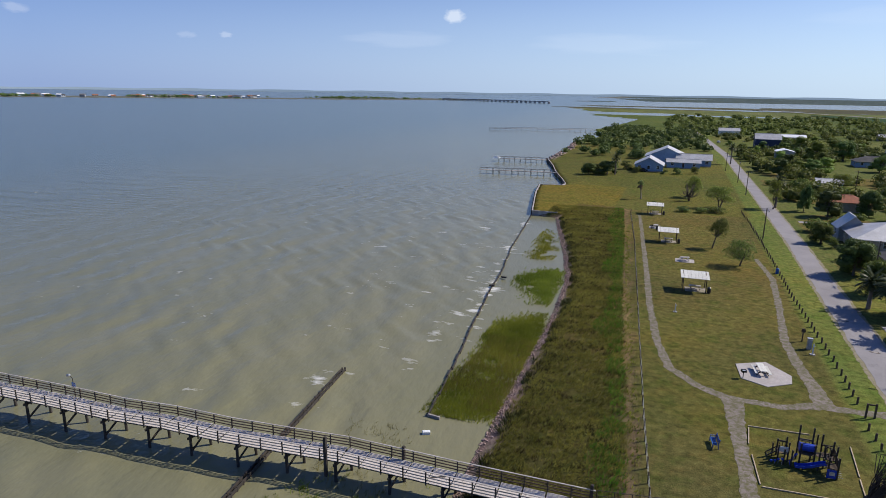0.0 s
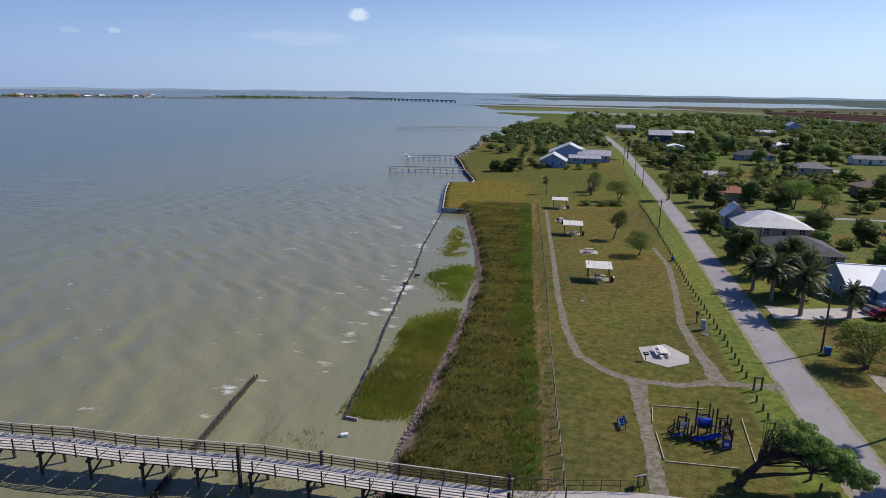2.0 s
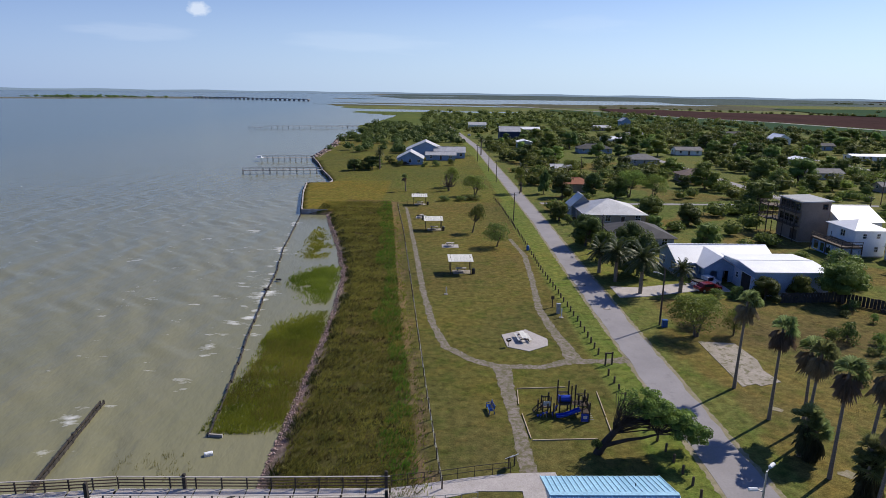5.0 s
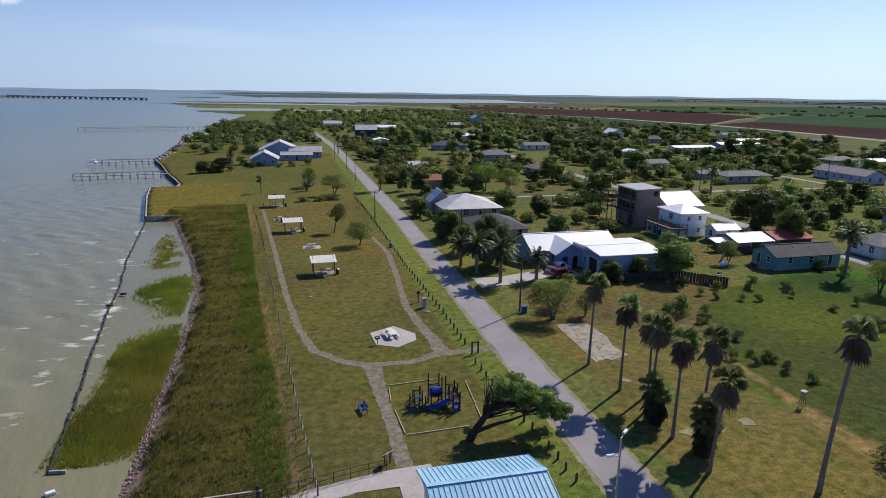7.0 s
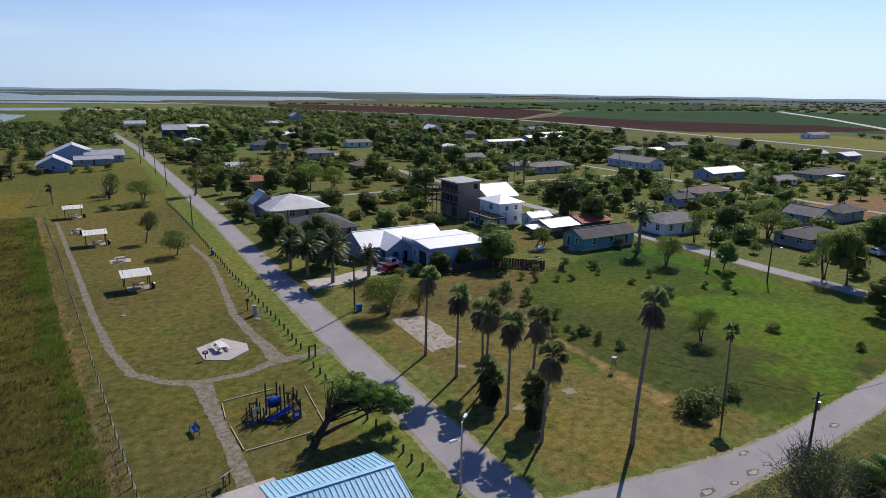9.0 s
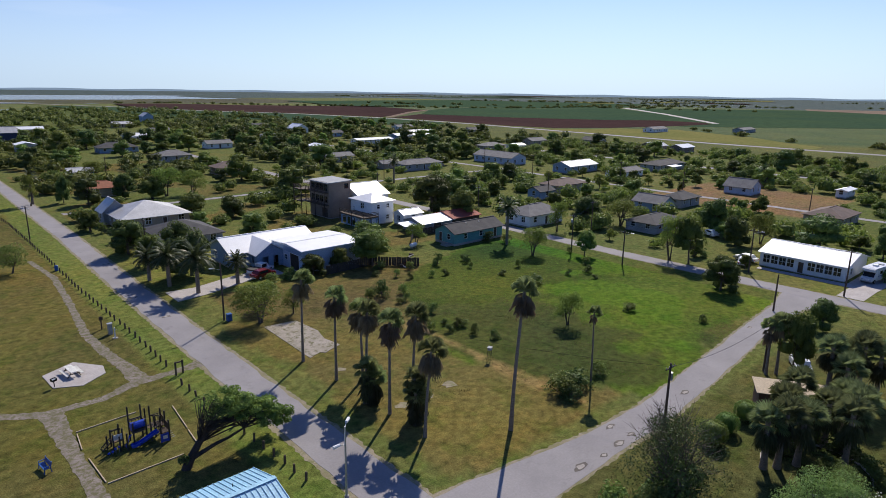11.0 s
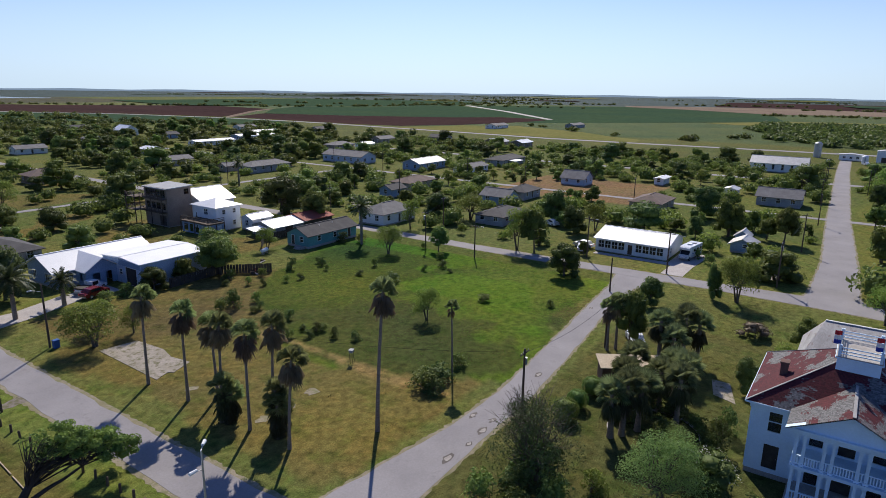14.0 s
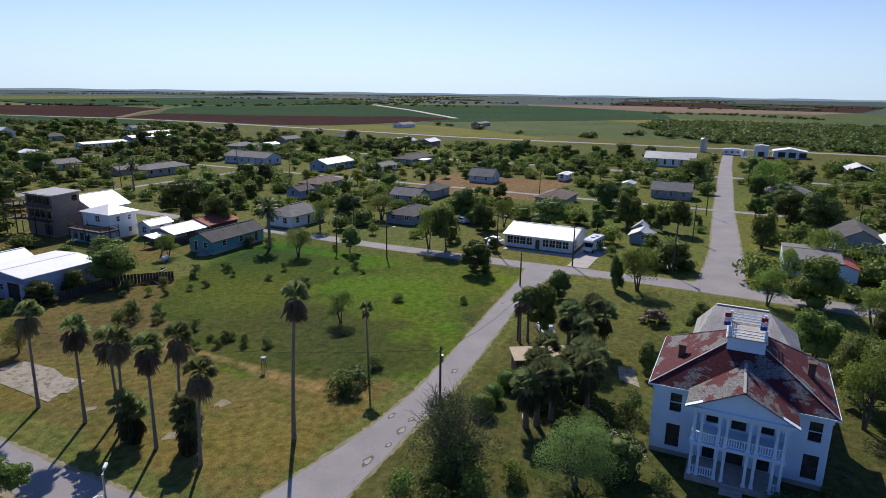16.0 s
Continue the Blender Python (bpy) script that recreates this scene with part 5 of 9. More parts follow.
# ---------- tall grass, marsh and weeds ----------
def tufts(name, xy, z, hmin, hmax, width, blades, lean, mat, label, seed, wind=(.25, .1)):
    rs = np.random.default_rng(seed)
    n = len(xy) * blades
    base = np.repeat(np.column_stack([xy, z]), blades, 0) + np.column_stack([rs.normal(0, .11, (n, 2)), np.zeros(n) - .04])
    a = rs.uniform(0, 2 * math.pi, n)
    h = rs.uniform(hmin, hmax, n)
    side = np.column_stack([np.cos(a), np.sin(a), np.zeros(n)]) * (width * rs.uniform(.6, 1.4, n))[:, None]
    bend = np.column_stack([rs.normal(wind[0], lean, n), rs.normal(wind[1], lean, n), np.ones(n)]) * h[:, None]
    co = np.stack([base - side, base + side, base + bend], 1).reshape(-1, 3)
    return tagged(part(name, fast_mesh(name, co, np.arange(3 * n), 3), mat), label, "grass", kind="stuff")


def scatter(seed, n, x0, x1, y0, y1, keep):
    rs = np.random.default_rng(seed)
    xy = np.column_stack([rs.uniform(x0, x1, n), rs.uniform(y0, y1, n)])
    return xy[keep(xy[:, 0], xy[:, 1])]


def clump(x, y, s, seed, cut):
    return wobble(x, y, s, seed) + .6 * wobble(x, y, s * .37, seed + 2) > cut


bank = lambda x, y: (x > shore(y) + 1.35 + .4 * wobble(x, y, 1.6, 6)) & (x < levee_edge(y) + .2) & (y > 36)
xy = scatter(1, 66000, -32, 0, 36, 186, lambda x, y: bank(x, y) & clump(x, y, 1.15, 1, -.75))
tufts("bank_grass", xy, land_height(xy[:, 0], xy[:, 1]), .18, .48, .04, 4, .4, GRASS_LEVEE, "tall unmown grass on the shore bank", 2, (.5, .05))
xy = scatter(3, 16000, -32, 2, 36, 180, lambda x, y: bank(x, y) & clump(x * .22, y, .6, 5, .12))
tufts("bank_weeds", xy, land_height(xy[:, 0], xy[:, 1]), .25, .6, .055, 4, .4, foliage("dark_bank_weeds", (.03, .036, .012), (.10, .085, .03), .3, .1, .05), "dark clumps of weeds on the shore bank", 4)
xy = scatter(5, 15000, -32, 2, 36, 180, lambda x, y: bank(x, y) & clump(x * .2, y, .75, 8, .35))
tufts("bank_straw", xy, land_height(xy[:, 0], xy[:, 1]), .3, .62, .045, 4, .45, foliage("golden_bank_grass", (.15, .13, .03), (.46, .40, .11), .4, .1, .05), "golden seeding grass in streaks over the bank", 6, (.5, .05))
MARSH = [[(-22, 57.8), (-15.8, 58.5), (-15.4, 66), (-15.7, 75.2), (-15.8, 85.8), (-17, 94.3), (-21.3, 88.6), (-23.5, 85.2), (-22.1, 78.8), (-22.6, 72.5), (-23.3, 66)],
         [(-26.4, 110.4), (-23.7, 115.6), (-19.4, 121.5), (-16.9, 105.3), (-17.6, 97), (-22.6, 105.7)], [(-25.5, 126.2), (-29.3, 157.5), (-26.1, 148.5), (-21.6, 127.8)], [(-15, 36), (-32, 36), (-28, 40), (-26, 43), (-17, 46)]]
for i, poly in enumerate(MARSH):
    px, py = [p[0] for p in poly], [p[1] for p in poly]
    cut = (-.9, -.7, -.35, .1)[i]
    fray = np.random.default_rng(90 + i).normal(0, 1.15, 24000)
    xy = scatter(10 + i, (15000, 8000, 5200, 2600)[i], min(px), max(px), min(py), max(py), lambda x, y: inside(x + fray[:len(x)] + .9 * wobble(x, y, 1.3, 3), y + fray[::-1][:len(x)] + .9 * wobble(x, y, 1.1, 1), poly) & clump(x, y, 1.6, i, cut) & ((y < 65 + 2 * fray[:len(x)]) | (y > 77 + 2 * fray[:len(x)]) | (np.sin(x * 91 + y * 57) > .1) | (i > 0)))
    tufts("marsh_grass", xy, np.full(len(xy), WATER_Z), .2, .55, .03, 6, .3, GRASS_MARSH, "yellow-green marsh grass standing in shallow water", 20 + i)
xy = scatter(30, 42000, 38, 112, 34, 96, lambda x, y: inside(x, y, FIELD) & clump(x, y, 2.6, 2, -.35) & ((x + 7 * wobble(x, y, 2.2, 6) > 74) | (np.sin(x * 83 + y * 47) > .55)) & ((y + 6 * wobble(x, y, 2.0, 3) < 68) | (np.sin(x * 71 - y * 39) > .4)))
tufts("field_weeds", xy, np.zeros(len(xy)), .04, .12, .06, 3, .6, GRASS_FIELD, "lush green weeds on the empty lot", 31)
xy = scatter(32, 16000, 43, 68, 36, 90, lambda x, y: ~inside(x, y, [(36, 64), (42, 66), (42, 80), (36, 80)]) & clump(x, y, 2.0, 6, .15))
tufts("dry_grass", xy, np.zeros(len(xy)), .04, .13, .05, 3, .5, GRASS_LAWN, "dry tufts of grass on the corner lot", 33)
xy = scatter(34, 20000, -12, 25, 48, 185, lambda x, y: (x > levee_edge(y) + .3) & clump(x, y, 1.7, 9, .05) & (seg_distance(x, y, PATHS[0][1]) > 1.1) & (seg_distance(x, y, PATHS[1][1]) > .9) & (seg_distance(x, y, PATHS[2][1]) > 1.1))
tufts("lawn_tufts", xy, np.zeros(len(xy)), .03, .08, .05, 3, .5, GRASS_LAWN, "mown grass of the park with uneven tufts", 35)
xy = scatter(36, 14000, 33, 108, 6, 27.5, lambda x, y: clump(x, y, 1.7, 4, .0) & ~inside(x, y, [(48, -9), (80, -9), (80, 9), (48, 9)]))
tufts("rough_grass", xy, np.zeros(len(xy)), .04, .14, .06, 3, .5, GRASS_LAWN, "rough grass under the trees", 37)
xy = scatter(38, 6500, -9, 3, 44, 186, lambda x, y: abs(x - levee_edge(y) - .9) < .55)
tufts("fence_grass", xy, np.zeros(len(xy)), .2, .55, .05, 3, .3, GRASS_MARSH, "taller yellow grass along the wire fence", 39)

xy = scatter(40, 24000, -16, 2, 40, 186, lambda x, y: (x < levee_edge(y) + .1) & (x > levee_edge(y) - 2.8 - 1.8 * wobble(x, y, 3, 2)) & clump(x * .5, y, .9, 3, -.55))
tufts("bank_edge_grass", xy, land_height(xy[:, 0], xy[:, 1]), .25, .7, .04, 3, .3, GRASS_FIELD, "greener tall grass along the top of the bank", 41)
xy = scatter(42, 420, -30, -19, 38, 54, lambda x, y: clump(x, y, 2.2, 3, .1))
tufts("pier_reeds", xy, np.full(len(xy), WATER_Z), .3, .7, .014, 6, .2, GRASS_LEVEE, "sparse reeds in the shallows beside the pier", 43)
xy = scatter(44, 4500, -24, -15.4, 60, 82, lambda x, y: inside(x, y, MARSH[0]) & clump(x, y, 2.6, 5, -.5))
tufts("thin_reeds", xy, np.full(len(xy), WATER_Z), .3, .8, .016, 5, .22, GRASS_LEVEE, "thin olive reeds standing in the shallows", 45)
xy = scatter(46, 26000, -34, -12, 40, 176, lambda x, y: (x > shore(y) + 1.1) & (x < shore(y) + 2.6 + .8 * wobble(x, y, 1.7, 2)) & clump(x, y, 1.1, 8, .1))
tufts("edge_weeds", xy, land_height(xy[:, 0], xy[:, 1]), .35, .8, .05, 5, .4, foliage("dark_edge_weeds", (.02, .028, .010), (.075, .085, .025), .3, .1, .05), "dark overhanging weeds along the top of the rubble", 47, (-.25, 0))

# ---------- shore works ----------
def stones(name, xy, z, smin, smax, mat, label, seed):
    """Joined rough blocks, each a squashed and twisted box."""
    rs = np.random.default_rng(seed)
    n = len(xy)
    cube = np.array([[-1, -1, -1], [1, -1, -1], [1, 1, -1], [-1, 1, -1], [-.7, -.7, 1], [.7, -.7, 1], [.7, .7, 1], [-.7, .7, 1]], float)
    co = np.repeat(cube[None], n, 0) * (1 + rs.uniform(-.3, .3, (n, 8, 3)))
    s = rs.uniform(smin, smax, (n, 1, 1)) * .5
    co = co * s * np.array([1, .8, .55])
    a = rs.uniform(0, 6.28, n)
    x, y = co[..., 0].copy(), co[..., 1].copy()
    co[..., 0], co[..., 1] = x * np.cos(a)[:, None] - y * np.sin(a)[:, None], x * np.sin(a)[:, None] + y * np.cos(a)[:, None]
    co += np.column_stack([xy, z])[:, None]
    f = np.array([[3, 2, 1, 0], [4, 5, 6, 7], [0, 1, 5, 4], [1, 2, 6, 5], [2, 3, 7, 6], [3, 0, 4, 7]])
    faces = (f[None] + 8 * np.arange(n)[:, None, None]).reshape(-1, 4)
    return tagged(part(name, fast_mesh(name, co.reshape(-1, 3), faces, 4), mat), label, "rocks", kind="stuff")


xy = scatter(50, 42000, -34, -11, 34, 174, lambda x, y: (x > shore(y) - .4) & (x < shore(y) + .95 + .45 * wobble(x, y, 2.2, 1)))
stones("shore_rocks", xy, land_height(xy[:, 0], xy[:, 1]) + .04, .10, .27, ROCK, "loose pinkish rubble along the water's edge", 51)
xy = scatter(52, 1500, -70, -40, 318, 470, lambda x, y: abs(x - shore(y) - 1) < 2.5)
stones("point_rocks", xy, np.full(len(xy), WATER_Z + .3), .6, 1.6, ROCK, "rubble along the wooded point", 53)


def along(pts, step):
    """Points at even steps along a line, with the way it runs."""
    out = []
    for p, q in zip(pts, pts[1:]):
        a, b = Vector(p), Vector(q)
        n = max(1, round((b - a).length / step))
        out += [(a.lerp(b, k / n), (b - a).normalized()) for k in range(n)]
    return out + [(Vector(pts[-1]), (Vector(pts[-1]) - Vector(pts[-2])).normalized())]


def breakwater():
    root = thing("breakwater", 0, 0, 0, 0, "low dark timber breakwater standing just above the water", "breakwater")
    pts = along(BREAKWATER, 2.4)
    rs = random.Random(3)
    for (p, d), (q, _) in zip(pts, pts[1:]):
        jog = Vector((-d.y, d.x)) * rs.uniform(-.12, .12)
        h = rs.uniform(.18, .34)
        part("plank", Shape().beam((p.x + jog.x, p.y + jog.y, WATER_Z - .1 + h / 2), (q.x + jog.x, q.y + jog.y, WATER_Z - .12 + h / 2), .16, .5), DARK_WOOD, root)
        part("piling", Shape().tube((p.x, p.y, WATER_Z - .8), (p.x, p.y, WATER_Z + rs.uniform(.3, .5)), .11, .1, 6), DARK_WOOD, root)
    e = BREAKWATER[0]
    part("return_wall", Shape().beam((e[0], e[1], WATER_Z + .05), (e[0] + 1.5, e[1] - .2, WATER_Z + .05), .18, .5), OLD_WOOD, root)
    for x, y in ((-28.3, 110.4), (-29.0, 104.6)):
        part("loose_timber", Shape().beam((x, y, WATER_Z + .3), (x + 1.0, y - .3, WATER_Z + .4), .3, .3), DARK_WOOD, root)


def groin():
    root = thing("groin", 0, 0, 0, 0, "double row of dark timber piles running into the bay", "groin")
    rs = random.Random(4)
    for side in (-.2, .2):
        pts = along([(x + side, y) for x, y in GROIN], 1.0)
        for (p, d), (q, _) in zip(pts, pts[1:]):
            part("piling", Shape().tube((p.x, p.y, WATER_Z - .8), (p.x, p.y, WATER_Z + .42 + rs.uniform(-.08, .08)), .12, .11, 6), DARK_WOOD, root)
        for (p, q) in zip(GROIN, GROIN[1:]):
            part("wale", Shape().beam((p[0] + side, p[1], WATER_Z + .2), (q[0] + side, q[1], WATER_Z + .2), .1, .34), DARK_WOOD, root)


def quay_wall():
    pts = [(-29.2, 174.2), (-36.4, 174.2), (-42.4, 207), (-45, 226.2), (-37, 228), (-36.7, 233), (-40, 245), (-46, 265), (-52, 290), (-60, 318)]
    root = tagged(thing("quay_wall", 0, 0, 0, 0, "", ""), "low concrete bulkhead along the grassy shore", "bulkhead", kind="structure")
    for p, q in zip(pts, pts[1:]):
        part("wall_panel", Shape().beam((p[0], p[1], -1.2), (q[0], q[1], -1.2), .35, 2.0), OLD_WOOD if p[1] < 175 else CONCRETE, root)
    for (p, d) in along(pts, 3.5):
        part("post", Shape().box(p.x - .25, p.y, -1.0, .25, .25, 1.9), DARK_WOOD, root)


breakwater(); groin(); quay_wall()
tub = Shape()
tub.box(-21.2, 54.0, WATER_Z + .08, .8, .45, .35, 25).box(-21.2, 54.0, WATER_Z + .28, .7, .36, .06, 25)
single("floating_box", tub, WHITE_PAINT, "white plastic box drifting in the shallows", "box")

# ---------- the fishing pier ----------
PIER = [(-118, 40.2), (-90, 41.0), (-66, 41.6), (-58, 41.9), (-50, 42.2), (-44, 42.9), (-37.5, 43.1), (-31, 43.9), (-25.5, 44.5), (-15, 44.7), (-3.2, 45.3)]
PIER_Z = [.95, .95, .92, .98, .88, .84, .80, .64, .60, .42, .12]


def pier_point(i):
    return Vector((*PIER[i], PIER_Z[i]))


def fishing_pier():
    root = thing("fishing_pier", 0, 0, 0, 0, "long weathered grey timber fishing pier with plank rails", "pier")
    half = 1.15
    stations = []
    for i in range(len(PIER) - 1):
        a, b = pier_point(i), pier_point(i + 1)
        n = max(1, round((b - a).length / 2.0))
        stations += [a.lerp(b, k / n) for k in range(n)]
    stations.append(pier_point(len(PIER) - 1))
    boards, rs = Shape(), random.Random(8)
    for a, b in zip(stations, stations[1:]):
        d = (b - a); d.z = 0; d.normalize()
        nrm = Vector((-d.y, d.x, 0))
        L = (b - a).length
        for k in range(int(L / .155)):
            c = a.lerp(b, (k + .5) * .155 / L) + Vector((0, 0, rs.uniform(-.006, .006)))
            boards.beam(c - nrm * (half + rs.uniform(0, .05)), c + nrm * (half + rs.uniform(0, .05)), .14, .045)
    part("deck", boards, DECK_WOOD, root, "worn grey deck boards")
    for j, (a, b) in enumerate(zip(stations, stations[1:])):
        d = (b - a); d.z = 0; d.normalize()
        nrm = Vector((-d.y, d.x, 0))
        for sg in (-1, 1):
            o = nrm * sg * (half + .06)
            part("post", Shape().box(a.x + o.x, a.y + o.y, a.z + .45, .1, .1, 1.35, math.degrees(math.atan2(d.y, d.x))), DARK_WOOD, root)
            for h, w in ((.28, .05), (.56, .05), (.84, .05)):
                part("rail", Shape().beam(a + o + Vector((0, 0, h)), b + o + Vector((0, 0, h)), .045, .095), OLD_WOOD if sg < 0 else POST_WOOD, root)
            part("cap_rail", Shape().beam(a + o + Vector((0, 0, 1.12)), b + o + Vector((0, 0, 1.12)), .13, .045), OLD_WOOD, root)
        for off in (-.9, 0, .9):
            part("joist", Shape().beam(a + nrm * off - Vector((0, 0, .16)), b + nrm * off - Vector((0, 0, .16)), .09, .24), DARK_WOOD, root)
    xs = [-112, -107, -102, -97, -92, -87, -82, -76.5, -71, -66, -60.9, -55.9, -50.7, -45.6, -40.7, -35.6, -30.6, -25.8, -20.5, -15.6, -10.5]
    px, py = [p[0] for p in PIER], [p[1] for p in PIER]
    for x in xs:
        y, z = np.interp(x, px, py), np.interp(x, px, PIER_Z)
        part("piling", Shape().tube((x, y - 1.05, WATER_Z - 1), (x, y - 1.05, z - .2), .15, .14, 8), DARK_WOOD, root)
        part("piling", Shape().tube((x + .5, y + 1.15, WATER_Z - 1), (x + .4, y + 1.0, z - .2), .15, .14, 8), DARK_WOOD, root)
        part("cross_beam", Shape().beam((x, y - 1.4, z - .4), (x + .45, y + 1.35, z - .4), .14, .24), DARK_WOOD, root)
        part("brace", Shape().beam((x, y - 1.0, WATER_Z + .5), (x + .4, y + .95, z - .45), .08, .2), DARK_WOOD, root)
    for x, hgt, sg in ((-26.6, 2.3, -1), (-3.6, 1.5, 1), (-3.4, 1.5, -1), (-20.2, 1.3, 1)):
        y, z = np.interp(x, px, py), np.interp(x, px, PIER_Z)
        part("tall_post", Shape().box(x, y + sg * 1.3, z + hgt / 2 - .8, .26, .26, hgt + 1.6).box(x, y + sg * 1.3, z + hgt + .02, .2, .2, .06), DARK_WOOD, root)


fishing_pier()


def pier_lamp(x, y, z):
    root = thing("pier_lamp", x, y, z, 0, "small leaning lamp post with a blue notice on the pier", "lamp post")
    part("pole", Shape().tube((0, 0, 0), (-.12, 0, 2.1), .05, .04, 6).tube((-.12, 0, 2.1), (-.5, 0, 2.4), .04, .03, 6), DARK_WOOD, root)
    part("head", Shape().tube((-.45, 0, 2.42), (-.75, 0, 2.32), .12, .16, 8), STEEL, root)
    part("notice", Shape().box(.04, -.08, 1.45, .5, .03, .42), BLUE_STEEL, root, "faded blue notice board")
    part("writing", Shape().box(.04, -.1, 1.52, .36, .008, .06).box(.04, -.1, 1.4, .3, .008, .05), WHITE_PAINT, root)


pier_lamp(-56.8, 43.2, .95)
part("deck_debris", Shape().beam((-17, 44.2, .5), (-15.8, 44.9, .48), .18, .06), DARK_WOOD)
tagged(bpy.data.objects["deck_debris"], "dark loose board lying on the pier deck", "board")


def rail_walk():
    """Pipe handrails on the concrete walk between pier and pavilion."""
    for pts in ([(-3.2, 46.9), (1, 47.6), (4, 48.3), (7.2, 48.9)], [(-2.6, 43.9), (0, 44.1), (4.0, 44.6)]):
        root = thing("hand_rail", 0, 0, 0, 0, "low grey pipe hand rail beside the concrete walk", "rail", "hand rails of the walk")
        for p, q in zip(pts, pts[1:]):
            for h in (.5, 1.0):
                part("bar", Shape().tube((*p, h + .05), (*q, h + .05), .03, .03, 6), DARK_WOOD if pts[0][1] > 45 else STEEL, root)
        for p, d in along(pts, 1.4):
            part("post", Shape().tube((p.x, p.y, 0), (p.x, p.y, 1.06), .035, .035, 6), DARK_WOOD if pts[0][1] > 45 else STEEL, root)


rail_walk()

# ---------- the park ----------
def wire_fence():
    root = thing("wire_fence", 0, 0, 0, 0, "wire fence on dark timber posts along the bank", "fence")
    line = [(1.1, 46.5), (.7, 51), (-.3, 62.7), (-.9, 70.8), (-1.7, 81), (-2.5, 92), (-3.3, 102.7), (-6.4, 143.7), (-9.6, 178)]
    rs = random.Random(6)
    pts = along(line, 2.6)
    for p, d in pts:
        a, b = rs.uniform(-.05, .05), rs.uniform(-.05, .05)
        part("post", Shape().tube((p.x, p.y, -.2), (p.x + a, p.y + b, rs.uniform(1.05, 1.3)), .075, .065, 6), POST_WOOD, root)
    for h in (.4, .75, 1.05):
        w = Shape()
        for (p, _), (q, _) in zip(pts, pts[1:]):
            w.tube((p.x, p.y, h), (q.x, q.y, h), .011, .011, 3, False)
        part("wire", w, STEEL, root)


def rope_fence_end():
    root = thing("wire_fence", 0, 0, 0, 0, "cross fence closing the end of the park", "fence")
    for x, y in ((-9.6, 180), (-7, 181), (-4.5, 181.6), (-13, 180)):
        part("post", Shape().tube((x, y, -.2), (x, y, 1.2), .07, .06, 6), POST_WOOD, root)


wire_fence(); rope_fence_end()

bol = thing("bollard", 0, 0, 0, 0, "short dark timber bollard beside the road", "bollard", "bollards along the shore road")
part("post", Shape().lathe(0, 0, [(.12, -.2), (.115, .78), (.09, .86), (.03, .88)], 8), POST_WOOD, bol, smooth=False)
BOLLARD_LINE = [(22.9, 43.6), (22.6, 48.8), (22.2, 54.1), (21.6, 60.5), (21.3, 68.5)]
spots = [p for p, _ in along(BOLLARD_LINE, 2.0)] + [p for p, _ in along([(21.7, 74.6), (21.8, 82.3), (21.4, 97.2), (20.8, 115.8), (20.9, 131.6), (20.7, 155.3), (20.2, 181.3), (19.6, 193)], 2.15)]
rs = random.Random(12)
for i, p in enumerate(spots):
    m = pose(p.x + rs.uniform(-.08, .08), p.y, 0, rs.uniform(-4, 4), rs.uniform(-4, 4), rs.uniform(0, 90))
    if i == 0:
        bol.matrix_basis = m
    else:
        copy_thing(bol, m)


def gate_post(x, y):
    root = thing("barrier_gate", x, y, 0, 8, "pair of tall timber posts with a leaning bar at the path", "gate")
    part("post", Shape().box(-.4, 0, .85, .16, .16, 1.7), POST_WOOD, root)
    part("post", Shape().box(.5, .1, .85, .16, .16, 1.7), POST_WOOD, root)
    part("bar", Shape().beam((-.4, 0, 1.6), (.5, .1, 1.5), .1, .16), POST_WOOD, root)


gate_post(22.1, 71.4)


def picnic_table(x, y, rz, scale=1.0, mats=None, label="grey picnic table with two attached benches", group="picnic tables"):
    top_m, leg_m = mats or (CONCRETE, STEEL)
    root = thing("picnic_table", x, y, .02, rz, label, "table", group)
    for k in range(4):
        part("table_board", Shape().box(0, -.3 + .2 * k, .76, 1.9 * scale, .185, .05), top_m, root)
    for sg in (-1, 1):
        for k in range(2):
            part("bench_board", Shape().box(0, sg * (.68 + .17 * k), .45, 1.9 * scale, .155, .05), top_m, root)
        part("leg", Shape().beam((sg * .65 * scale, -.72, 0), (sg * .65 * scale, -.2, .74), .08, .08), leg_m, root)
        part("leg", Shape().beam((sg * .65 * scale, .72, 0), (sg * .65 * scale, .2, .74), .08, .08), leg_m, root)
        part("bearer", Shape().box(sg * .65 * scale, 0, .4, .08, 1.75, .08), leg_m, root)
    return root


def grill(x, y, rz):
    root = thing("barbecue_grill", x, y, 0, rz, "black steel barbecue grill on a post", "grill", "park grills")
    part("post", Shape().tube((0, 0, 0), (0, 0, .75), .05, .05, 6), CAR_BLACK, root)
    part("fire_box", Shape().box(0, 0, .82, .55, .42, .06).box(0, .2, .95, .55, .03, .28).box(.26, 0, .95, .03, .42, .28).box(-.26, 0, .95, .03, .42, .28), CAR_BLACK, root)
    part("grate", Shape().box(0, -.02, 1.0, .48, .36, .02), STEEL, root)


def trash_bin(x, y, label="dark round litter bin with a domed lid", mat=None):
    root = thing("litter_bin", x, y, 0, 0, label, "bin", "litter bins")
    part("drum", Shape().lathe(0, 0, [(.28, 0), (.31, .06), (.31, .82), (.28, .85)], 12), mat or CAR_BLACK, root)
    part("lid", Shape().lathe(0, 0, [(.32, .85), (.3, .95), (.18, 1.05), (.05, 1.08)], 12), mat or CAR_BLACK, root)


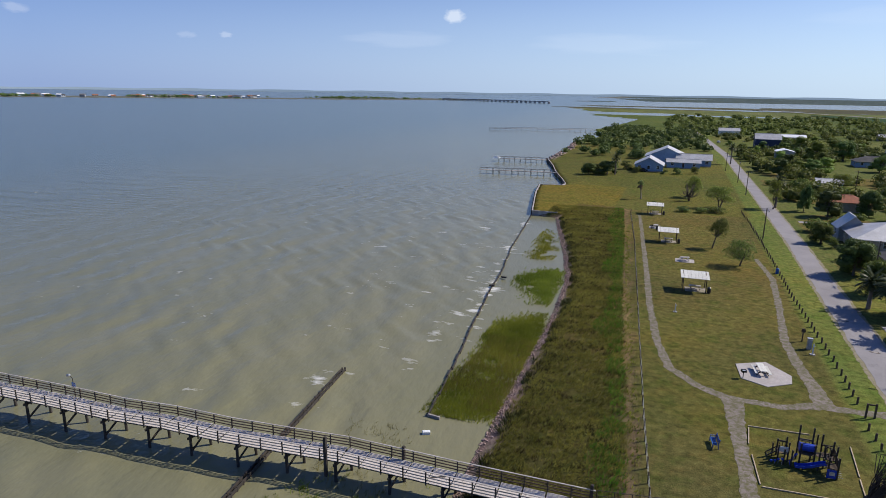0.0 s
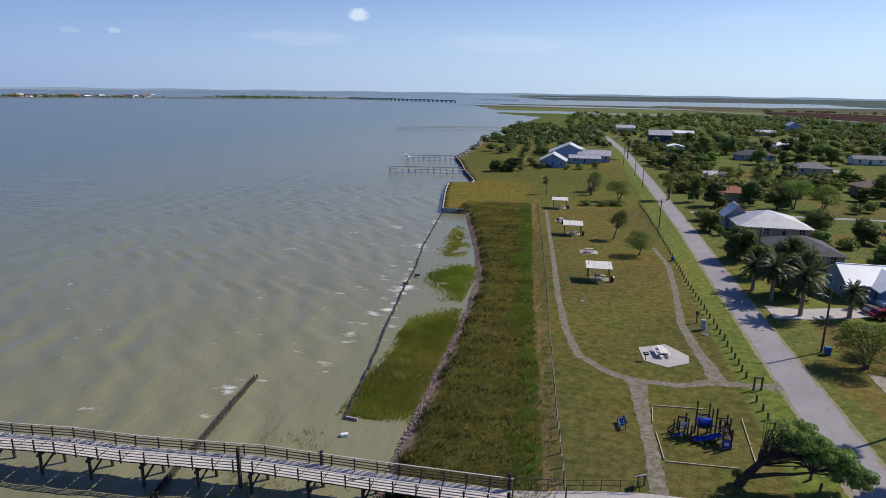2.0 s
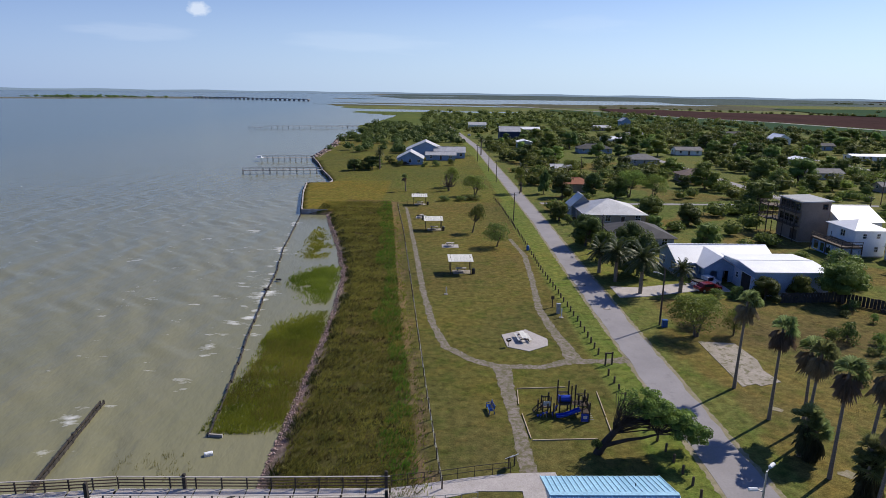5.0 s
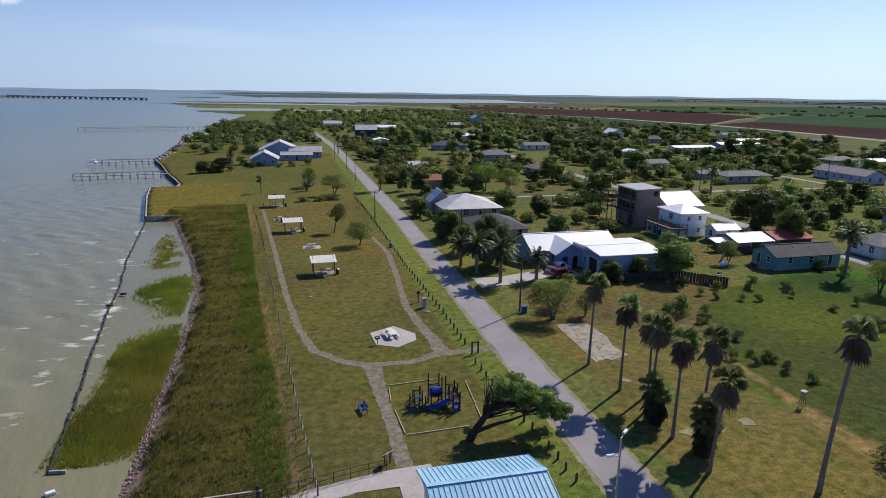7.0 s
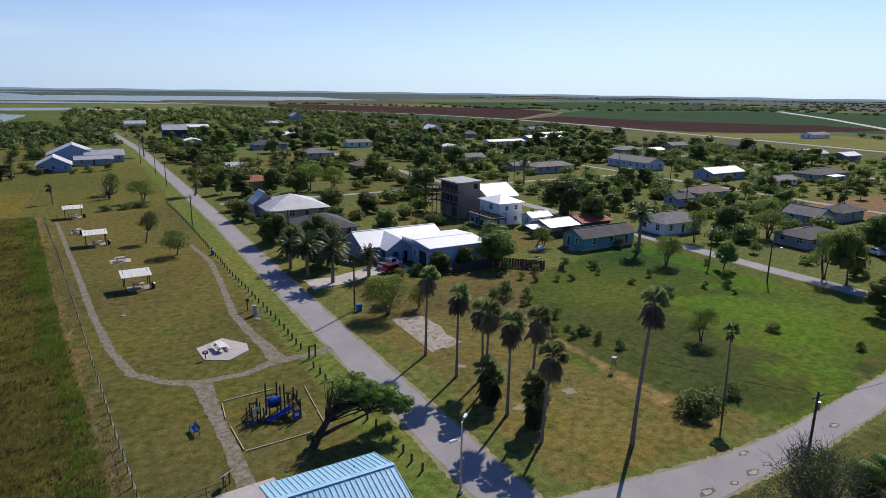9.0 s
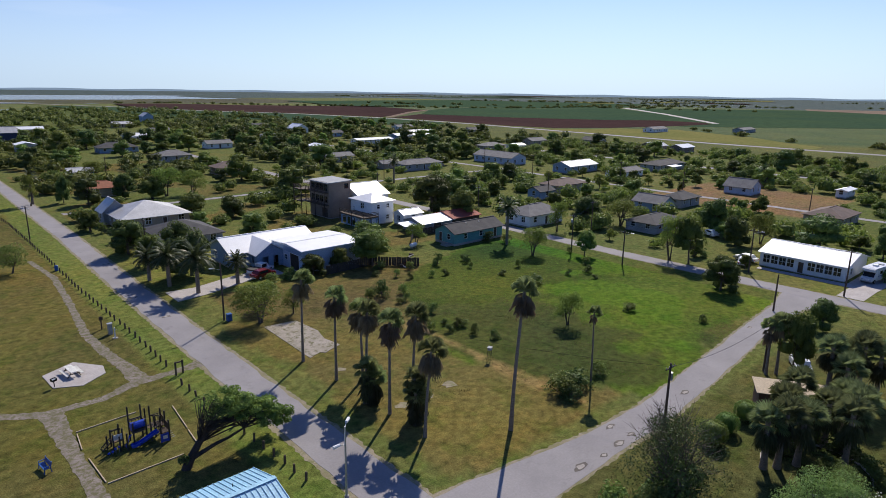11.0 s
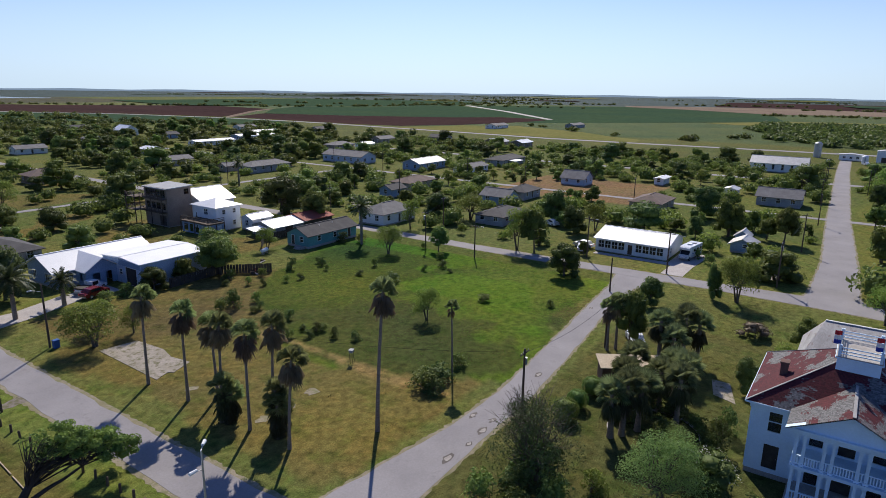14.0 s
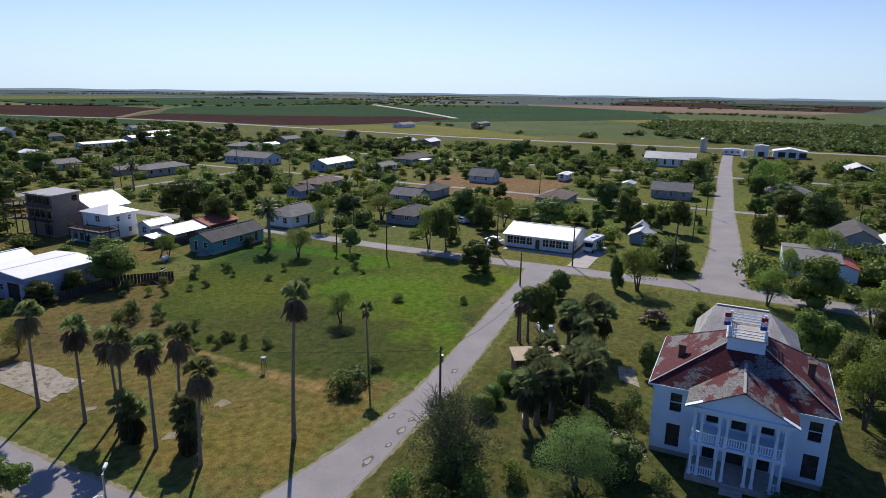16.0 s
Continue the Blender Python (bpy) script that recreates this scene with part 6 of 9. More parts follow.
def shelter(x, y, rz, w=4.2, d=3.4):
    root = thing("picnic_shelter", x, y, 0, rz, "open picnic shelter with a pale sloping sheet roof", "shelter", "picnic shelters")
    part("floor_slab", Shape().box(.3, 0, .0, w - .8, d - .8, .1), OLD_SLAB, root)
    for sx in (-1, 1):
        for sy in (-1, 1):
            h = 2.5 if sy < 0 else 2.75
            part("post", Shape().box(sx * (w / 2 - .25), sy * (d / 2 - .35), h / 2, .14, .14, h), POST_WOOD, root)
        part("beam", Shape().beam((sx * (w / 2 - .25), -d / 2, 2.47), (sx * (w / 2 - .25), d / 2, 2.8), .1, .18), POST_WOOD, root)
    for k in range(8):
        x0 = -w / 2 - .2 + (w + .4) * k / 8
        x1 = x0 + (w + .4) / 8 - .025
        part("roof_panel", Shape().sheet([(x0, -d / 2 - .25, 2.55), (x1, -d / 2 - .25, 2.55), (x1, d / 2 + .25, 2.9), (x0, d / 2 + .25, 2.9)], .05), PANEL_WHITE, root)
    for k in range(5):
        yy = -d / 2 + d * k / 4
        part("purlin", Shape().box(0, yy, 2.52 + .35 * (yy + d / 2 + .25) / (d + .5) - .03, w + .3, .07, .08), POST_WOOD, root)
    return root



for x, y in ((5.5, 111.8), (.6, 148.2), (-3.4, 182.2)):
    shelter(x, y, 2)
    picnic_table(x + .2, y, 4, group="picnic tables under the shelters", mats=(OLD_WOOD, POST_WOOD))
    trash_bin(x + 2.4, y - 1.1)
pad("picnic_slab", [(9.9, 81.0), (13.5, 83.0), (16.0, 79.6), (15.7, 77.3), (12.9, 75.4), (10.2, 76.8)], .07, CONCRETE, "pale six-sided concrete slab under a picnic table", "pavement")
picnic_table(12.6, 79.3, 96, 1.3, label="long concrete picnic table on a pale slab", group="picnic tables in the open", mats=(PANEL_WHITE, DARK_WOOD))
grill(10.4, 77.0, 20)
pad("table_slab_north", [(2.4, 130.2), (6, 130.2), (6, 133), (2.4, 133)], .06, CONCRETE, "small concrete slab under a picnic table", "pavement")
picnic_table(4.2, 131.6, 15, .9, group="picnic tables in the open")
pad("table_slab_far", [(-4, 161.4), (-1, 161.4), (-1, 164), (-4, 164)], .06, CONCRETE, "small concrete slab under a picnic table", "pavement")
picnic_table(-2.5, 162.7, 70, .9, group="picnic tables in the open")
grill(-3.4, 160.6, 40); trash_bin(-2.0, 159.8)


def tap_post(x, y, h, label):
    root = thing("water_tap", x, y, 0, 0, label, "tap", "park taps")
    part("post", Shape().box(0, 0, h / 2, .12, .12, h), WHITE_PAINT, root)
    part("spout", Shape().tube((0, 0, h * .8), (.22, 0, h * .78), .03, .03, 6), STEEL, root)
    part("base", Shape().box(0, 0, .03, .6, .5, .08), CONCRETE, root)


tap_post(2.6, 98.6, 1.3, "white post with a water tap in the lawn")
tap_post(19.6, 88.0, 1.5, "white post with a shower tap by the path")
bx = thing("utility_cabinet", 19.5, 89.9, 0, 0, "grey utility cabinet beside the footpath", "cabinet")
part("body", Shape().box(0, 0, .75, .55, .45, 1.5), STEEL, bx)
part("lid", Shape().box(0, 0, 1.53, .65, .55, .08), STEEL, bx)
part("door", Shape().box(0, -.235, .78, .44, .02, 1.2), GREY_WALL, bx)
ps = thing("notice_post", 19.1, 92.6, 0, 0, "dark timber notice post by the path", "sign post")
part("post", Shape().box(0, 0, .95, .14, .14, 1.9), POST_WOOD, ps)
part("board", Shape().box(0, -.09, 1.6, .5, .04, .5), POST_WOOD, ps)
trash_bin(20.6, 128.6, "blue litter bin beside the footpath", BLUE_STEEL)


def info_board(x, y, rz):
    root = thing("notice_board", x, y, 0, rz, "slanted dark notice board on two posts by the path", "notice board")
    for sx in (-.35, .35):
        part("post", Shape().box(sx, 0, .52, .1, .1, 1.04), POST_WOOD, root)
    part("board", Shape().sheet([(-.5, -.3, .85), (.5, -.3, .85), (.5, .3, 1.3), (-.5, .3, 1.3)], .06), CAR_BLACK, root)
    part("frame", Shape().beam((-.5, .3, 1.32), (.5, .3, 1.32), .06, .06).beam((-.5, -.3, .87), (.5, -.3, .87), .06, .06), STEEL, root)


info_board(7.4, 49.7, 215)


def park_bench(x, y, rz):
    root = thing("park_bench", x, y, 0, rz, "blue painted steel park bench in the grass", "bench")
    for k in range(3):
        part("seat_slat", Shape().box(0, .02 + .15 * k, .45, 1.5, .13, .04), BLUE_STEEL, root)
        part("back_slat", Shape().box(0, -.16 - .03 * k, .58 + .15 * k, 1.5, .03, .13), BLUE_STEEL, root)
    for sx in (-1, 1):
        part("leg", Shape().beam((sx * .68, .38, 0), (sx * .68, .34, .45), .07, .07), BLUE_STEEL, root)
        part("leg", Shape().beam((sx * .68, -.2, 0), (sx * .68, -.12, .45), .07, .07), BLUE_STEEL, root)
        part("back_post", Shape().beam((sx * .68, -.12, .4), (sx * .68, -.26, .98), .06, .06), BLUE_STEEL, root)
        part("armrest", Shape().beam((sx * .72, -.2, .68), (sx * .72, .36, .66), .07, .04).beam((sx * .72, .34, .45), (sx * .72, .34, .66), .05, .05), BLUE_STEEL, root)


park_bench(6.5, 59.8, 98)

# the playground
SAND = [(9.9, 64.9), (17.3, 65.3), (18.9, 64.4), (17.9, 54.7), (10.0, 54.1), (9.6, 58)]
for (a, b) in (((9.9, 64.9), (15.5, 65.3)), ((9.9, 64.5), (9.6, 61.2)), ((9.7, 59.2), (9.9, 54.4)), ((10.0, 54.1), (16.4, 54.4)), ((18.0, 54.6), (18.3, 58.4)), ((18.35, 58.8), (18.8, 64.2))):
    single("border_timber", Shape().beam((*a, .05), (*b, .05), .09, .12), PANEL_TAN, "pale timber edging round the playground", "edging", "playground edging")


def playground(x, y):
    root = thing("play_structure", x, y, 0, 0, "timber and blue plastic climbing structure with a slide", "playground")
    root.matrix_basis = Matrix.Translation((x, y, 0)) @ Matrix.Diagonal((.82, .82, .86, 1))
    H = {(-2.9, .9): 2.0, (-2.9, -.2): 1.9, (-2.0, .9): 2.4, (-1.9, -.2): 2.3, (-.9, .8): 4.1, (-.8, -.5): 2.6, (.5, .8): 4.0, (.6, -.5): 2.7,
         (1.5, 1.1): 3.3, (1.6, -.3): 2.6, (2.5, .4): 3.0, (2.6, -.8): 3.1, (1.7, -2.0): 2.4, (2.6, -2.1): 2.5, (-1.7, -1.2): 2.0}
    for (px, py), h in H.items():
        part("post", Shape().box(px, py, h / 2, .15, .15, h), DARK_WOOD, root)
    for cx, cy, sx, sy, z in ((-2.4, .35, 1.1, 1.2, .9), (-.15, .15, 1.5, 1.4, 1.4), (2.05, .1, 1.1, 1.5, 1.3), (2.1, -1.4, 1.0, 1.3, 1.1)):
        part("platform", Shape().box(cx, cy, z, sx, sy, .09), POST_WOOD, root)
        for k in range(5):
            part("baluster", Shape().box(cx - sx / 2 + sx * k / 4, cy + sy / 2, z + .45, .05, .05, .9), DARK_WOOD, root)
        part("hand_rail", Shape().box(cx, cy + sy / 2, z + .92, sx, .07, .08), DARK_WOOD, root)
        if sy > 1.25:
            for k in range(6):
                part("baluster", Shape().box(cx + sx / 2, cy - sy / 2 + sy * (k + .5) / 6, z + .45, .05, .05, .9), POST_WOOD, root)
            part("hand_rail", Shape().box(cx + sx / 2, cy, z + .92, .07, sy, .08), POST_WOOD, root)
    tunnel = Shape()
    for j in range(12):
        a0, a1 = 2 * math.pi * j / 12, 2 * math.pi * (j + 1) / 12
        for r, fl in ((.42, 1), (.38, -1)):
            q = [(-.85, .15 + r * math.cos(a0), 1.95 + r * math.sin(a0)), (.75, .15 + r * math.cos(a0), 1.95 + r * math.sin(a0)), (.75, .15 + r * math.cos(a1), 1.95 + r * math.sin(a1)), (-.85, .15 + r * math.cos(a1), 1.95 + r * math.sin(a1))]
            tunnel.poly(q[::fl])
    part("tunnel", tunnel, BLUE_PLASTIC, root, "blue plastic crawl tunnel")
    part("tunnel_ring", Shape().tube((-.9, .15, 1.95), (-.84, .15, 1.95), .5, .5, 12), BLUE_PLASTIC, root)
    slide = Shape()
    path = [(1.55, -1.45, 1.15), (1.2, -1.45, 1.1), (.4, -1.4, .72), (-.5, -1.35, .36), (-1.0, -1.33, .28), (-1.35, -1.32, .3)]
    prof = [(-.32, .26), (-.26, .26), (-.24, .03), (.24, .03), (.26, .26), (.32, .26), (.3, -.03), (-.3, -.03)]
    for px, py, pz in path:
        slide.v += [(px, py + u, pz + v) for u, v in prof]
    for i in range(len(path) - 1):
        slide.f += [(8 * i + j, 8 * i + (j + 1) % 8, 8 * i + 8 + (j + 1) % 8, 8 * i + 8 + j) for j in range(8)]
    part("slide", slide, BLUE_PLASTIC, root, "blue plastic slide")
    part("panel", Shape().box(2.1, -2.1, .55, 1.0, .06, 1.0), BLUE_PLASTIC, root, "blue plastic play panel")
    part("panel_window", Shape().box(2.1, -2.14, .6, .5, .03, .4), PANEL_WHITE, root)
    for k in range(6):
        part("rung", Shape().beam((-3.9 + .17 * k, .3, .08 + .14 * k), (-3.9 + .17 * k, 1.1, .08 + .14 * k), .07, .07), DARK_WOOD, root)
    for yy in (.25, 1.1):
        part("climber_side", Shape().beam((-3.95, yy, .05), (-2.9, yy, .95), .08, .1), DARK_WOOD, root)
    for k in range(7):
        part("net_bar", Shape().tube((-1.75, -1.25 + .18 * k, .1), (-1.3 + .05 * k, -.5, 1.35), .03, .03, 5), BLUE_PLASTIC, root)
    for k in range(4):
        part("bridge_board", Shape().box(.95 + .2 * k, .15, 1.33, .17, 1.0, .05), POST_WOOD, root)
    for px, py, h in ((-3.4, .5, 1.6), (-2.4, -.9, 1.8), (1.1, 1.5, 3.0), (2.0, -.9, 2.7), (1.0, -.9, 2.2)):
        part("post", Shape().box(px, py, h / 2, .14, .14, h), DARK_WOOD, root)
    for k in range(4):
        part("stepping_pod", Shape().lathe(-3.6 + .35 * k, -.9 - .12 * (k % 2), [(.13, .1 + .16 * k), (.16, .2 + .16 * k), (.14, .26 + .16 * k)], 8), BLUE_PLASTIC, root, "round blue plastic stepping pod")
        part("pod_stem", Shape().tube((-3.6 + .35 * k, -.9 - .12 * (k % 2), 0), (-3.6 + .35 * k, -.9 - .12 * (k % 2), .15 + .16 * k), .04, .04, 5), STEEL, root)
    for k in range(5):
        part("ladder_rung", Shape().beam((2.68, -1.9 + .1 * k, .2 + .2 * k), (3.25 - .1 * k, -1.9 + .1 * k, .2 + .2 * k), .05, .05), STEEL, root)
    part("wheel_panel", Shape().box(-2.4, -.28, 1.45, .9, .05, .6), PANEL_WHITE, root, "pale plastic panel with play wheels")
    part("cross_bar", Shape().beam((-.9, .8, 2.5), (.5, .8, 2.5), .09, .12).beam((1.5, 1.1, 2.1), (2.5, .4, 2.1), .08, .1).beam((2.6, -.8, 2.0), (2.6, -2.1, 1.95), .08, .1).beam((-2.9, .9, 1.75), (-2.0, .9, 1.75), .08, .1), DARK_WOOD, root)


playground(14.2, 59.4)


# the blue-roofed pavilion at the foot of the pier
def gable_panel(axis, at, lo, hi, mid, z0, z1, t):
    """An upright triangle of thickness t, across the x or the y axis."""
    tri = [(lo, z0), (hi, z0), (mid, z1)]
    sh = Shape()
    pt = (lambda s, p, z: (at + s, p, z)) if axis == "x" else (lambda s, p, z: (p, at + s, z))
    sh.poly([pt(-t / 2, p, z) for p, z in tri][::-1]); sh.poly([pt(t / 2, p, z) for p, z in tri])
    for i in range(3):
        (p0, a0), (p1, a1) = tri[i], tri[(i + 1) % 3]
        sh.poly([pt(-t / 2, p0, a0), pt(-t / 2, p1, a1), pt(t / 2, p1, a1), pt(t / 2, p0, a0)])
    return sh


def pavilion():
    root = thing("pavilion", 13.6, 40.0, 0, 0, "open pavilion with a pale blue ribbed metal roof", "pavilion")
    for sx in (-4.1, 0, 4.1):
        for sy in (-3.2, 3.2):
            part("post", Shape().box(sx, sy, 1.45, .2, .2, 2.9), WHITE_PAINT, root)
    for sy in (-3.2, 3.2):
        part("beam", Shape().box(0, sy, 2.92, 9.0, .2, .28), WHITE_PAINT, root)
    n = 23
    x0, w = -4.75, 9.5 / n
    for sg in (-1, 1):
        for k in range(n):
            a, b = x0 + w * k, x0 + w * (k + 1) - .012
            part("roof_panel", Shape().sheet([(a, 0, 4.2), (b, 0, 4.2), (b, sg * 3.85, 3.1), (a, sg * 3.85, 3.1)][::sg], .03), BLUE_METAL, root)
            part("seam", Shape().beam((a, 0, 4.225), (a, sg * 3.87, 3.125), .035, .06), BLUE_METAL, root)
        part("gable_end", gable_panel("x", sg * 4.6, -3.3, 3.3, 0, 3.0, 4.05, .06), WHITE_PAINT, root)
        part("barge_board", Shape().beam((sg * 4.76, 0, 4.15), (sg * 4.76, 3.87, 3.05), .06, .2).beam((sg * 4.76, 0, 4.15), (sg * 4.76, -3.87, 3.05), .06, .2), BLUE_METAL, root)
    part("ridge_cap", Shape().beam((-4.8, 0, 4.24), (4.8, 0, 4.24), .4, .05), BLUE_METAL, root)
    part("bracket", Shape().beam((2.0, 1.35, 3.95), (2.0, 1.35, 4.2), .06, .06), CAR_BLACK, root)


pavilion()


def street_lamp(x, y, h, rz, label="tall grey steel lamp post with two heads"):
    root = thing("street_lamp", x, y, 0, rz, label, "street lamp", "street lamps")
    part("pole", Shape().tube((0, 0, 0), (0, 0, h), .11, .07, 8), STEEL, root)
    part("base", Shape().tube((0, 0, 0), (0, 0, .3), .2, .18, 8), CONCRETE, root)
    for sg, z in ((-1, h - 1.6), (1, h)):
        arm = Shape().tube((0, 0, z - .1), (sg * .5, .2, z + .1), .04, .035, 6)
        part("arm", arm, STEEL, root)
        part("lamp_head", Shape().tube((sg * .45, .18, z + .12), (sg * 1.05, .4, z + .1), .12, .15, 8), WHITE_PAINT, root)
    return root


street_lamp(24.2, 39.3, 6.6, 20)


def utility_pole(x, y, h, rz=0, arm=True, box=False, lamp=False, label="weathered timber utility pole with a cross arm"):
    root = thing("utility_pole", x, y, 0, rz, label, "utility pole", "utility poles")
    part("pole", Shape().tube((0, 0, -.3), (0, 0, h), .15, .1, 8), POST_WOOD, root)
    if arm:
        part("cross_arm", Shape().box(0, 0, h - .5, 1.8, .1, .12), POST_WOOD, root)
        for sx in (-.8, -.3, .3, .8):
            part("insulator", Shape().tube((sx, 0, h - .44), (sx, 0, h - .26), .045, .03, 6), STEEL, root)
    if box:
        part("transformer", Shape().tube((.28, 0, h - 1.9), (.28, 0, h - 1.1), .2, .2, 10), STEEL, root)
    if lamp:
        part("lamp_arm", Shape().tube((0, 0, h - 1.0), (-1.3, -.3, h - .5), .035, .03, 6), STEEL, root)
        part("lamp_head", Shape().box(-1.5, -.33, h - .5, .55, .22, .14), STEEL, root)
    return root


POLES = [(33.4, 85.2, 8.6, 0), (21.5, 159.5, 7.4, 0), (55.6, 28.4, 6.6, 0), (119, 46.6, 8.6, 0), (120, 11.8, 8.6, 0), (36, 128, 8, 0), (100, 34.8, 6, 0), (117, 30, 8.2, 0), (76.2, 26.8, 6.8, 0), (106, 78, 8, 0), (118.5, 82, 9, 0), (105, 65, 7, 0)]
FAR_POLES = [(24, 230, 8, 0), (24, 262, 8, 0), (22, 300, 8, 0), (108, 150, 9, 0), (118, 118, 8, 0), (152, 11, 8.5, 0), (187, 10.5, 8.5, 0), (222, 12.6, 8.5, 0), (258, 14, 8.5, 0), (288, 15, 9, 0), (256, 1, 9, 0), (262, 0, 9, 0), (195, 100, 8, 0), (205, 130, 8, 0),
             (190, 60, 8, 0), (196, 165, 8, 0), (204, 200, 8, 0), (150, 120, 9, 0), (175, -24, 8.5, 0), (140, 190, 8, 0), (60, 250, 8, 0)]
for i, (x, y, h, rz) in enumerate(POLES + FAR_POLES):
    utility_pole(x, y, h, rz + 90 * (i % 2), arm=i not in (0, 1, 6), box=i in (2, 4, 9), lamp=i in (0, 1, 3, 11))
bs = thing("litter_bin", 33.9, 84.6, 0, 0, "blue litter box strapped to a utility pole", "bin", "litter bins")
part("drum", Shape().box(0, 0, .5, .7, .6, 1.0), BLUE_STEEL, bs)
part("lid", Shape().box(0, 0, 1.03, .76, .66, .08), BLUE_STEEL, bs)


def cable(p, q, sag, r=.016):
    n, k = 10, 3
    a, b = Vector(p), Vector(q)
    side = (b - a).cross(Vector((0, 0, 1))).normalized()
    sh = Shape()
    for i in range(n + 1):
        c = a.lerp(b, i / n) - Vector((0, 0, 4 * sag * (i / n) * (1 - i / n)))
        sh.v += [tuple(c + side * r), tuple(c - side * r), tuple(c + Vector((0, 0, 1.6 * r)))]
    for i in range(n):
        sh.f += [(3 * i + j, 3 * i + (j + 1) % 3, 3 * i + 3 + (j + 1) % 3, 3 * i + 3 + j) for j in range(3)]
    return single("power_cable", sh, CAR_BLACK, "thin black overhead power cable", "cable", "power cables")


cable((105, 78, 7.5), (119, 46.6, 8.1), 1.0)
cable((119, 46.6, 8.1), (117, 30, 7.7), .5)
cable((117, 30, 7.7), (120, 11.8, 8.1), .5)
cable((120, 11.8, 8.1), (152, 11, 8.1), 1.0)
cable((106, 78, 7.6), (118.5, 82, 8.4), .5)
cable((55.6, 28.4, 6.2), (76.2, 26.8, 6.3), .8)
cable((55.6, 28.4, 6.2), (33.4, 85.2, 8.2), 2.2, .01)


# far piers and the causeway bridge across the bay
def small_pier(x0, y0, x1, y1, step, label):
    root = thing("jetty", 0, 0, 0, 0, label, "jetty", "jetties")
    a, b = Vector((x0, y0, -.1)), Vector((x1, y1, -.1))
    part("deck", Shape().beam(a, b, 1.6, .2), OLD_WOOD, root)
    n = int((b - a).length / step)
    side = Vector((0, .75, 0))
    for k in range(n + 1):
        p = a.lerp(b, k / n)
        for sg in (-1, 1):
            part("piling", Shape().tube(p + side * sg - Vector((0, 0, 2.4)), p + side * sg + Vector((0, 0, .9)), .09, .08, 5), DARK_WOOD, root)
    for sg in (-1, 1):
        part("rail", Shape().beam(a + side * sg + Vector((0, 0, .95)), b + side * sg + Vector((0, 0, .95)), .08, .12), OLD_WOOD, root)


small_pier(-77, 257, -45, 261.5, 2.6, "grey timber jetty reaching into the bay")
small_pier(-82, 305, -58, 308, 2.6, "pale timber jetty with a platform at its end")
small_pier(-156, 546, -66, 572, 4.5, "long narrow timber jetty far along the shore")
single("jetty_platform", Shape().box(-83, 305, -.02, 3.5, 3.2, .25).box(-83, 305, .5, 2.2, 1.2, .8), WHITE_PAINT, "small white platform at a jetty's end", "platform")

br = thing("causeway_bridge", 0, 0, 0, 0, "long low concrete bridge across the bay far away", "bridge")
part("deck", Shape().beam((-725, 1975, 3.0), (-338, 1769, 3.0), 9, 1.2), CONCRETE, br)
for k in range(27):
    p = Vector((-725, 1975, 0)).lerp(Vector((-338, 1769, 0)), k / 26)
    part("pier", Shape().box(p.x, p.y, .1, 2.2, 7, 5.2, 62), CONCRETE, br)
part("parapet", Shape().beam((-725, 1971, 4.0), (-338, 1765, 4.0), .4, .9), CONCRETE, br)

# ---------- houses ----------
def panel(sh, a, b, z0, z1, holes, t, shift=0.0):
    """One connected upright slab from a to b, with rectangular holes (from, to, low, high) right through it."""
    a, b = Vector((*a[:2], 0)), Vector((*b[:2], 0))
    d = (b - a).normalized()
    out = Vector((d.y, -d.x, 0))
    L = (b - a).length
    xs = sorted({0.0, round(L, 5), *[round(o[0], 5) for o in holes], *[round(o[1], 5) for o in holes]})
    zs = sorted({round(z0, 5), round(z1, 5), *[round(o[2], 5) for o in holes], *[round(o[3], 5) for o in holes]})
    nx, nz = len(xs) - 1, len(zs) - 1
    solid = lambda i, j: 0 <= i < nx and 0 <= j < nz and not any(o[0] - 1e-4 <= xs[i] and xs[i + 1] <= o[1] + 1e-4 and o[2] - 1e-4 <= zs[j] and zs[j + 1] <= o[3] + 1e-4 for o in holes)
    index = {}

    def at(i, j, s):
        if (i, j, s) not in index:
            index[i, j, s] = len(sh.v)
            p = a + d * xs[i] + out * (shift + s * t / 2)
            sh.v.append((p.x, p.y, zs[j]))
        return index[i, j, s]
    for i in range(nx):
        for j in range(nz):
            if not solid(i, j):
                continue
            sh.f.append((at(i, j, 1), at(i + 1, j, 1), at(i + 1, j + 1, 1), at(i, j + 1, 1)))
            sh.f.append((at(i, j, -1), at(i, j + 1, -1), at(i + 1, j + 1, -1), at(i + 1, j, -1)))
            for di, dj, p, q in ((-1, 0, (i, j + 1), (i, j)), (1, 0, (i + 1, j), (i + 1, j + 1)), (0, -1, (i, j), (i + 1, j)), (0, 1, (i + 1, j + 1), (i, j + 1))):
                if not solid(i + di, j + dj):
                    sh.f.append((at(*p, 1), at(*p, -1), at(*q, -1), at(*q, 1)))
    return sh


def wall_run(sh, a, b, z0, z1, openings, t=.16):
    """A wall from a to b, with openings (from, to, low, high) cut right through it."""
    panel(sh, a, b, z0, z1, openings, t)


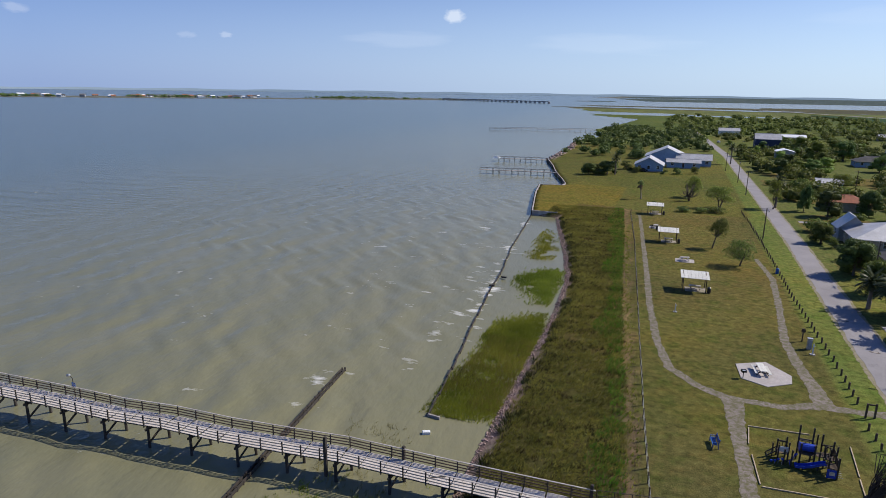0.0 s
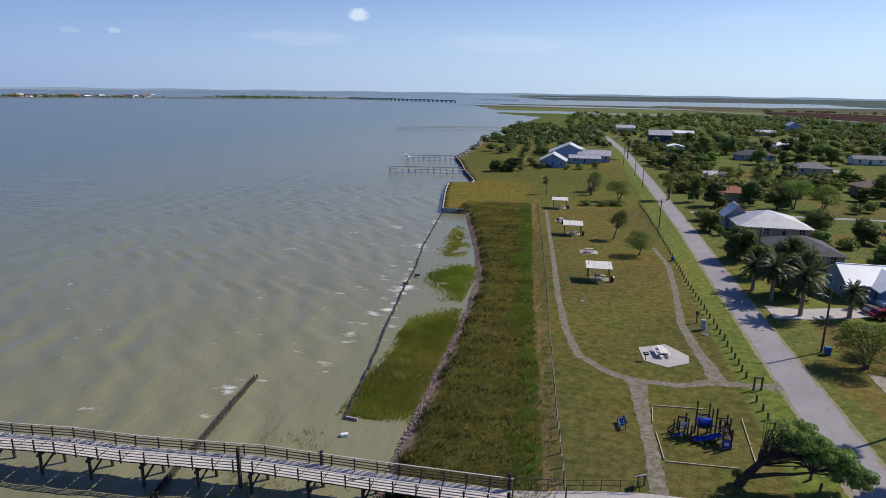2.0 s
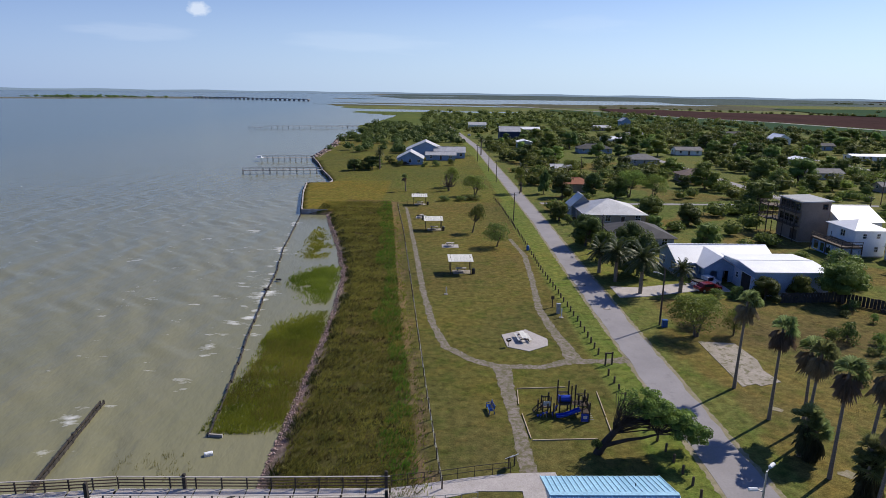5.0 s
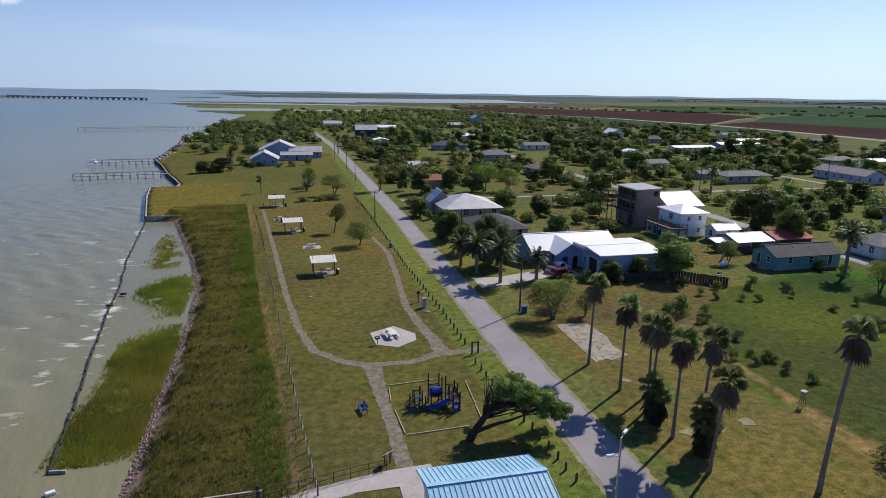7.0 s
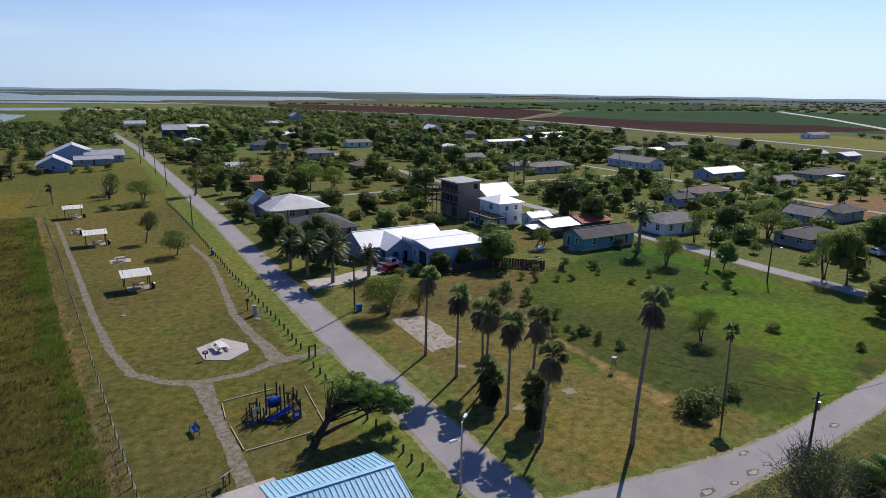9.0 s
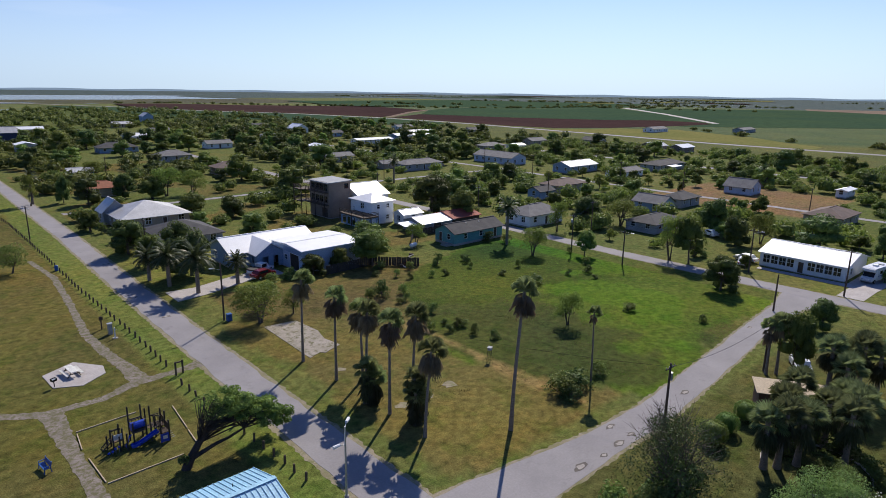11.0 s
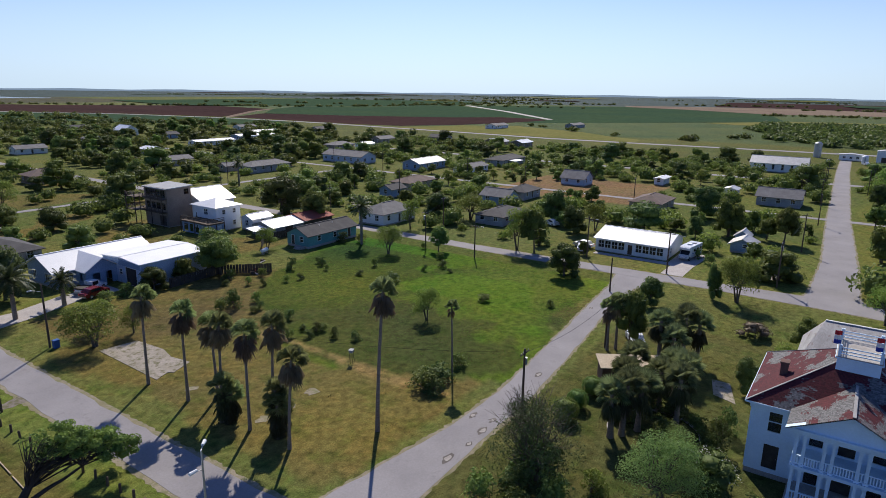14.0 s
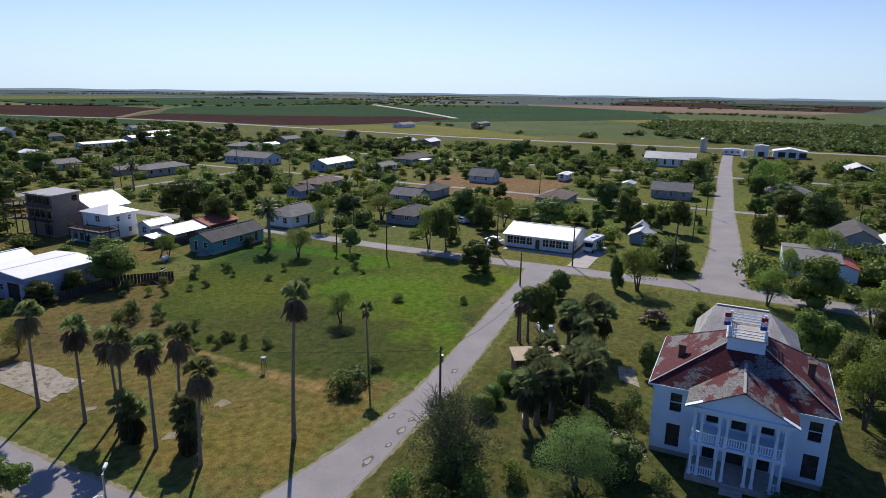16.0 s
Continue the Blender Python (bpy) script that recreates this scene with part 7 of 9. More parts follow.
def opening_parts(root, a, b, o, kind, frame_mat, door_mat):
    a, b = Vector((*a, 0)), Vector((*b, 0))
    d = (b - a).normalized()
    out = Vector((d.y, -d.x, 0))
    p, q = a + d * o[0], a + d * o[1]
    zl, zh = o[2], o[3]
    w, h = (q - p).length, zh - zl
    up = lambda v, z: Vector((v.x, v.y, z))
    e = .08
    p2, q2 = p - d * e, q + d * e
    holes, W, mz = [], w + 2 * e, (zl + zh) / 2
    if kind == "window":
        cols = [(e, W / 2 - .03), (W / 2 + .03, W - e)] if w > 1.1 else [(e, W - e)]
        for c0, c1 in cols:
            holes += [(c0, c1, zl, mz - .03), (c0, c1, mz + .03, zh)]
        wi = part("window", panel(Shape(), p2, q2, zl - e, zh + e, holes, .1, .08), frame_mat, root)
        part("pane", Shape().beam(up(p, mz) + out * .01, up(q, mz) + out * .01, .015, h), GLASS, wi)
        if frame_mat is not MANSION_WHITE:
            part("blind", Shape().beam(up(p, zh - h * .25) - out * .14, up(q, zh - h * .25) - out * .14, .01, h * .45), CURTAIN, wi)
    else:
        do = part("door", Shape().beam(up(p, mz) - out * .02, up(q, mz) - out * .02, .05, h), door_mat, root)
        part("door_frame", panel(Shape(), p2, q2, zl, zh + e, [(e, W - e, zl, zh)], .1, .08), frame_mat, do)
        part("handle", Shape().beam(up(q - d * .12, zl + 1.0) + out * .01, up(q - d * .12, zl + 1.02) + out * .08, .04, .04), STEEL, do)


CURTAIN = surface("window_blind", (.35, .34, .31), (.28, .27, .25), 1, 8, .8, .1)


def roof_parts(root, L, W, eave, rise, over, hip, mat, wall_mat, t=.14, z_off=0.0):
    hl, hw = L / 2 + over, W / 2 + over
    drop = rise * over / (W / 2)
    ze, zr = eave - drop + z_off, eave + rise + z_off
    if hip:
        r = max(L / 2 - W / 2, 0.01)
        part("roof_slope", Shape().sheet([(-hl, -hw, ze), (hl, -hw, ze), (r, 0, zr), (-r, 0, zr)], t), mat, root)
        part("roof_slope", Shape().sheet([(hl, hw, ze), (-hl, hw, ze), (-r, 0, zr), (r, 0, zr)], t), mat, root)
        part("roof_hip", Shape().sheet([(-hl, hw, ze), (-hl, -hw, ze), (-r, 0, zr)], t), mat, root)
        part("roof_hip", Shape().sheet([(hl, -hw, ze), (hl, hw, ze), (r, 0, zr)], t), mat, root)
        part("ridge_cap", Shape().beam((-r, 0, zr + .03), (r, 0, zr + .03), .3, .06), mat, root)
    else:
        part("roof_slope", Shape().sheet([(-hl, -hw, ze), (hl, -hw, ze), (hl, 0, zr), (-hl, 0, zr)], t), mat, root)
        part("roof_slope", Shape().sheet([(hl, hw, ze), (-hl, hw, ze), (-hl, 0, zr), (hl, 0, zr)], t), mat, root)
        part("ridge_cap", Shape().beam((-hl, 0, zr + .02), (hl, 0, zr + .02), .3, .06), mat, root)
        for sx in (-1, 1):
            x = sx * (L / 2 - .08)
            g = Shape()
            tri = [(-W / 2, eave - .02), (W / 2, eave - .02), (0, eave + rise - .12)]
            g.poly([(x - .08, p, z) for p, z in tri][::-1]); g.poly([(x + .08, p, z) for p, z in tri])
            for i in range(3):
                (p0, z0), (p1, z1) = tri[i], tri[(i + 1) % 3]
                g.poly([(x - .08, p0, z0), (x - .08, p1, z1), (x + .08, p1, z1), (x + .08, p0, z0)])
            part("gable", g, wall_mat, root)


def house(x, y, rz, L, W, eave, rise, wall, roof, label, hip=False, over=.5, spec=None, base=.35, name="house", frame_mat=None, door_mat=None, group="", win=(1.1, 1.3), roofed=True):
    """A house in its own axes, ridge along X. spec: side -> list of (kind, centre along the side, width, low, high)."""
    root = thing(name, x, y, 0, rz, label, "house" if name == "house" else name.replace("_", " "), group)
    frame_mat, door_mat = frame_mat or WHITE_PAINT, door_mat or POST_WOOD
    c = [(-L / 2 + .08, -W / 2 + .08), (L / 2 - .08, -W / 2 + .08), (L / 2 - .08, W / 2 - .08), (-L / 2 + .08, W / 2 - .08)]
    part("foundation", Shape().box(0, 0, base / 2 - .1, L - .1, W - .1, base + .2), CONCRETE, root)
    for i, side in enumerate(("front", "right", "back", "left")):
        a, b = c[i], c[(i + 1) % 4]
        ln = (Vector(b) - Vector(a)).length
        if spec is not None and side in spec:
            items = spec[side]
        else:
            n = max(1, int(ln / 3.6))
            items = [("window", ln * (k + .5) / n, win[0], base + .85, base + .85 + win[1]) for k in range(n)]
            if side == "front" and n > 2:
                items[n // 2] = ("door", ln * (n // 2 + .5) / n, .95, base, base + 2.05)
        ops = [(max(cx - w / 2, .1), min(cx + w / 2, ln - .1), lo, min(hi, eave - .15)) for _, cx, w, lo, hi in items]
        sh = Shape()
        wall_run(sh, a, b, base, eave, ops)
        part("wall", sh, wall, root)
        for it, o in zip(items, ops):
            opening_parts(root, a, b, o, it[0], frame_mat, door_mat)
    if roofed:
        roof_parts(root, L, W, eave, rise, over, hip, roof, wall)
    return root


# the blue house with white roofs and its garage
blue = house(54, 114.2, 0, 17.6, 9.6, 3.2, 2.0, BLUE_WALL, WHITE_METAL, "pale blue house with a white metal roof and a front gable", over=.6,
             spec={"front": [("window", 2.2, 1.2, 1.1, 2.4), ("window", 12, 1.2, 1.1, 2.4)], "left": [("window", 2.5, 1.2, 1.1, 2.4), ("window", 7, 1.2, 1.1, 2.4)]})
wing = Shape()
wall_run(wing, (-5.2, -8.0), (0, -8.0), .2, 3.0, [(1, 2.2, 1.0, 2.3), (3.2, 4.2, .2, 2.3)])
wall_run(wing, (-5.2, -4.7), (-5.2, -8.0), .2, 3.0, [(1.0, 2.0, 1.0, 2.3)])
part("porch_wall", wing, BLUE_WALL, blue)
part("porch_roof", Shape().sheet([(-5.8, -8.6, 2.85), (-2.6, -8.6, 4.9), (-2.6, .2, 4.95), (-5.8, .2, 2.9)], .12), WHITE_METAL, blue)
part("porch_roof", Shape().sheet([(-2.6, -8.6, 4.9), (.6, -8.6, 2.85), (.6, .2, 2.9), (-2.6, .2, 4.95)], .12), WHITE_METAL, blue)
part("porch_gable", gable_panel("y", -8.0, -5.2, 0, -2.6, 3.0, 4.7, .1), BLUE_WALL, blue)
gar = house(60.2, 104.6, 0, 12.6, 11.8, 4.3, .42, PALE_BLUE, WHITE_METAL, "pale grey garage with a wide white metal roof", name="garage", over=.3, base=.1,
            spec={"front": [], "right": [], "back": [], "left": [("door", 2.6, 3.0, .1, 3.0), ("window", 5.6, .9, 1.6, 2.5), ("door", 8.8, 3.2, .1, 3.1)]}, door_mat=DARK_WOOD)
part("front_panel", Shape().box(-6.32, 0, 3.65, .05, 11.6, .9), BLUE_WALL, gar)

house(46.6, 162.4, 0, 15.4, 16.0, 3.1, 2.6, TAN_WALL, GREY_METAL, "tan house with a broad galvanised hipped roof", hip=True, over=.6, win=(1.3, 1.6))
wg = house(40.6, 168.0, 90, 5.4, 5.6, 3.4, 2.6, GREY_WALL, GREY_METAL, "small gabled wing with a galvanised roof", over=.5, name="annexe")
house(46.2, 136.4, 0, 12.0, 13.4, 2.9, 2.3, GREY_WALL, DARK_ROOF, "grey house with a dark hipped shingle roof", hip=True, over=.6)


def deck(root, x0, x1, y0, y1, z, mat, rail=True, posts=True):
    n = max(2, int((y1 - y0) / .3))
    for k in range(n):
        part("deck_board", Shape().box((x0 + x1) / 2, y0 + (y1 - y0) * (k + .5) / n, z - .04, x1 - x0, (y1 - y0) / n - .02, .06), mat, root)
    part("deck_edge", Shape().box((x0 + x1) / 2, y0, z - .2, x1 - x0, .1, .3).box(x0, (y0 + y1) / 2, z - .2, .1, y1 - y0, .3), mat, root)
    corners = [(x0, y0), ((x0 + x1) / 2, y0), (x1, y0), (x0, (y0 + y1) / 2), (x0, y1), (x1, y1)]
    for px, py in corners:
        if posts:
            part("deck_post", Shape().box(px, py, z / 2, .16, .16, z), mat, root)
        if rail:
            part("rail_post", Shape().box(px, py, z + .5, .1, .1, 1.0), mat, root)
    if rail:
        for h in (.35, .65, 1.0):
            part("rail", Shape().beam((x0, y0, z + h), (x1, y0, z + h), .06, .12), mat, root)
            part("rail", Shape().beam((x0, y0, z + h), (x0, y1, z + h), .06, .12), mat, root)


tower = house(87.4, 143.0, 0, 6.6, 9.4, 9.4, .5, BROWN_WALL, GREY_METAL, "tall brown three-storey house on piers with side balconies", over=.15, base=.2, roofed=False, frame_mat=POST_WOOD,
              spec={"front": [("window", 5.2, 1.1, 7.6, 8.8)], "right": [], "back": [],
                    "left": [("window", 1.6 + 2.05 * k, 1.7, 7.2, 8.8) for k in range(4)] + [("window", 1.6 + 2.05 * k, 1.6, 4.2, 5.7) for k in range(4)] + [("door", 7.2, 2.4, .2, 2.6)]})
part("roof", Shape().sheet([(-3.7, -5.0, 9.35), (3.7, -5.0, 9.65), (3.7, 5.0, 9.65), (-3.7, 5.0, 9.35)], .22), GREY_WALL, tower)
for z in (3.6, 6.8):
    part("balcony", Shape().box(-4.0, 0, z, 1.4, 9.4, .15), POST_WOOD, tower)
    for h in (.4, .7, 1.0):
        part("rail", Shape().beam((-4.65, -4.7, z + h), (-4.65, 4.7, z + h), .06, .1), POST_WOOD, tower)
    for k in range(7):
        part("rail_post", Shape().box(-4.65, -4.7 + 1.566 * k, z / 2 + .5 if k % 3 == 0 else z + .5, .12, .12, z + 1.0 if k % 3 == 0 else 1.0), POST_WOOD, tower)
    part("side_deck", Shape().box(-3.4, 6.7, z, 5.0, 4.0, .15), POST_WOOD, tower)
    for h in (.4, .7, 1.0):
        part("rail", Shape().beam((-5.9, 4.8, z + h), (-5.9, 8.7, z + h), .06, .1).beam((-5.9, 8.7, z + h), (-.9, 8.7, z + h), .06, .1), POST_WOOD, tower)
for px, py in ((-5.9, 4.8), (-5.9, 8.7), (-.9, 8.7)):
    part("deck_post", Shape().box(px, py, 4, .18, .18, 8), POST_WOOD, tower)

w2 = house(91.4, 129.6, 0, 6.8, 9.0, 5.9, 1.4, WHITE_PAINT, WHITE_METAL, "white two-storey house with a raised dark timber deck", hip=True, over=.5, base=.2,
           spec={"front": [("window", 1.6, .8, 1.2, 2.2), ("window", 4.8, .8, 1.2, 2.2), ("window", 2.0, .8, 4.0, 5.0), ("window", 4.9, .8, 4.0, 5.0)], "right": [], "back": [], "left": [("window", 2, 1.6, .9, 2.4), ("window", 6, 1.6, .9, 2.4), ("window", 5, 1.4, 3.8, 5.1)]})
deck(w2, -7.8, -3.5, -7.4, 3.0, 2.9, POST_WOOD)
lower = Shape()
wall_run(lower, (-7.5, -7.2), (-3.6, -7.2), .1, 2.6, [(.4, 1.5, .6, 2.2), (2.2, 3.5, .6, 2.2)])
wall_run(lower, (-7.5, 2.8), (-7.5, -7.2), .1, 2.6, [(.6, 2.2, .4, 2.2), (2.8, 4.2, .4, 2.2), (4.8, 6.4, .4, 2.2), (7.2, 8.8, .4, 2.2)])
part("lower_wall", lower, BLUE_WALL, w2)
house(96.4, 141.6, 0, 9.4, 12.0, 5.6, 2.6, WHITE_PAINT, WHITE_METAL, "white house with a steep white metal roof behind the deck", over=.4)
shed = house(96.6, 113.8, 0, 9.4, 7.4, 2.5, 1.0, GREY_WALL, WHITE_METAL, "low shed with a white sheet roof", name="shed", over=.5, base=.1, spec={"front": [("door", 4.5, 2.4, .1, 2.2)], "back": [], "left": [], "right": []})
house(105.8, 113.6, 0, 9.0, 7.6, 2.7, 1.1, DARK_WOOD, RUST_METAL, "low shed with a rusty red sheet roof", name="shed", over=.4, base=.1, spec={"front": [], "back": [], "left": [], "right": []})
aw = thing("awning", 89.4, 112.6, 0, 0, "small white lean-to roof on thin posts", "awning")
part("roof", Shape().sheet([(-2, -1.4, 2.1), (2, -1.4, 2.1), (2, 1.4, 2.6), (-2, 1.4, 2.6)], .06), WHITE_METAL, aw)
for px, py in ((-1.9, -1.3), (1.9, -1.3), (-1.9, 1.3), (1.9, 1.3)):
    part("post", Shape().box(px, py, 1.1, .1, .1, 2.2), POST_WOOD, aw)
house(96.5, 121.3, 0, 6.0, 4.0, 3.0, .9, WHITE_PAINT, WHITE_METAL, "small white outbuilding with a white roof", name="outbuilding", over=.3)
teal = house(97, 99.8, 0, 15.0, 6.4, 2.9, 1.5, TEAL_WALL, DARK_ROOF, "teal boarded cottage with a dark shingle roof", over=.4, base=.5,
             spec={"front": [("window", 3.2, .9, 1.3, 2.4), ("window", 8, .9, 1.3, 2.4), ("door", 12.5, .9, .5, 2.5)], "left": [("door", 1.8, .9, .5, 2.5), ("window", 4.4, .9, 1.3, 2.4)], "right": [], "back": []})
part("porch_step", Shape().box(-8.2, -1.4, .2, 1.3, 2.0, .4).box(-8.9, -1.4, .1, .5, 2.0, .2), OLD_WOOD, teal)
for i in range(2):
    part("vent_pipe", Shape().tube((-2 + 4 * i, -1, 3.6), (-2 + 4 * i, -1, 4.1), .07, .07, 6), WHITE_PAINT, teal)
hall = house(132.4, 40.1, 90, 15.0, 12.4, 2.95, 1.5, WHITE_PAINT, WHITE_METAL, "long white hall with a white metal roof and dark windows", over=.4, base=.15,
             spec={"left": [("window", 3, 1.0, 1.0, 2.1)], "right": [("window", 4, 1.0, 1.0, 2.1), ("window", 8, 1.0, 1.0, 2.1)], "front": [],
                   "back": [("window", 1.2 + 1.45 * k, 1.2, .9, 2.4) for k in range(4)] + [("door", 7.4, .95, .15, 2.2)] + [("window", 9.2 + 1.45 * k, 1.2, .9, 2.4) for k in range(4)]})
house(145.2, 21.4, 0, 5.4, 4.6, 2.1, 1.1, BLUE_WALL, GREY_METAL, "small blue shed with a grey metal gable roof", name="shed", over=.5, spec={"front": [("door", 3.1, 2.0, .3, 2.2)], "left": [("window", 2.8, .9, 1.2, 2.0)], "right": [], "back": []})
house(151, 22.6, 0, 3.6, 2.8, 2.6, 1.0, BLUE_WALL, GREY_METAL, "smaller blue shed with a grey roof", name="shed", over=.4, spec={"front": [], "left": [("window", 1.8, .8, 1.2, 2.0)], "right": [], "back": []})

fence = thing("board_fence", 0, 0, 0, 0, "dark weathered board fence round a back yard", "fence")
for p, d in along([(57, 95.5), (67, 96), (70, 93), (73.4, 89.6)], .5) + along([(84, 104.8), (88, 108.8), (100, 109)], .5):
    part("board", Shape().box(p.x, p.y, .85, .44, .04, 1.7 + .08 * math.sin(p.x * 5), math.degrees(math.atan2(d.y, d.x))), DARK_WOOD, fence)

# houses farther off: x, y, turn, length, width, eave, rise
FAR = [(154, 126, 0, 7, 5, 2.8, 1.2, BLUE_WALL, DARK_ROOF, 0), (173, 132, 0, 15, 8, 2.7, 1.4, TAN_WALL, BROWN_ROOF, 1), (123, 102.6, 0, 13, 8, 3.2, 1.8, WHITE_PAINT, GREY_ROOF, 1), (141, 79, 0, 13, 8, 2.6, 1.3, GREY_WALL, DARK_ROOF, 1),
       (163, 92, 90, 9, 7, 3, 1.8, BLUE_WALL, GREY_ROOF, 0), (178, 92, 0, 11, 7, 2.8, 1.4, GREY_WALL, DARK_ROOF, 1), (217, 90, 90, 9, 8, 2.8, 2.4, PALE_BLUE, GREY_ROOF, 0), (219, 161, 0, 19, 9, 3.2, 1.6, BLUE_WALL, GREY_METAL, 0),
       (222, 139, 0, 16, 7, 2.6, 1.2, WHITE_PAINT, GREY_ROOF, 0), (257, 142, 0, 22, 9, 3, 1.5, GREY_WALL, DARK_ROOF, 1), (217, 203, 90, 24, 10, 3.4, 2, PALE_BLUE, GREY_ROOF, 0), (170, 206, 0, 20, 8, 3, 1.5, GREY_WALL, GREY_ROOF, 1), (161, 217, 0, 7, 5, 2.4, 1.1, TAN_WALL, GREY_ROOF, 0)]
FAR2 = [(228, 321, 0, 26, 8, 3, .8, WHITE_PAINT, WHITE_METAL, 0), (273, 340, 0, 28, 9, 3, 1, BLUE_WALL, WHITE_METAL, 0), (357, 360, 0, 20, 9, 3, 1.5, GREY_WALL, DARK_ROOF, 0), (337, 193, 0, 16, 9, 3.2, 2, BROWN_WALL, GREY_METAL, 0),
        (346, 180, 0, 14, 8, 3, 1.4, BROWN_WALL, WHITE_METAL, 0), (185, 53, 0, 14, 9, 2.8, 1.6, TAN_WALL, BROWN_ROOF, 1), (216, 23, 90, 12, 9, 3, 2.2, GREY_WALL, GREY_ROOF, 0), (238, 65, 0, 9, 3.2, 2.6, .4, WHITE_PAINT, WHITE_METAL, 0), (228, 39, 0, 6, 4, 2.2, .6, WHITE_PAINT, GREY_METAL, 0),
        (230, -11, 90, 13, 9, 3, 2, GREY_WALL, GREY_ROOF, 1), (162, -22, 0, 14, 9, 3.2, 2.4, GREY_WALL, DARK_ROOF, 0), (503, 287, 0, 24, 10, 3.2, 1.6, WHITE_PAINT, GREY_ROOF, 0), (321, -41, 0, 16, 9, 3, 1.8, NAVY_WALL, GREY_METAL, 0)]
FAR3 = [(-3, 323, 90, 16, 19, 3.6, 4.2, BLUE_WALL, GREY_METAL, 0), (-9.5, 288, 90, 13, 11.5, 3.0, 3.0, BLUE_WALL, GREY_METAL, 0), (9, 316, 0, 15, 9, 3.2, 2.2, BLUE_WALL, GREY_METAL, 0), (4.5, 304, 0, 14, 6, 2.8, 1.2, BLUE_WALL, GREY_METAL, 0), (54, 442, 0, 14, 11, 6, 3, NAVY_WALL, GREY_METAL, 0), (54, 369, 90, 9, 8, 4.4, 1.0, GREY_WALL, WHITE_METAL, 0),
        (90, 349, 0, 18, 10, 3, 2.2, BLUE_WALL, DARK_ROOF, 1), (99, 295, 0, 14, 10, 3, 2, GREY_WALL, GREY_ROOF, 1), (49, 212, 0, 10, 7, 3, 1.6, TAN_WALL, ORANGE_ROOF, 1), (53, 257, 0, 8, 6, 2.8, 1.2, TEAL_WALL, GREY_METAL, 0), (237, 429, 90, 14, 10, 4, 3, WHITE_PAINT, WHITE_METAL, 0),
        (302, 366, 0, 24, 9, 3, 1, BLUE_WALL, WHITE_METAL, 0), (158, 251, 0, 14, 8, 2.8, 1.4, GREY_WALL, GREY_ROOF, 0), (101, 239, 0, 12, 9, 3, 1.8, BROWN_WALL, BROWN_ROOF, 1), (140, 344, 0, 14, 8, 3, 1.5, WHITE_PAINT, GREY_ROOF, 0), (178, 300, 90, 10, 8, 2.8, 1.2, GREY_WALL, WHITE_METAL, 0)]
FAR4 = [(190, 626, 90, 12, 9, 6, 3, BLUE_WALL, GREY_METAL, 0), (229, 485, 0, 16, 9, 3, 2, BROWN_WALL, DARK_ROOF, 0), (120, 420, 0, 14, 8, 3, 1.6, WHITE_PAINT, WHITE_METAL, 0), (80, 520, 0, 16, 9, 3, 1.6, GREY_WALL, WHITE_METAL, 0), (150, 560, 0, 14, 8, 3, 1.6, TAN_WALL, GREY_METAL, 0),
        (40, 560, 0, 15, 10, 4, 2, WHITE_PAINT, GREY_METAL, 0), (260, 250, 0, 15, 9, 3, 1.5, TAN_WALL, GREY_ROOF, 1), (310, 260, 0, 14, 8, 3, 1.6, TAN_WALL, GREY_ROOF, 0), (345, 240, 90, 13, 9, 3, 1.8, GREY_WALL, DARK_ROOF, 0), (268, 238, 0, 9, 7, 3.6, .8, WHITE_PAINT, WHITE_METAL, 0),
        (240, 385, 0, 13, 8, 3, 1.5, BLUE_WALL, DARK_ROOF, 0), (190, 380, 90, 13, 8, 3, 1.5, GREY_WALL, GREY_ROOF, 0), (330, 420, 0, 16, 9, 3, 1.5, WHITE_PAINT, GREY_ROOF, 0), (570, 240, 0, 26, 9, 3, 1.5, GREY_WALL, GREY_ROOF, 0), (150, 470, 0, 13, 8, 3, 1.5, WHITE_PAINT, GREY_ROOF, 0)]
names = {PALE_BLUE: "pale grey", BLUE_WALL: "blue", TAN_WALL: "tan", WHITE_PAINT: "white", GREY_WALL: "grey", BROWN_WALL: "brown", NAVY_WALL: "navy", TEAL_WALL: "teal"}
roofs = {DARK_ROOF: "dark shingle", BROWN_ROOF: "brown shingle", GREY_ROOF: "grey shingle", GREY_METAL: "galvanised metal", WHITE_METAL: "white metal", ORANGE_ROOF: "orange tiled"}
for x, y, rz, L, W, ev, rise, wm, rm, hip in FAR + FAR2 + FAR3 + FAR4:
    house(x, y, rz, L, W, ev, rise, wm, rm, "low %s house with a %s roof among trees" % (names[wm], roofs[rm]), hip=bool(hip), group="houses in town")
aw2 = thing("carport", 255, 136, 0, 0, "white carport roof on posts beside a house", "carport")
part("roof", Shape().sheet([(-4, -2.4, 2.3), (4, -2.4, 2.3), (4, 2.4, 2.7), (-4, 2.4, 2.7)], .08), WHITE_METAL, aw2)
for px, py in ((-3.8, -2.2), (3.8, -2.2), (-3.8, 2.2), (3.8, 2.2)):
    part("post", Shape().box(px, py, 1.2, .12, .12, 2.4), WHITE_PAINT, aw2)

# church-like hall, depot and tanks at the end of the inland road
house(313, 35, 90, 22, 11, 4.0, 2.7, WHITE_PAINT, GREY_METAL, "long white hall with arched windows and a grey gable roof", name="church", win=(.9, 2.2), group="houses in town")
house(392, -17.5, 0, 12, 16, 3.8, 1.4, WHITE_PAINT, WHITE_METAL, "white depot building with dark garage doors", name="depot", spec={"left": [("door", 4 + 5 * k, 3.4, .3, 3.2) for k in range(3)], "front": [], "right": [], "back": []}, base=.1, door_mat=DARK_WOOD)
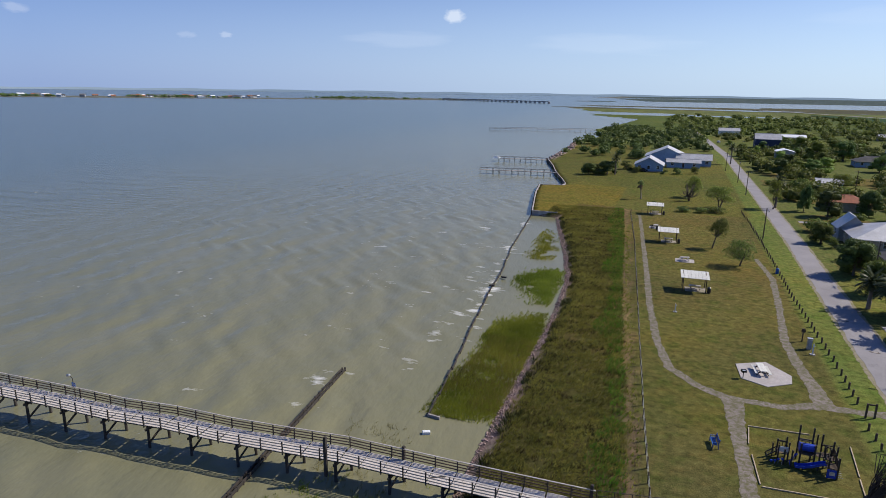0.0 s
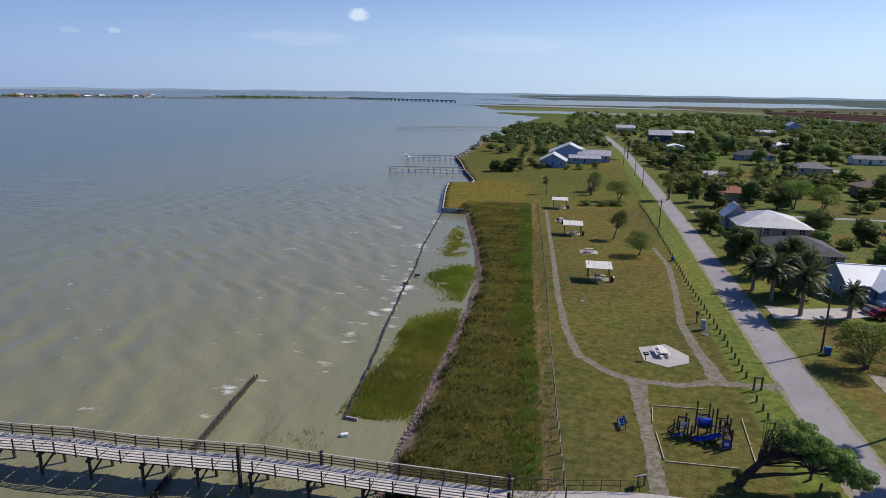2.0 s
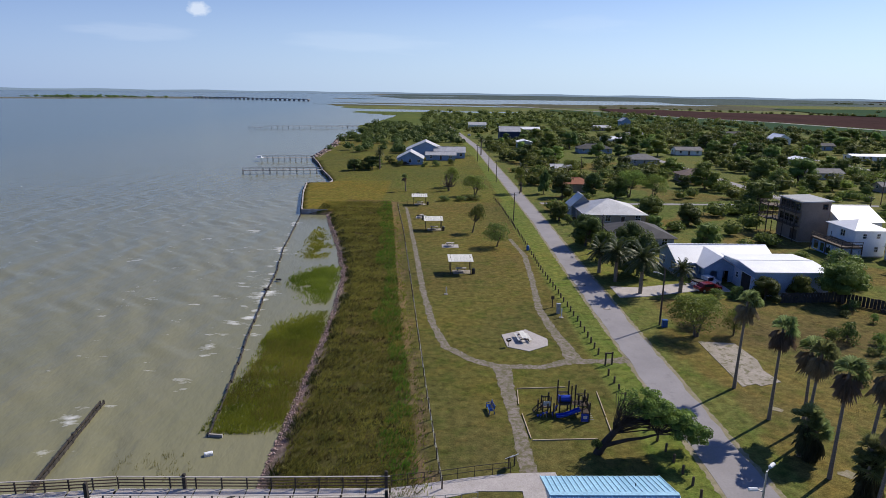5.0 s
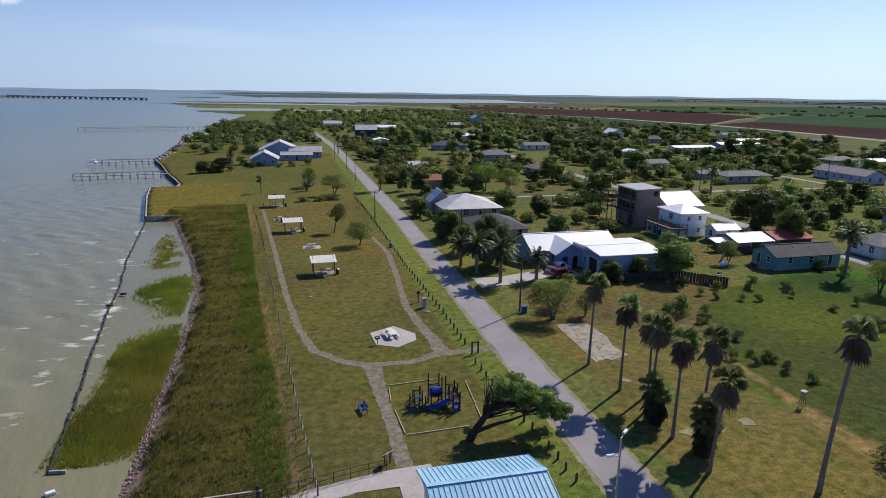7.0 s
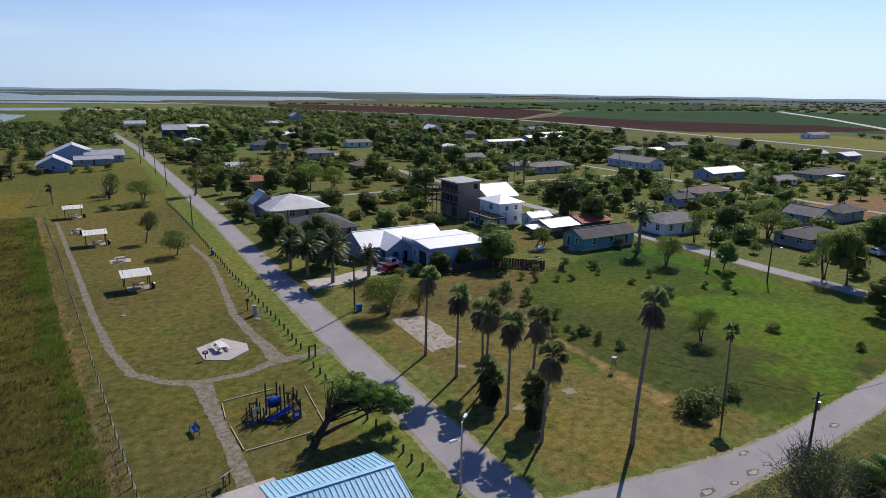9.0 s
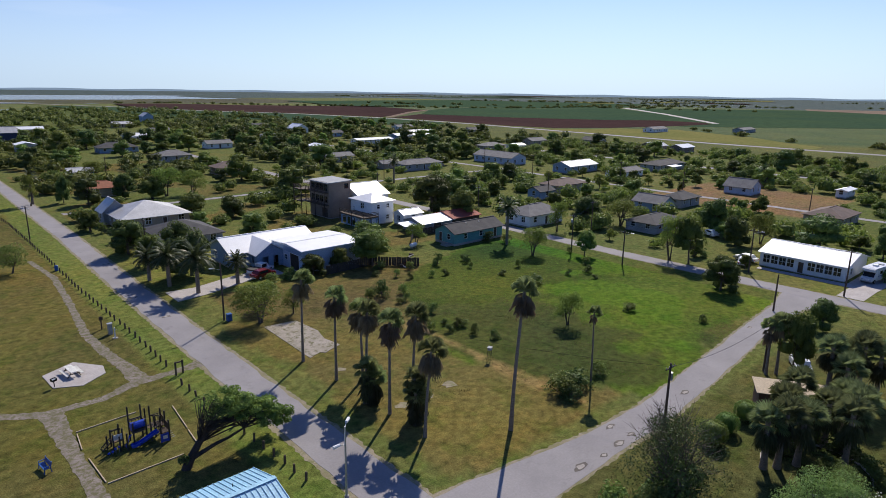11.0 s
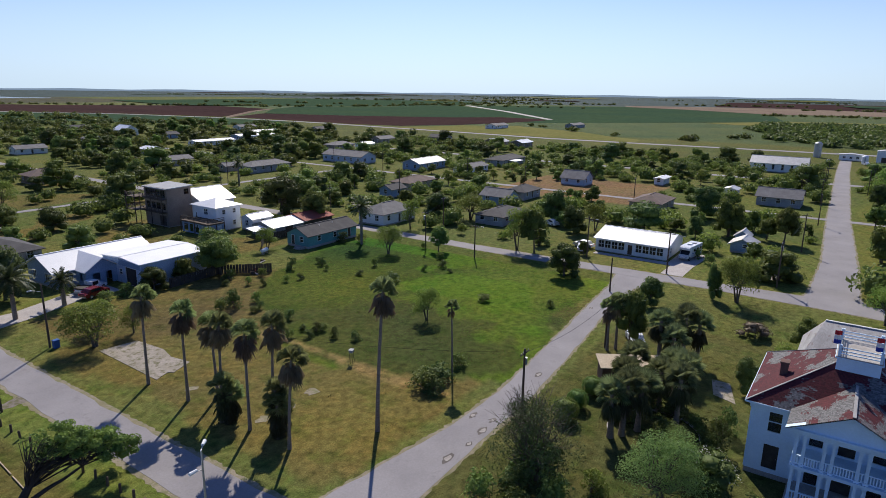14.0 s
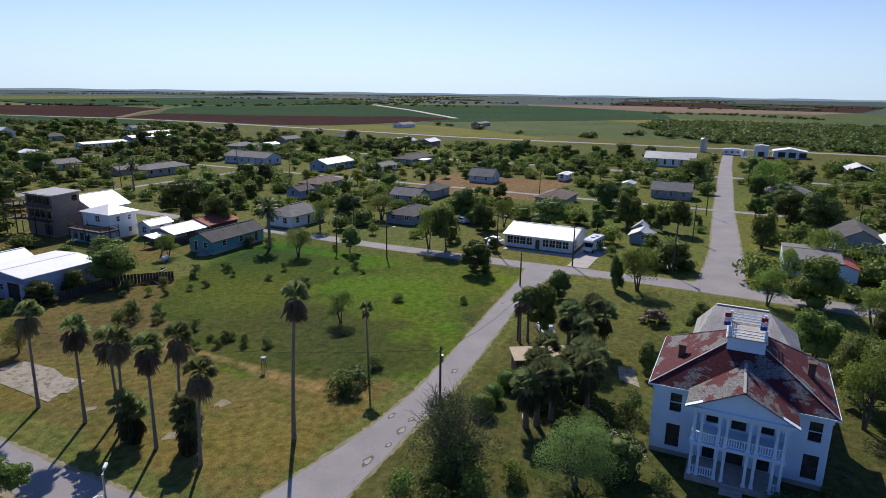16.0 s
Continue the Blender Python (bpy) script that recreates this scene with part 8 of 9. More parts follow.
house(392, 11, 0, 6, 10.5, 3.2, .5, WHITE_PAINT, GREY_METAL, "long white site cabin beside the depot", name="cabin", spec={"left": [("window", 2.2 + 3 * k, 1.2, 1.2, 2.2) for k in range(3)], "front": [], "right": [], "back": []})
house(388, -3.5, 0, 7, 7, 6.2, .4, WHITE_PAINT, GREY_METAL, "tall boxy white shed beside the depot", name="shed", over=.1, spec={"left": [("door", 3.5, 3, .3, 3)], "front": [], "right": [], "back": []})
for x, y, r, h in ((400, 27, 1.9, 7.6), (384, 4.6, 1.5, 3)):
    tk = thing("storage_tank", x, y, 0, 0, "upright pale steel storage tank", "tank", "depot tanks")
    part("shell", Shape().lathe(0, 0, [(r, 0), (r, h), (r * .6, h + .6), (.2, h + .8)], 16), STEEL if h > 5 else WHITE_METAL, tk, smooth=False)
    part("ladder", Shape().box(-r - .1, 0, h / 2, .08, .5, h), STEEL, tk)

# derelict white sheds with a rusty roof beside the inland road
ru = house(136.5, -11.4, 90, 9.5, 14, 3.6, .7, MANSION_WHITE, GREY_ROOF, "derelict white shop with peeling walls and a broken grey roof", name="shop", over=.2, spec={"back": [("window", 2.2, 1.6, 1.4, 3.0), ("window", 4.4, 1.6, 1.4, 3.0)], "front": [], "left": [("window", 3, 1.4, 1.4, 2.6)], "right": []})
house(133.4, -16.4, 0, 8.0, 4.6, 2.8, .8, MANSION_WHITE, RUST_METAL, "lean-to with a rusty sheet roof beside the shop", name="lean_to", over=.2, spec={"back": [], "front": [], "left": [], "right": []})
house(158, -29, 0, 9, 8, 3, 1.8, WHITE_PAINT, GREY_METAL, "white outbuilding with a grey metal roof", name="outbuilding")


# ---------- the old mansion ----------
def mansion():
    X0, X1, Y0, Y1 = 56.6, 68.4, -7.7, 6.7
    cx, cy = (X0 + X1) / 2, (Y0 + Y1) / 2
    root = thing("mansion", cx, cy, 0, 0, "old white mansion with a columned portico and flaking red roof", "mansion")
    L, W, E = X1 - X0, Y1 - Y0, 7.0
    c = [(-L / 2 + .12, -W / 2 + .12), (L / 2 - .12, -W / 2 + .12), (L / 2 - .12, W / 2 - .12), (-L / 2 + .12, W / 2 - .12)]
    part("foundation", Shape().box(0, 0, .15, L - .1, W - .1, .7), CONCRETE, root)
    win = lambda cx_, lo, h, w=1.0: (cx_ - w / 2, cx_ + w / 2, lo, lo + h)
    sides = [[win(3, 1.4, 1.9), win(8.6, 1.4, 1.9), win(3, 4.7, 1.7), win(8.6, 4.7, 1.7)], [win(3, 4.7, 1.7), win(11, 4.7, 1.7)],
             [win(3.5, 1.4, 1.9), win(8.6, 1.4, 1.9), win(3.5, 4.7, 1.7), win(8.6, 4.7, 1.7)],
             [win(1.9, 4.5, 1.8), win(13.1, 4.5, 1.8), win(1.9, .9, 2.3, 1.2), win(13.1, .9, 2.3, 1.2), win(5.1, 4.2, 2.2, 1.0), win(9.6, 4.2, 2.2, 1.0), win(5.1, .6, 2.4, 1.0), win(9.6, .6, 2.4, 1.0), win(7.3, .5, 2.6, 1.4), win(7.3, 4.0, 2.4, 1.2)]]
    for i in range(4):
        a, b = c[i], c[(i + 1) % 4]
        sh = Shape()
        wall_run(sh, a, b, .5, E, sides[i], .24)
        part("wall", sh, MANSION_WHITE, root)
        for j, o in enumerate(sides[i]):
            opening_parts(root, a, b, o, "door" if i == 3 and j in (2, 3, 8, 9) else "window", MANSION_WHITE, DARK_WOOD)
    part("frieze", Shape().box(-L / 2 - .02, 0, E - .35, .12, W + .1, .5).box(0, -W / 2 - .02, E - .35, L + .1, .12, .5).box(0, W / 2 + .02, E - .35, L + .1, .12, .5).box(L / 2 + .02, 0, E - .35, .12, W + .1, .5), MANSION_WHITE, root)
    part("cornice", Shape().box(0, 0, E - .02, L + 1.0, W + 1.0, .16), MANSION_WHITE, root)
    # hipped main roof up to a flat deck
    ov, ze, zd, q = .45, E + .06, 10.4, 1.6
    o = [(-L / 2 - ov, -W / 2 - ov), (L / 2 + ov, -W / 2 - ov), (L / 2 + ov, W / 2 + ov), (-L / 2 - ov, W / 2 + ov)]
    t, zt = [(-1.0, -.5), (1.0, -.5), (1.0, .5), (-1.0, .5)], 11.2
    for i in range(4):
        j = (i + 1) % 4
        part("roof_slope", Shape().sheet([(*o[i], ze), (*o[j], ze), (*t[j], zt), (*t[i], zt)], .14), MANSION_ROOF, root)
        part("hip_cap", Shape().beam((*o[i], ze + .03), (*t[i], zt + .03), .14, .05), WING_ROOF, root)
    part("deck_curb", Shape().box(0, 0, zd + .3, 4.8, 3.2, 1.2), MANSION_WHITE, root)
    part("curb_moulding", Shape().box(0, 0, zd + .82, 5.1, 3.5, .12), MANSION_WHITE, root)
    part("deck_floor", Shape().box(0, 0, zd + .93, 5.0, 3.4, .08), OLD_WOOD, root)
    for px, py in ((-2.3, -1.5), (2.3, -1.5), (-2.3, 1.5), (2.3, 1.5)):
        part("deck_post", Shape().box(px, py, zd + 1.4, .2, .2, 1.0).box(px, py, zd + 1.93, .26, .26, .08), MANSION_WHITE, root)
    for h in (1.2, 1.45, 1.75):
        part("deck_rail", Shape().beam((-2.3, -1.5, zd + h), (-2.3, 1.5, zd + h), .07, .08).beam((2.3, -1.5, zd + h), (2.3, 1.5, zd + h), .07, .08).beam((-2.3, -1.5, zd + h), (2.3, -1.5, zd + h), .07, .08).beam((-2.3, 1.5, zd + h), (2.3, 1.5, zd + h), .07, .08), MANSION_WHITE, root)
    # chimneys
    for px, py in ((-1.6, 5.4), (-.6, -5.6)):
        part("chimney", Shape().box(px, py, 8.7, .7, .6, 1.5).box(px, py, 9.5, .85, .75, .14), BRICK, root)
    # portico: two storeys of paired columns, a balustrade and a pediment
    P0, PD = -L / 2, 3.4
    py0, py1 = -3.75, 3.4
    pc = (py0 + py1) / 2
    px = P0 - PD
    part("porch_floor", Shape().box(P0 - PD / 2, pc, .3, PD + .3, py1 - py0 + .4, .5), OLD_WOOD, root)
    part("balcony_floor", Shape().box(P0 - PD / 2, pc, 3.72, PD + .2, py1 - py0 + .3, .26), MANSION_WHITE, root)
    part("porch_ceiling", Shape().box(P0 - PD / 2, pc, 6.62, PD + .1, py1 - py0 + .2, .1), MANSION_WHITE, root)
    part("entablature", Shape().box(px + .15, pc, 6.85, .34, py1 - py0 + .5, .5).box(P0 - PD / 2, py0 - .05, 6.85, PD + .2, .34, .5).box(P0 - PD / 2, py1 + .05, 6.85, PD + .2, .34, .5), MANSION_WHITE, root)
    cols = [py0 + .1, py0 + .7, py0 + 2.1, py0 + 2.7, py1 - 2.7, py1 - 2.1, py1 - .7, py1 - .1]
    for cyy in cols:
        for z0, z1 in ((.55, 3.6), (3.85, 6.6)):
            part("column", Shape().box(px + .2, cyy, z0 + .1, .34, .34, .2).box(px + .2, cyy, (z0 + z1) / 2, .24, .24, z1 - z0).box(px + .2, cyy, z1 - .08, .34, .34, .16), MANSION_WHITE, root)
    for cyy in (py0 + .1, py1 - .1):
        for z0, z1 in ((.55, 3.6), (3.85, 6.6)):
            part("pilaster", Shape().box(P0 - .12, cyy, (z0 + z1) / 2, .24, .24, z1 - z0), MANSION_WHITE, root)
    for z, spans in ((3.85, [(cols[0], cols[-1])]), (.55, [(cols[0], cols[1]), (cols[-2], cols[-1]), (cols[-3], cols[-2])])):
        for s0, s1 in spans:
            part("hand_rail", Shape().box(px + .2, (s0 + s1) / 2, z + .85, .14, s1 - s0, .1), MANSION_WHITE, root)
            part("foot_rail", Shape().box(px + .2, (s0 + s1) / 2, z + .12, .12, s1 - s0, .08), MANSION_WHITE, root)
            for k in range(max(2, int((s1 - s0) / .2))):
                yy = s0 + .1 + .2 * k
                part("baluster", Shape().box(px + .2, yy, z + .48, .07, .08, .66), MANSION_WHITE, root)
    for s_ in (py0, py1):
        part("hand_rail", Shape().beam((px + .2, s_, 4.7), (P0, s_, 4.7), .12, .1), MANSION_WHITE, root)
        part("foot_rail", Shape().beam((px + .2, s_, 3.97), (P0, s_, 3.97), .1, .08), MANSION_WHITE, root)
        for k in range(12):
            part("baluster", Shape().box(px + .4 + .25 * k, s_, 4.33, .08, .07, .66), MANSION_WHITE, root)
    part("porch_steps", Shape().box(px - .4, pc, .2, .5, 1.8, .4).box(px - .8, pc, .1, .4, 1.8, .2), CONCRETE, root)
    pz, apex = 7.12, 9.2
    ped = gable_panel("x", px - .05, py0 - .4, py1 + .4, pc, pz, apex - .1, .16)
    part("pediment", ped, MANSION_WHITE, root)
    part("raking_cornice", Shape().beam((px - .3, py0 - .75, pz + .02), (px - .3, pc, apex + .08), .5, .14).beam((px - .3, py1 + .75, pz + .02), (px - .3, pc, apex + .08), .5, .14).beam((px - .2, py0 - .7, pz + .02), (px - .2, py1 + .7, pz + .02), .5, .16), MANSION_WHITE, root)
    part("porch_roof", Shape().sheet([(px - .55, py0 - .75, pz + .08), (px - .55, pc, apex + .2), (-L / 2 + 4.2, pc, apex + .2), (-L / 2 + .2, py0 - .75, pz + .08)][::-1], .1), PORCH_ROOF, root)
    part("porch_roof", Shape().sheet([(px - .55, py1 + .75, pz + .08), (px - .55, pc, apex + .2), (-L / 2 + 4.2, pc, apex + .2), (-L / 2 + .2, py1 + .75, pz + .08)], .1), PORCH_ROOF, root)
    part("porch_ridge", Shape().beam((px - .55, pc, apex + .24), (-L / 2 + 3.6, pc, apex + .22), .24, .05), WING_ROOF, root)
    # rear wing
    rw = Shape()
    wall_run(rw, (L / 2 - .1, -5.1), (L / 2 + 9.5, -5.1), .4, 6.4, [(2, 3, 1.4, 3.2), (6, 7, 1.4, 3.2), (2, 3, 4.3, 5.8), (6, 7, 4.3, 5.8)])
    wall_run(rw, (L / 2 + 9.5, -5.1), (L / 2 + 9.5, 4.7), .4, 6.4, [])
    wall_run(rw, (L / 2 + 9.5, 4.7), (L / 2 - .1, 4.7), .4, 6.4, [(2, 3, 4.3, 5.8), (6, 7, 4.3, 5.8)])
    part("wing_wall", rw, MANSION_WHITE, root)
    xw0, xw1, xr, yl, yr = 3.2, L / 2 + 10, L / 2 + 6.5, -5.6, 5.2
    part("wing_roof", Shape().sheet([(xw0, yr, 6.9), (xw0, yl, 6.9), (xr, -2.2, 9.7), (xr, 3.2, 9.7)], .12), WING_ROOF, root)
    part("wing_roof", Shape().sheet([(xw1, yl, 6.4), (xw1, yr, 6.4), (xr, 3.2, 9.7), (xr, -2.2, 9.7)], .12), WING_ROOF, root)
    part("wing_hip", Shape().sheet([(xw0, yl, 6.9), (xw1, yl, 6.4), (xr, -2.2, 9.7)], .12), WING_ROOF, root)
    part("wing_hip", Shape().sheet([(xw1, yr, 6.4), (xw0, yr, 6.9), (xr, 3.2, 9.7)], .12), WING_ROOF, root)
    part("wing_ridge", Shape().beam((xr, -2.2, 9.74), (xr, 3.2, 9.74), .3, .08), PANEL_WHITE, root)
    # flags at the corners of the roof deck
    for yy in (-1.5, 1.5):
        fl = thing("flag", cx - 2.3, cy + yy, zd + 1.85, 0, "red, white and blue flag on a short white pole", "flag", "flags on the roof deck")
        part("pole", Shape().tube((0, 0, -.6), (0, 0, 1.6), .035, .03, 6), WHITE_PAINT, fl)
        for nm, mt, zt, sgn in (("red_field", RED_CLOTH, 1.35, 1), ("white_field", WHITE_PAINT, .95, -1), ("blue_field", BLUE_CLOTH, .55, 1)):
            sh = Shape()
            for k in range(4):
                y_ = .14 * k
                sh.poly([(.06 * math.sin(k * 1.7) * sgn, y_, zt), (.06 * math.sin(k * 1.7 + 1.7) * sgn, y_ + .14, zt - .04), (.06 * math.sin(k * 1.7 + 1.9) * sgn, y_ + .14, zt - .42), (.06 * math.sin(k * 1.7 + .3) * sgn, y_, zt - .4)])
            part(nm, sh, mt, fl)


BRICK = surface("old_brick", (.16, .09, .07), (.11, .07, .06), 1, 9, .9, .3)
WING_ROOF = surface("bleached_grey_roof", (.36, .35, .34), (.25, .245, .24), .5, 4, .75, .4, stain=(.17, .09, .085), amount=.38, stretch=(.5, 1.6, 1))
mansion()
RUST_WALL = surface("rusty_brown_sheet_wall", (.10, .06, .045), (.14, .085, .06), .6, 8, .8, .2)
ring = Shape()
for k in range(26):
    a0, a1 = -2.9 + .19 * k, -2.9 + .19 * (k + 1)
    ring.beam((58.4 + 4.6 * math.cos(a0), 15.2 + 4.4 * math.sin(a0), .06), (58.4 + 4.6 * math.cos(a1), 15.2 + 4.4 * math.sin(a1), .06), .16, .16)
single("garden_edging", ring, CONCRETE, "curved pale concrete edging round a bed of palms", "edging")
lo = thing("garden_shed", 68.6, 20.8, 0, -58, "low brown shed with a tan sheet roof under palms", "shed")
part("wall", Shape().box(0, 0, 1.1, 7.4, 2.6, 2.2), RUST_WALL, lo)
part("roof", Shape().sheet([(-4.0, -1.6, 2.2), (4.0, -1.6, 2.2), (4.0, 1.6, 2.6), (-4.0, 1.6, 2.6)], .08), PANEL_TAN, lo)
part("door", Shape().box(-2, -1.32, .95, 1.0, .04, 1.9), DARK_WOOD, lo)


# ---------- vehicles ----------
def wheels(root, xs, w, r):
    for x in xs:
        for sg in (-1, 1):
            ty = part("wheel", Shape().tube((x, sg * (w / 2 - .12), r), (x, sg * (w / 2 + .08), r), r, r, 14), BLACK_RUBBER, root)
            part("rim", Shape().tube((x, sg * (w / 2 + .07), r), (x, sg * (w / 2 + .095), r), r * .6, r * .6, 10), STEEL, ty)


def loft(sections):
    """A body through rings of (x, half width, low, high)."""
    sh = Shape()
    for x, hw, lo_, hi_ in sections:
        sh.v += [(x, -hw, lo_), (x, -hw * .98, hi_), (x, hw * .98, hi_), (x, hw, lo_)]
    for i in range(len(sections) - 1):
        a, b = 4 * i, 4 * i + 4
        sh.f += [(a + j, a + (j + 1) % 4, b + (j + 1) % 4, b + j) for j in range(4)]
    n = len(sh.v)
    sh.f += [(3, 2, 1, 0), (n - 4, n - 3, n - 2, n - 1)]
    return sh


def car(x, y, rz, paint, label, pickup=False, name="car"):
    root = thing(name, x, y, .06, rz, label, name, "parked vehicles")
    Lc = 5.4 if pickup else 4.6
    h = Lc / 2
    part("body", loft([(-h, .78, .45, .8), (-h + .15, .9, .35, .95), (-.2, .92, .3, 1.0), (h - 1.3, .92, .3, .98), (h - .2, .88, .35, .85), (h, .75, .45, .7)]), paint, root)
    if pickup:
        part("cabin", loft([(-.5, .8, .95, 1.75), (.9, .8, .95, 1.75), (1.5, .82, .95, 1.0)]), paint, root)
        part("bed", Shape().box(-h + 1.1, 0, 1.05, 2.0, 1.7, .25), DARK_WOOD, root)
    else:
        part("cabin", loft([(-h + .5, .74, .93, 1.0), (-h + 1.0, .74, .93, 1.48), (.6, .74, .93, 1.5), (1.3, .8, .93, 1.0)]), paint, root)
    x0, x1 = (-.35, .8) if pickup else (-h + 1.1, .5)
    top_ = 1.65 if pickup else 1.4
    for sg in (-1, 1):
        part("side_window", Shape().box((x0 + x1) / 2, sg * .80, (1.02 + top_) / 2, x1 - x0, .03, top_ - 1.04), TINTED, root)
    part("windscreen", Shape().sheet([(x1 + .12, -.7, top_ + .03), (x1 + .12, .7, top_ + .03), (x1 + .72, .74, 1.03), (x1 + .72, -.74, 1.03)], .03), TINTED, root)
    wheels(root, (-h + .95, h - .95), 1.7, .34)
    for sg in (-1, 1):
        part("headlight", Shape().box(h - .06, sg * .62, .68, .12, .28, .14), WHITE_PAINT, root)
        part("tail_light", Shape().box(-h + .03, sg * .68, .78, .1, .2, .16), RED_CLOTH, root)
    part("bumper", Shape().box(h - .02, 0, .45, .14, 1.6, .16).box(-h + .02, 0, .45, .14, 1.6, .16), STEEL, root)


car(48.4, 104.4, 20, CAR_WHITE, "white pickup truck parked on the driveway", True, "pickup_truck")
car(47.4, 101.3, 14, CAR_RED, "dark red car parked on the driveway")
car(80.5, 24.2, 30, CAR_WHITE, "white car parked under the trees")
car(124.0, 49.8, 20, CAR_WHITE, "white car parked beside the hall")
car(127.2, 50.6, 80, STEEL, "grey car parked beside the hall")
for i, (x, y, rz) in enumerate([(200, 190, 10), (184, 208, 80), (374, 20, 0), (372, -8, 90), (370, 4, 30), (330, -36, 0), (242, 150, 0), (140, 72, 10), (144, 66, 60), (-12, 281, 0), (28, 470, 80), (118.6, 104, 90)]):
    car(x, y, rz, (CAR_WHITE, CAR_BLACK, STEEL, CAR_RED)[i % 4], "%s car parked by a house in town" % ("white", "black", "silver", "dark red")[i % 4])


def motorhome(x, y, rz):
    root = thing("motorhome", x, y, .06, rz, "white motorhome with a cab-over bunk parked beside the hall", "motorhome")
    part("body", Shape().box(-.6, 0, 1.7, 5.2, 2.3, 2.3), CAR_WHITE, root)
    part("bunk", loft([(1.9, 1.12, 2.0, 2.85), (2.9, 1.12, 2.05, 2.8), (3.3, 1.05, 2.2, 2.6)]), CAR_WHITE, root)
    part("cab", loft([(1.9, 1.0, .5, 2.0), (2.5, 1.0, .5, 1.95), (3.0, .98, .5, 1.2), (3.7, .9, .5, 1.0)]), CAR_WHITE, root)
    part("windscreen", Shape().sheet([(2.55, -.9, 1.95), (2.55, .9, 1.95), (3.05, .9, 1.22), (3.05, -.9, 1.22)], .03), TINTED, root)
    part("bunk_window", Shape().box(3.12, 0, 2.45, .3, 1.4, .25), TINTED, root)
    for sg in (-1, 1):
        for wx in (-2.4, -.8, .8):
            part("side_window", Shape().box(wx, sg * 1.155, 1.95, .9, .03, .55), TINTED, root)
        part("stripe", Shape().box(-.6, sg * 1.16, 1.35, 5.2, .02, .12), BLUE_STEEL, root)
        part("headlight", Shape().box(3.68, sg * .65, .78, .08, .25, .16), STEEL, root)
    part("roof_vent", Shape().box(-1.2, .2, 2.93, .8, .7, .18), STEEL, root)
    part("roof_unit", Shape().box(.6, 0, 2.96, .9, .7, .22), WHITE_PAINT, root)
    part("bumper", Shape().box(3.72, 0, .5, .14, 1.9, .2), STEEL, root)
    wheels(root, (-1.9, 2.7), 2.0, .38)


motorhome(132.0, 29.4, 172)
tank = thing("gas_tank", 81.6, 101.0, 0, 20, "white horizontal gas tank in a back yard", "tank")
part("shell", Shape().tube((-.9, 0, .75), (.9, 0, .75), .42, .42, 12).tube((.9, 0, .75), (1.1, 0, .75), .42, .2, 12).tube((-.9, 0, .75), (-1.1, 0, .75), .42, .2, 12), WHITE_PAINT, tank)
for sx in (-.6, .6):
    part("foot", Shape().box(sx, 0, .17, .15, .6, .36), CONCRETE, tank)
kb = thing("raised_feeder", 53.0, 50.8, 0, 0, "small raised box on four thin legs in the grass", "feeder")
kb.matrix_basis = pose(53.0, 50.8, 0, 0, 0, 20) @ Matrix.Diagonal((.62, .62, .8, 1))
for px, py in ((-.4, -.3), (.4, -.3), (-.4, .3), (.4, .3)):
    part("leg", Shape().beam((px * 1.3, py * 1.3, 0), (px * .7, py * .7, 1.7), .06, .06), POST_WOOD, kb)
part("box", Shape().box(0, 0, 1.85, .9, .7, .4).box(0, 0, 2.08, 1.1, .9, .06), GREY_WALL, kb)
for i, (x, y, rz) in enumerate([(72.5, 92.4, 20), (71, 90.6, 70), (77, 96, 10)]):
    tr_ = thing("garden_clutter", x, y, 0, rz, "low heap of boards and toys in the yard", "clutter", "yard clutter")
    part("board", Shape().beam((-.8, 0, .12), (.8, .2, .2), .3, .1), RED_CLOTH if i == 0 else OLD_WOOD, tr_)
    part("crate", Shape().box(.4, .5, .25, .6, .5, .5), POST_WOOD, tr_)

# ---------- the town's other trees and the woods beyond ----------
TAKEN = [(x, y, max(L, W) * .62 + 1.5) for x, y, rz, L, W, *_ in FAR + FAR2 + FAR3 + FAR4]
TAKEN += [(54, 110, 14), (46, 162, 11), (46, 137, 9), (88, 143, 9), (91, 128, 8), (100, 113, 9), (97, 100, 10), (132, 40, 12), (146, 22, 7), (62, 0, 14), (308, 33, 17), (392, -4, 30), (136, -12, 10), (130, 29, 7)]
TAKEN += [(x, y, w * .5 + 1.2) for x, y, w, h in NEAR_TREES + SIDE_TREES + SOUTH_TREES + NORTH_TREES]
STREETS = [[(x, y) for x, y in pts] for nm, pts, *_ in ROADS]


def free(x, y, gap, spots):
    if any((x - a) ** 2 + (y - b) ** 2 < (r + gap) ** 2 for a, b, r in spots):
        return False
    px, py = np.array(x), np.array(y)
    return all(float(seg_distance(px, py, s)) > 4.2 + gap for s in STREETS)


rs = random.Random(31)
spots, count = list(TAKEN), 0
for tries in range(9000):
    x, y = rs.uniform(33, 345), rs.uniform(-120, 470)
    if x < 108 and y < 100 or (x < 112 and y < 30) or (180 < x < 234 and 60 < y < 112 and rs.random() < .8):
        continue
    if x < 75 and y > 150 and rs.random() < .25 or x > 225 and y < 180 and rs.random() < .35:
        continue
    thick = .55 + .45 * math.sin(x * .021 + 1.3) * math.sin(y * .017 + .4) + (.4 if y > 260 else 0)
    if rs.random() > thick:
        continue
    w = rs.uniform(4, 9) if rs.random() < .7 else rs.uniform(8, 13)
    if not free(x, y, w * .42, spots):
        continue
    spots.append((x, y, w * .42))
    plant(SMALL[count % 4], x, y, w * 1.08, w * rs.uniform(.62, .9) + .6, rs.uniform(0, 6.28), "trees in town", 0.0)
    count += 1
    if count >= 299:
        break

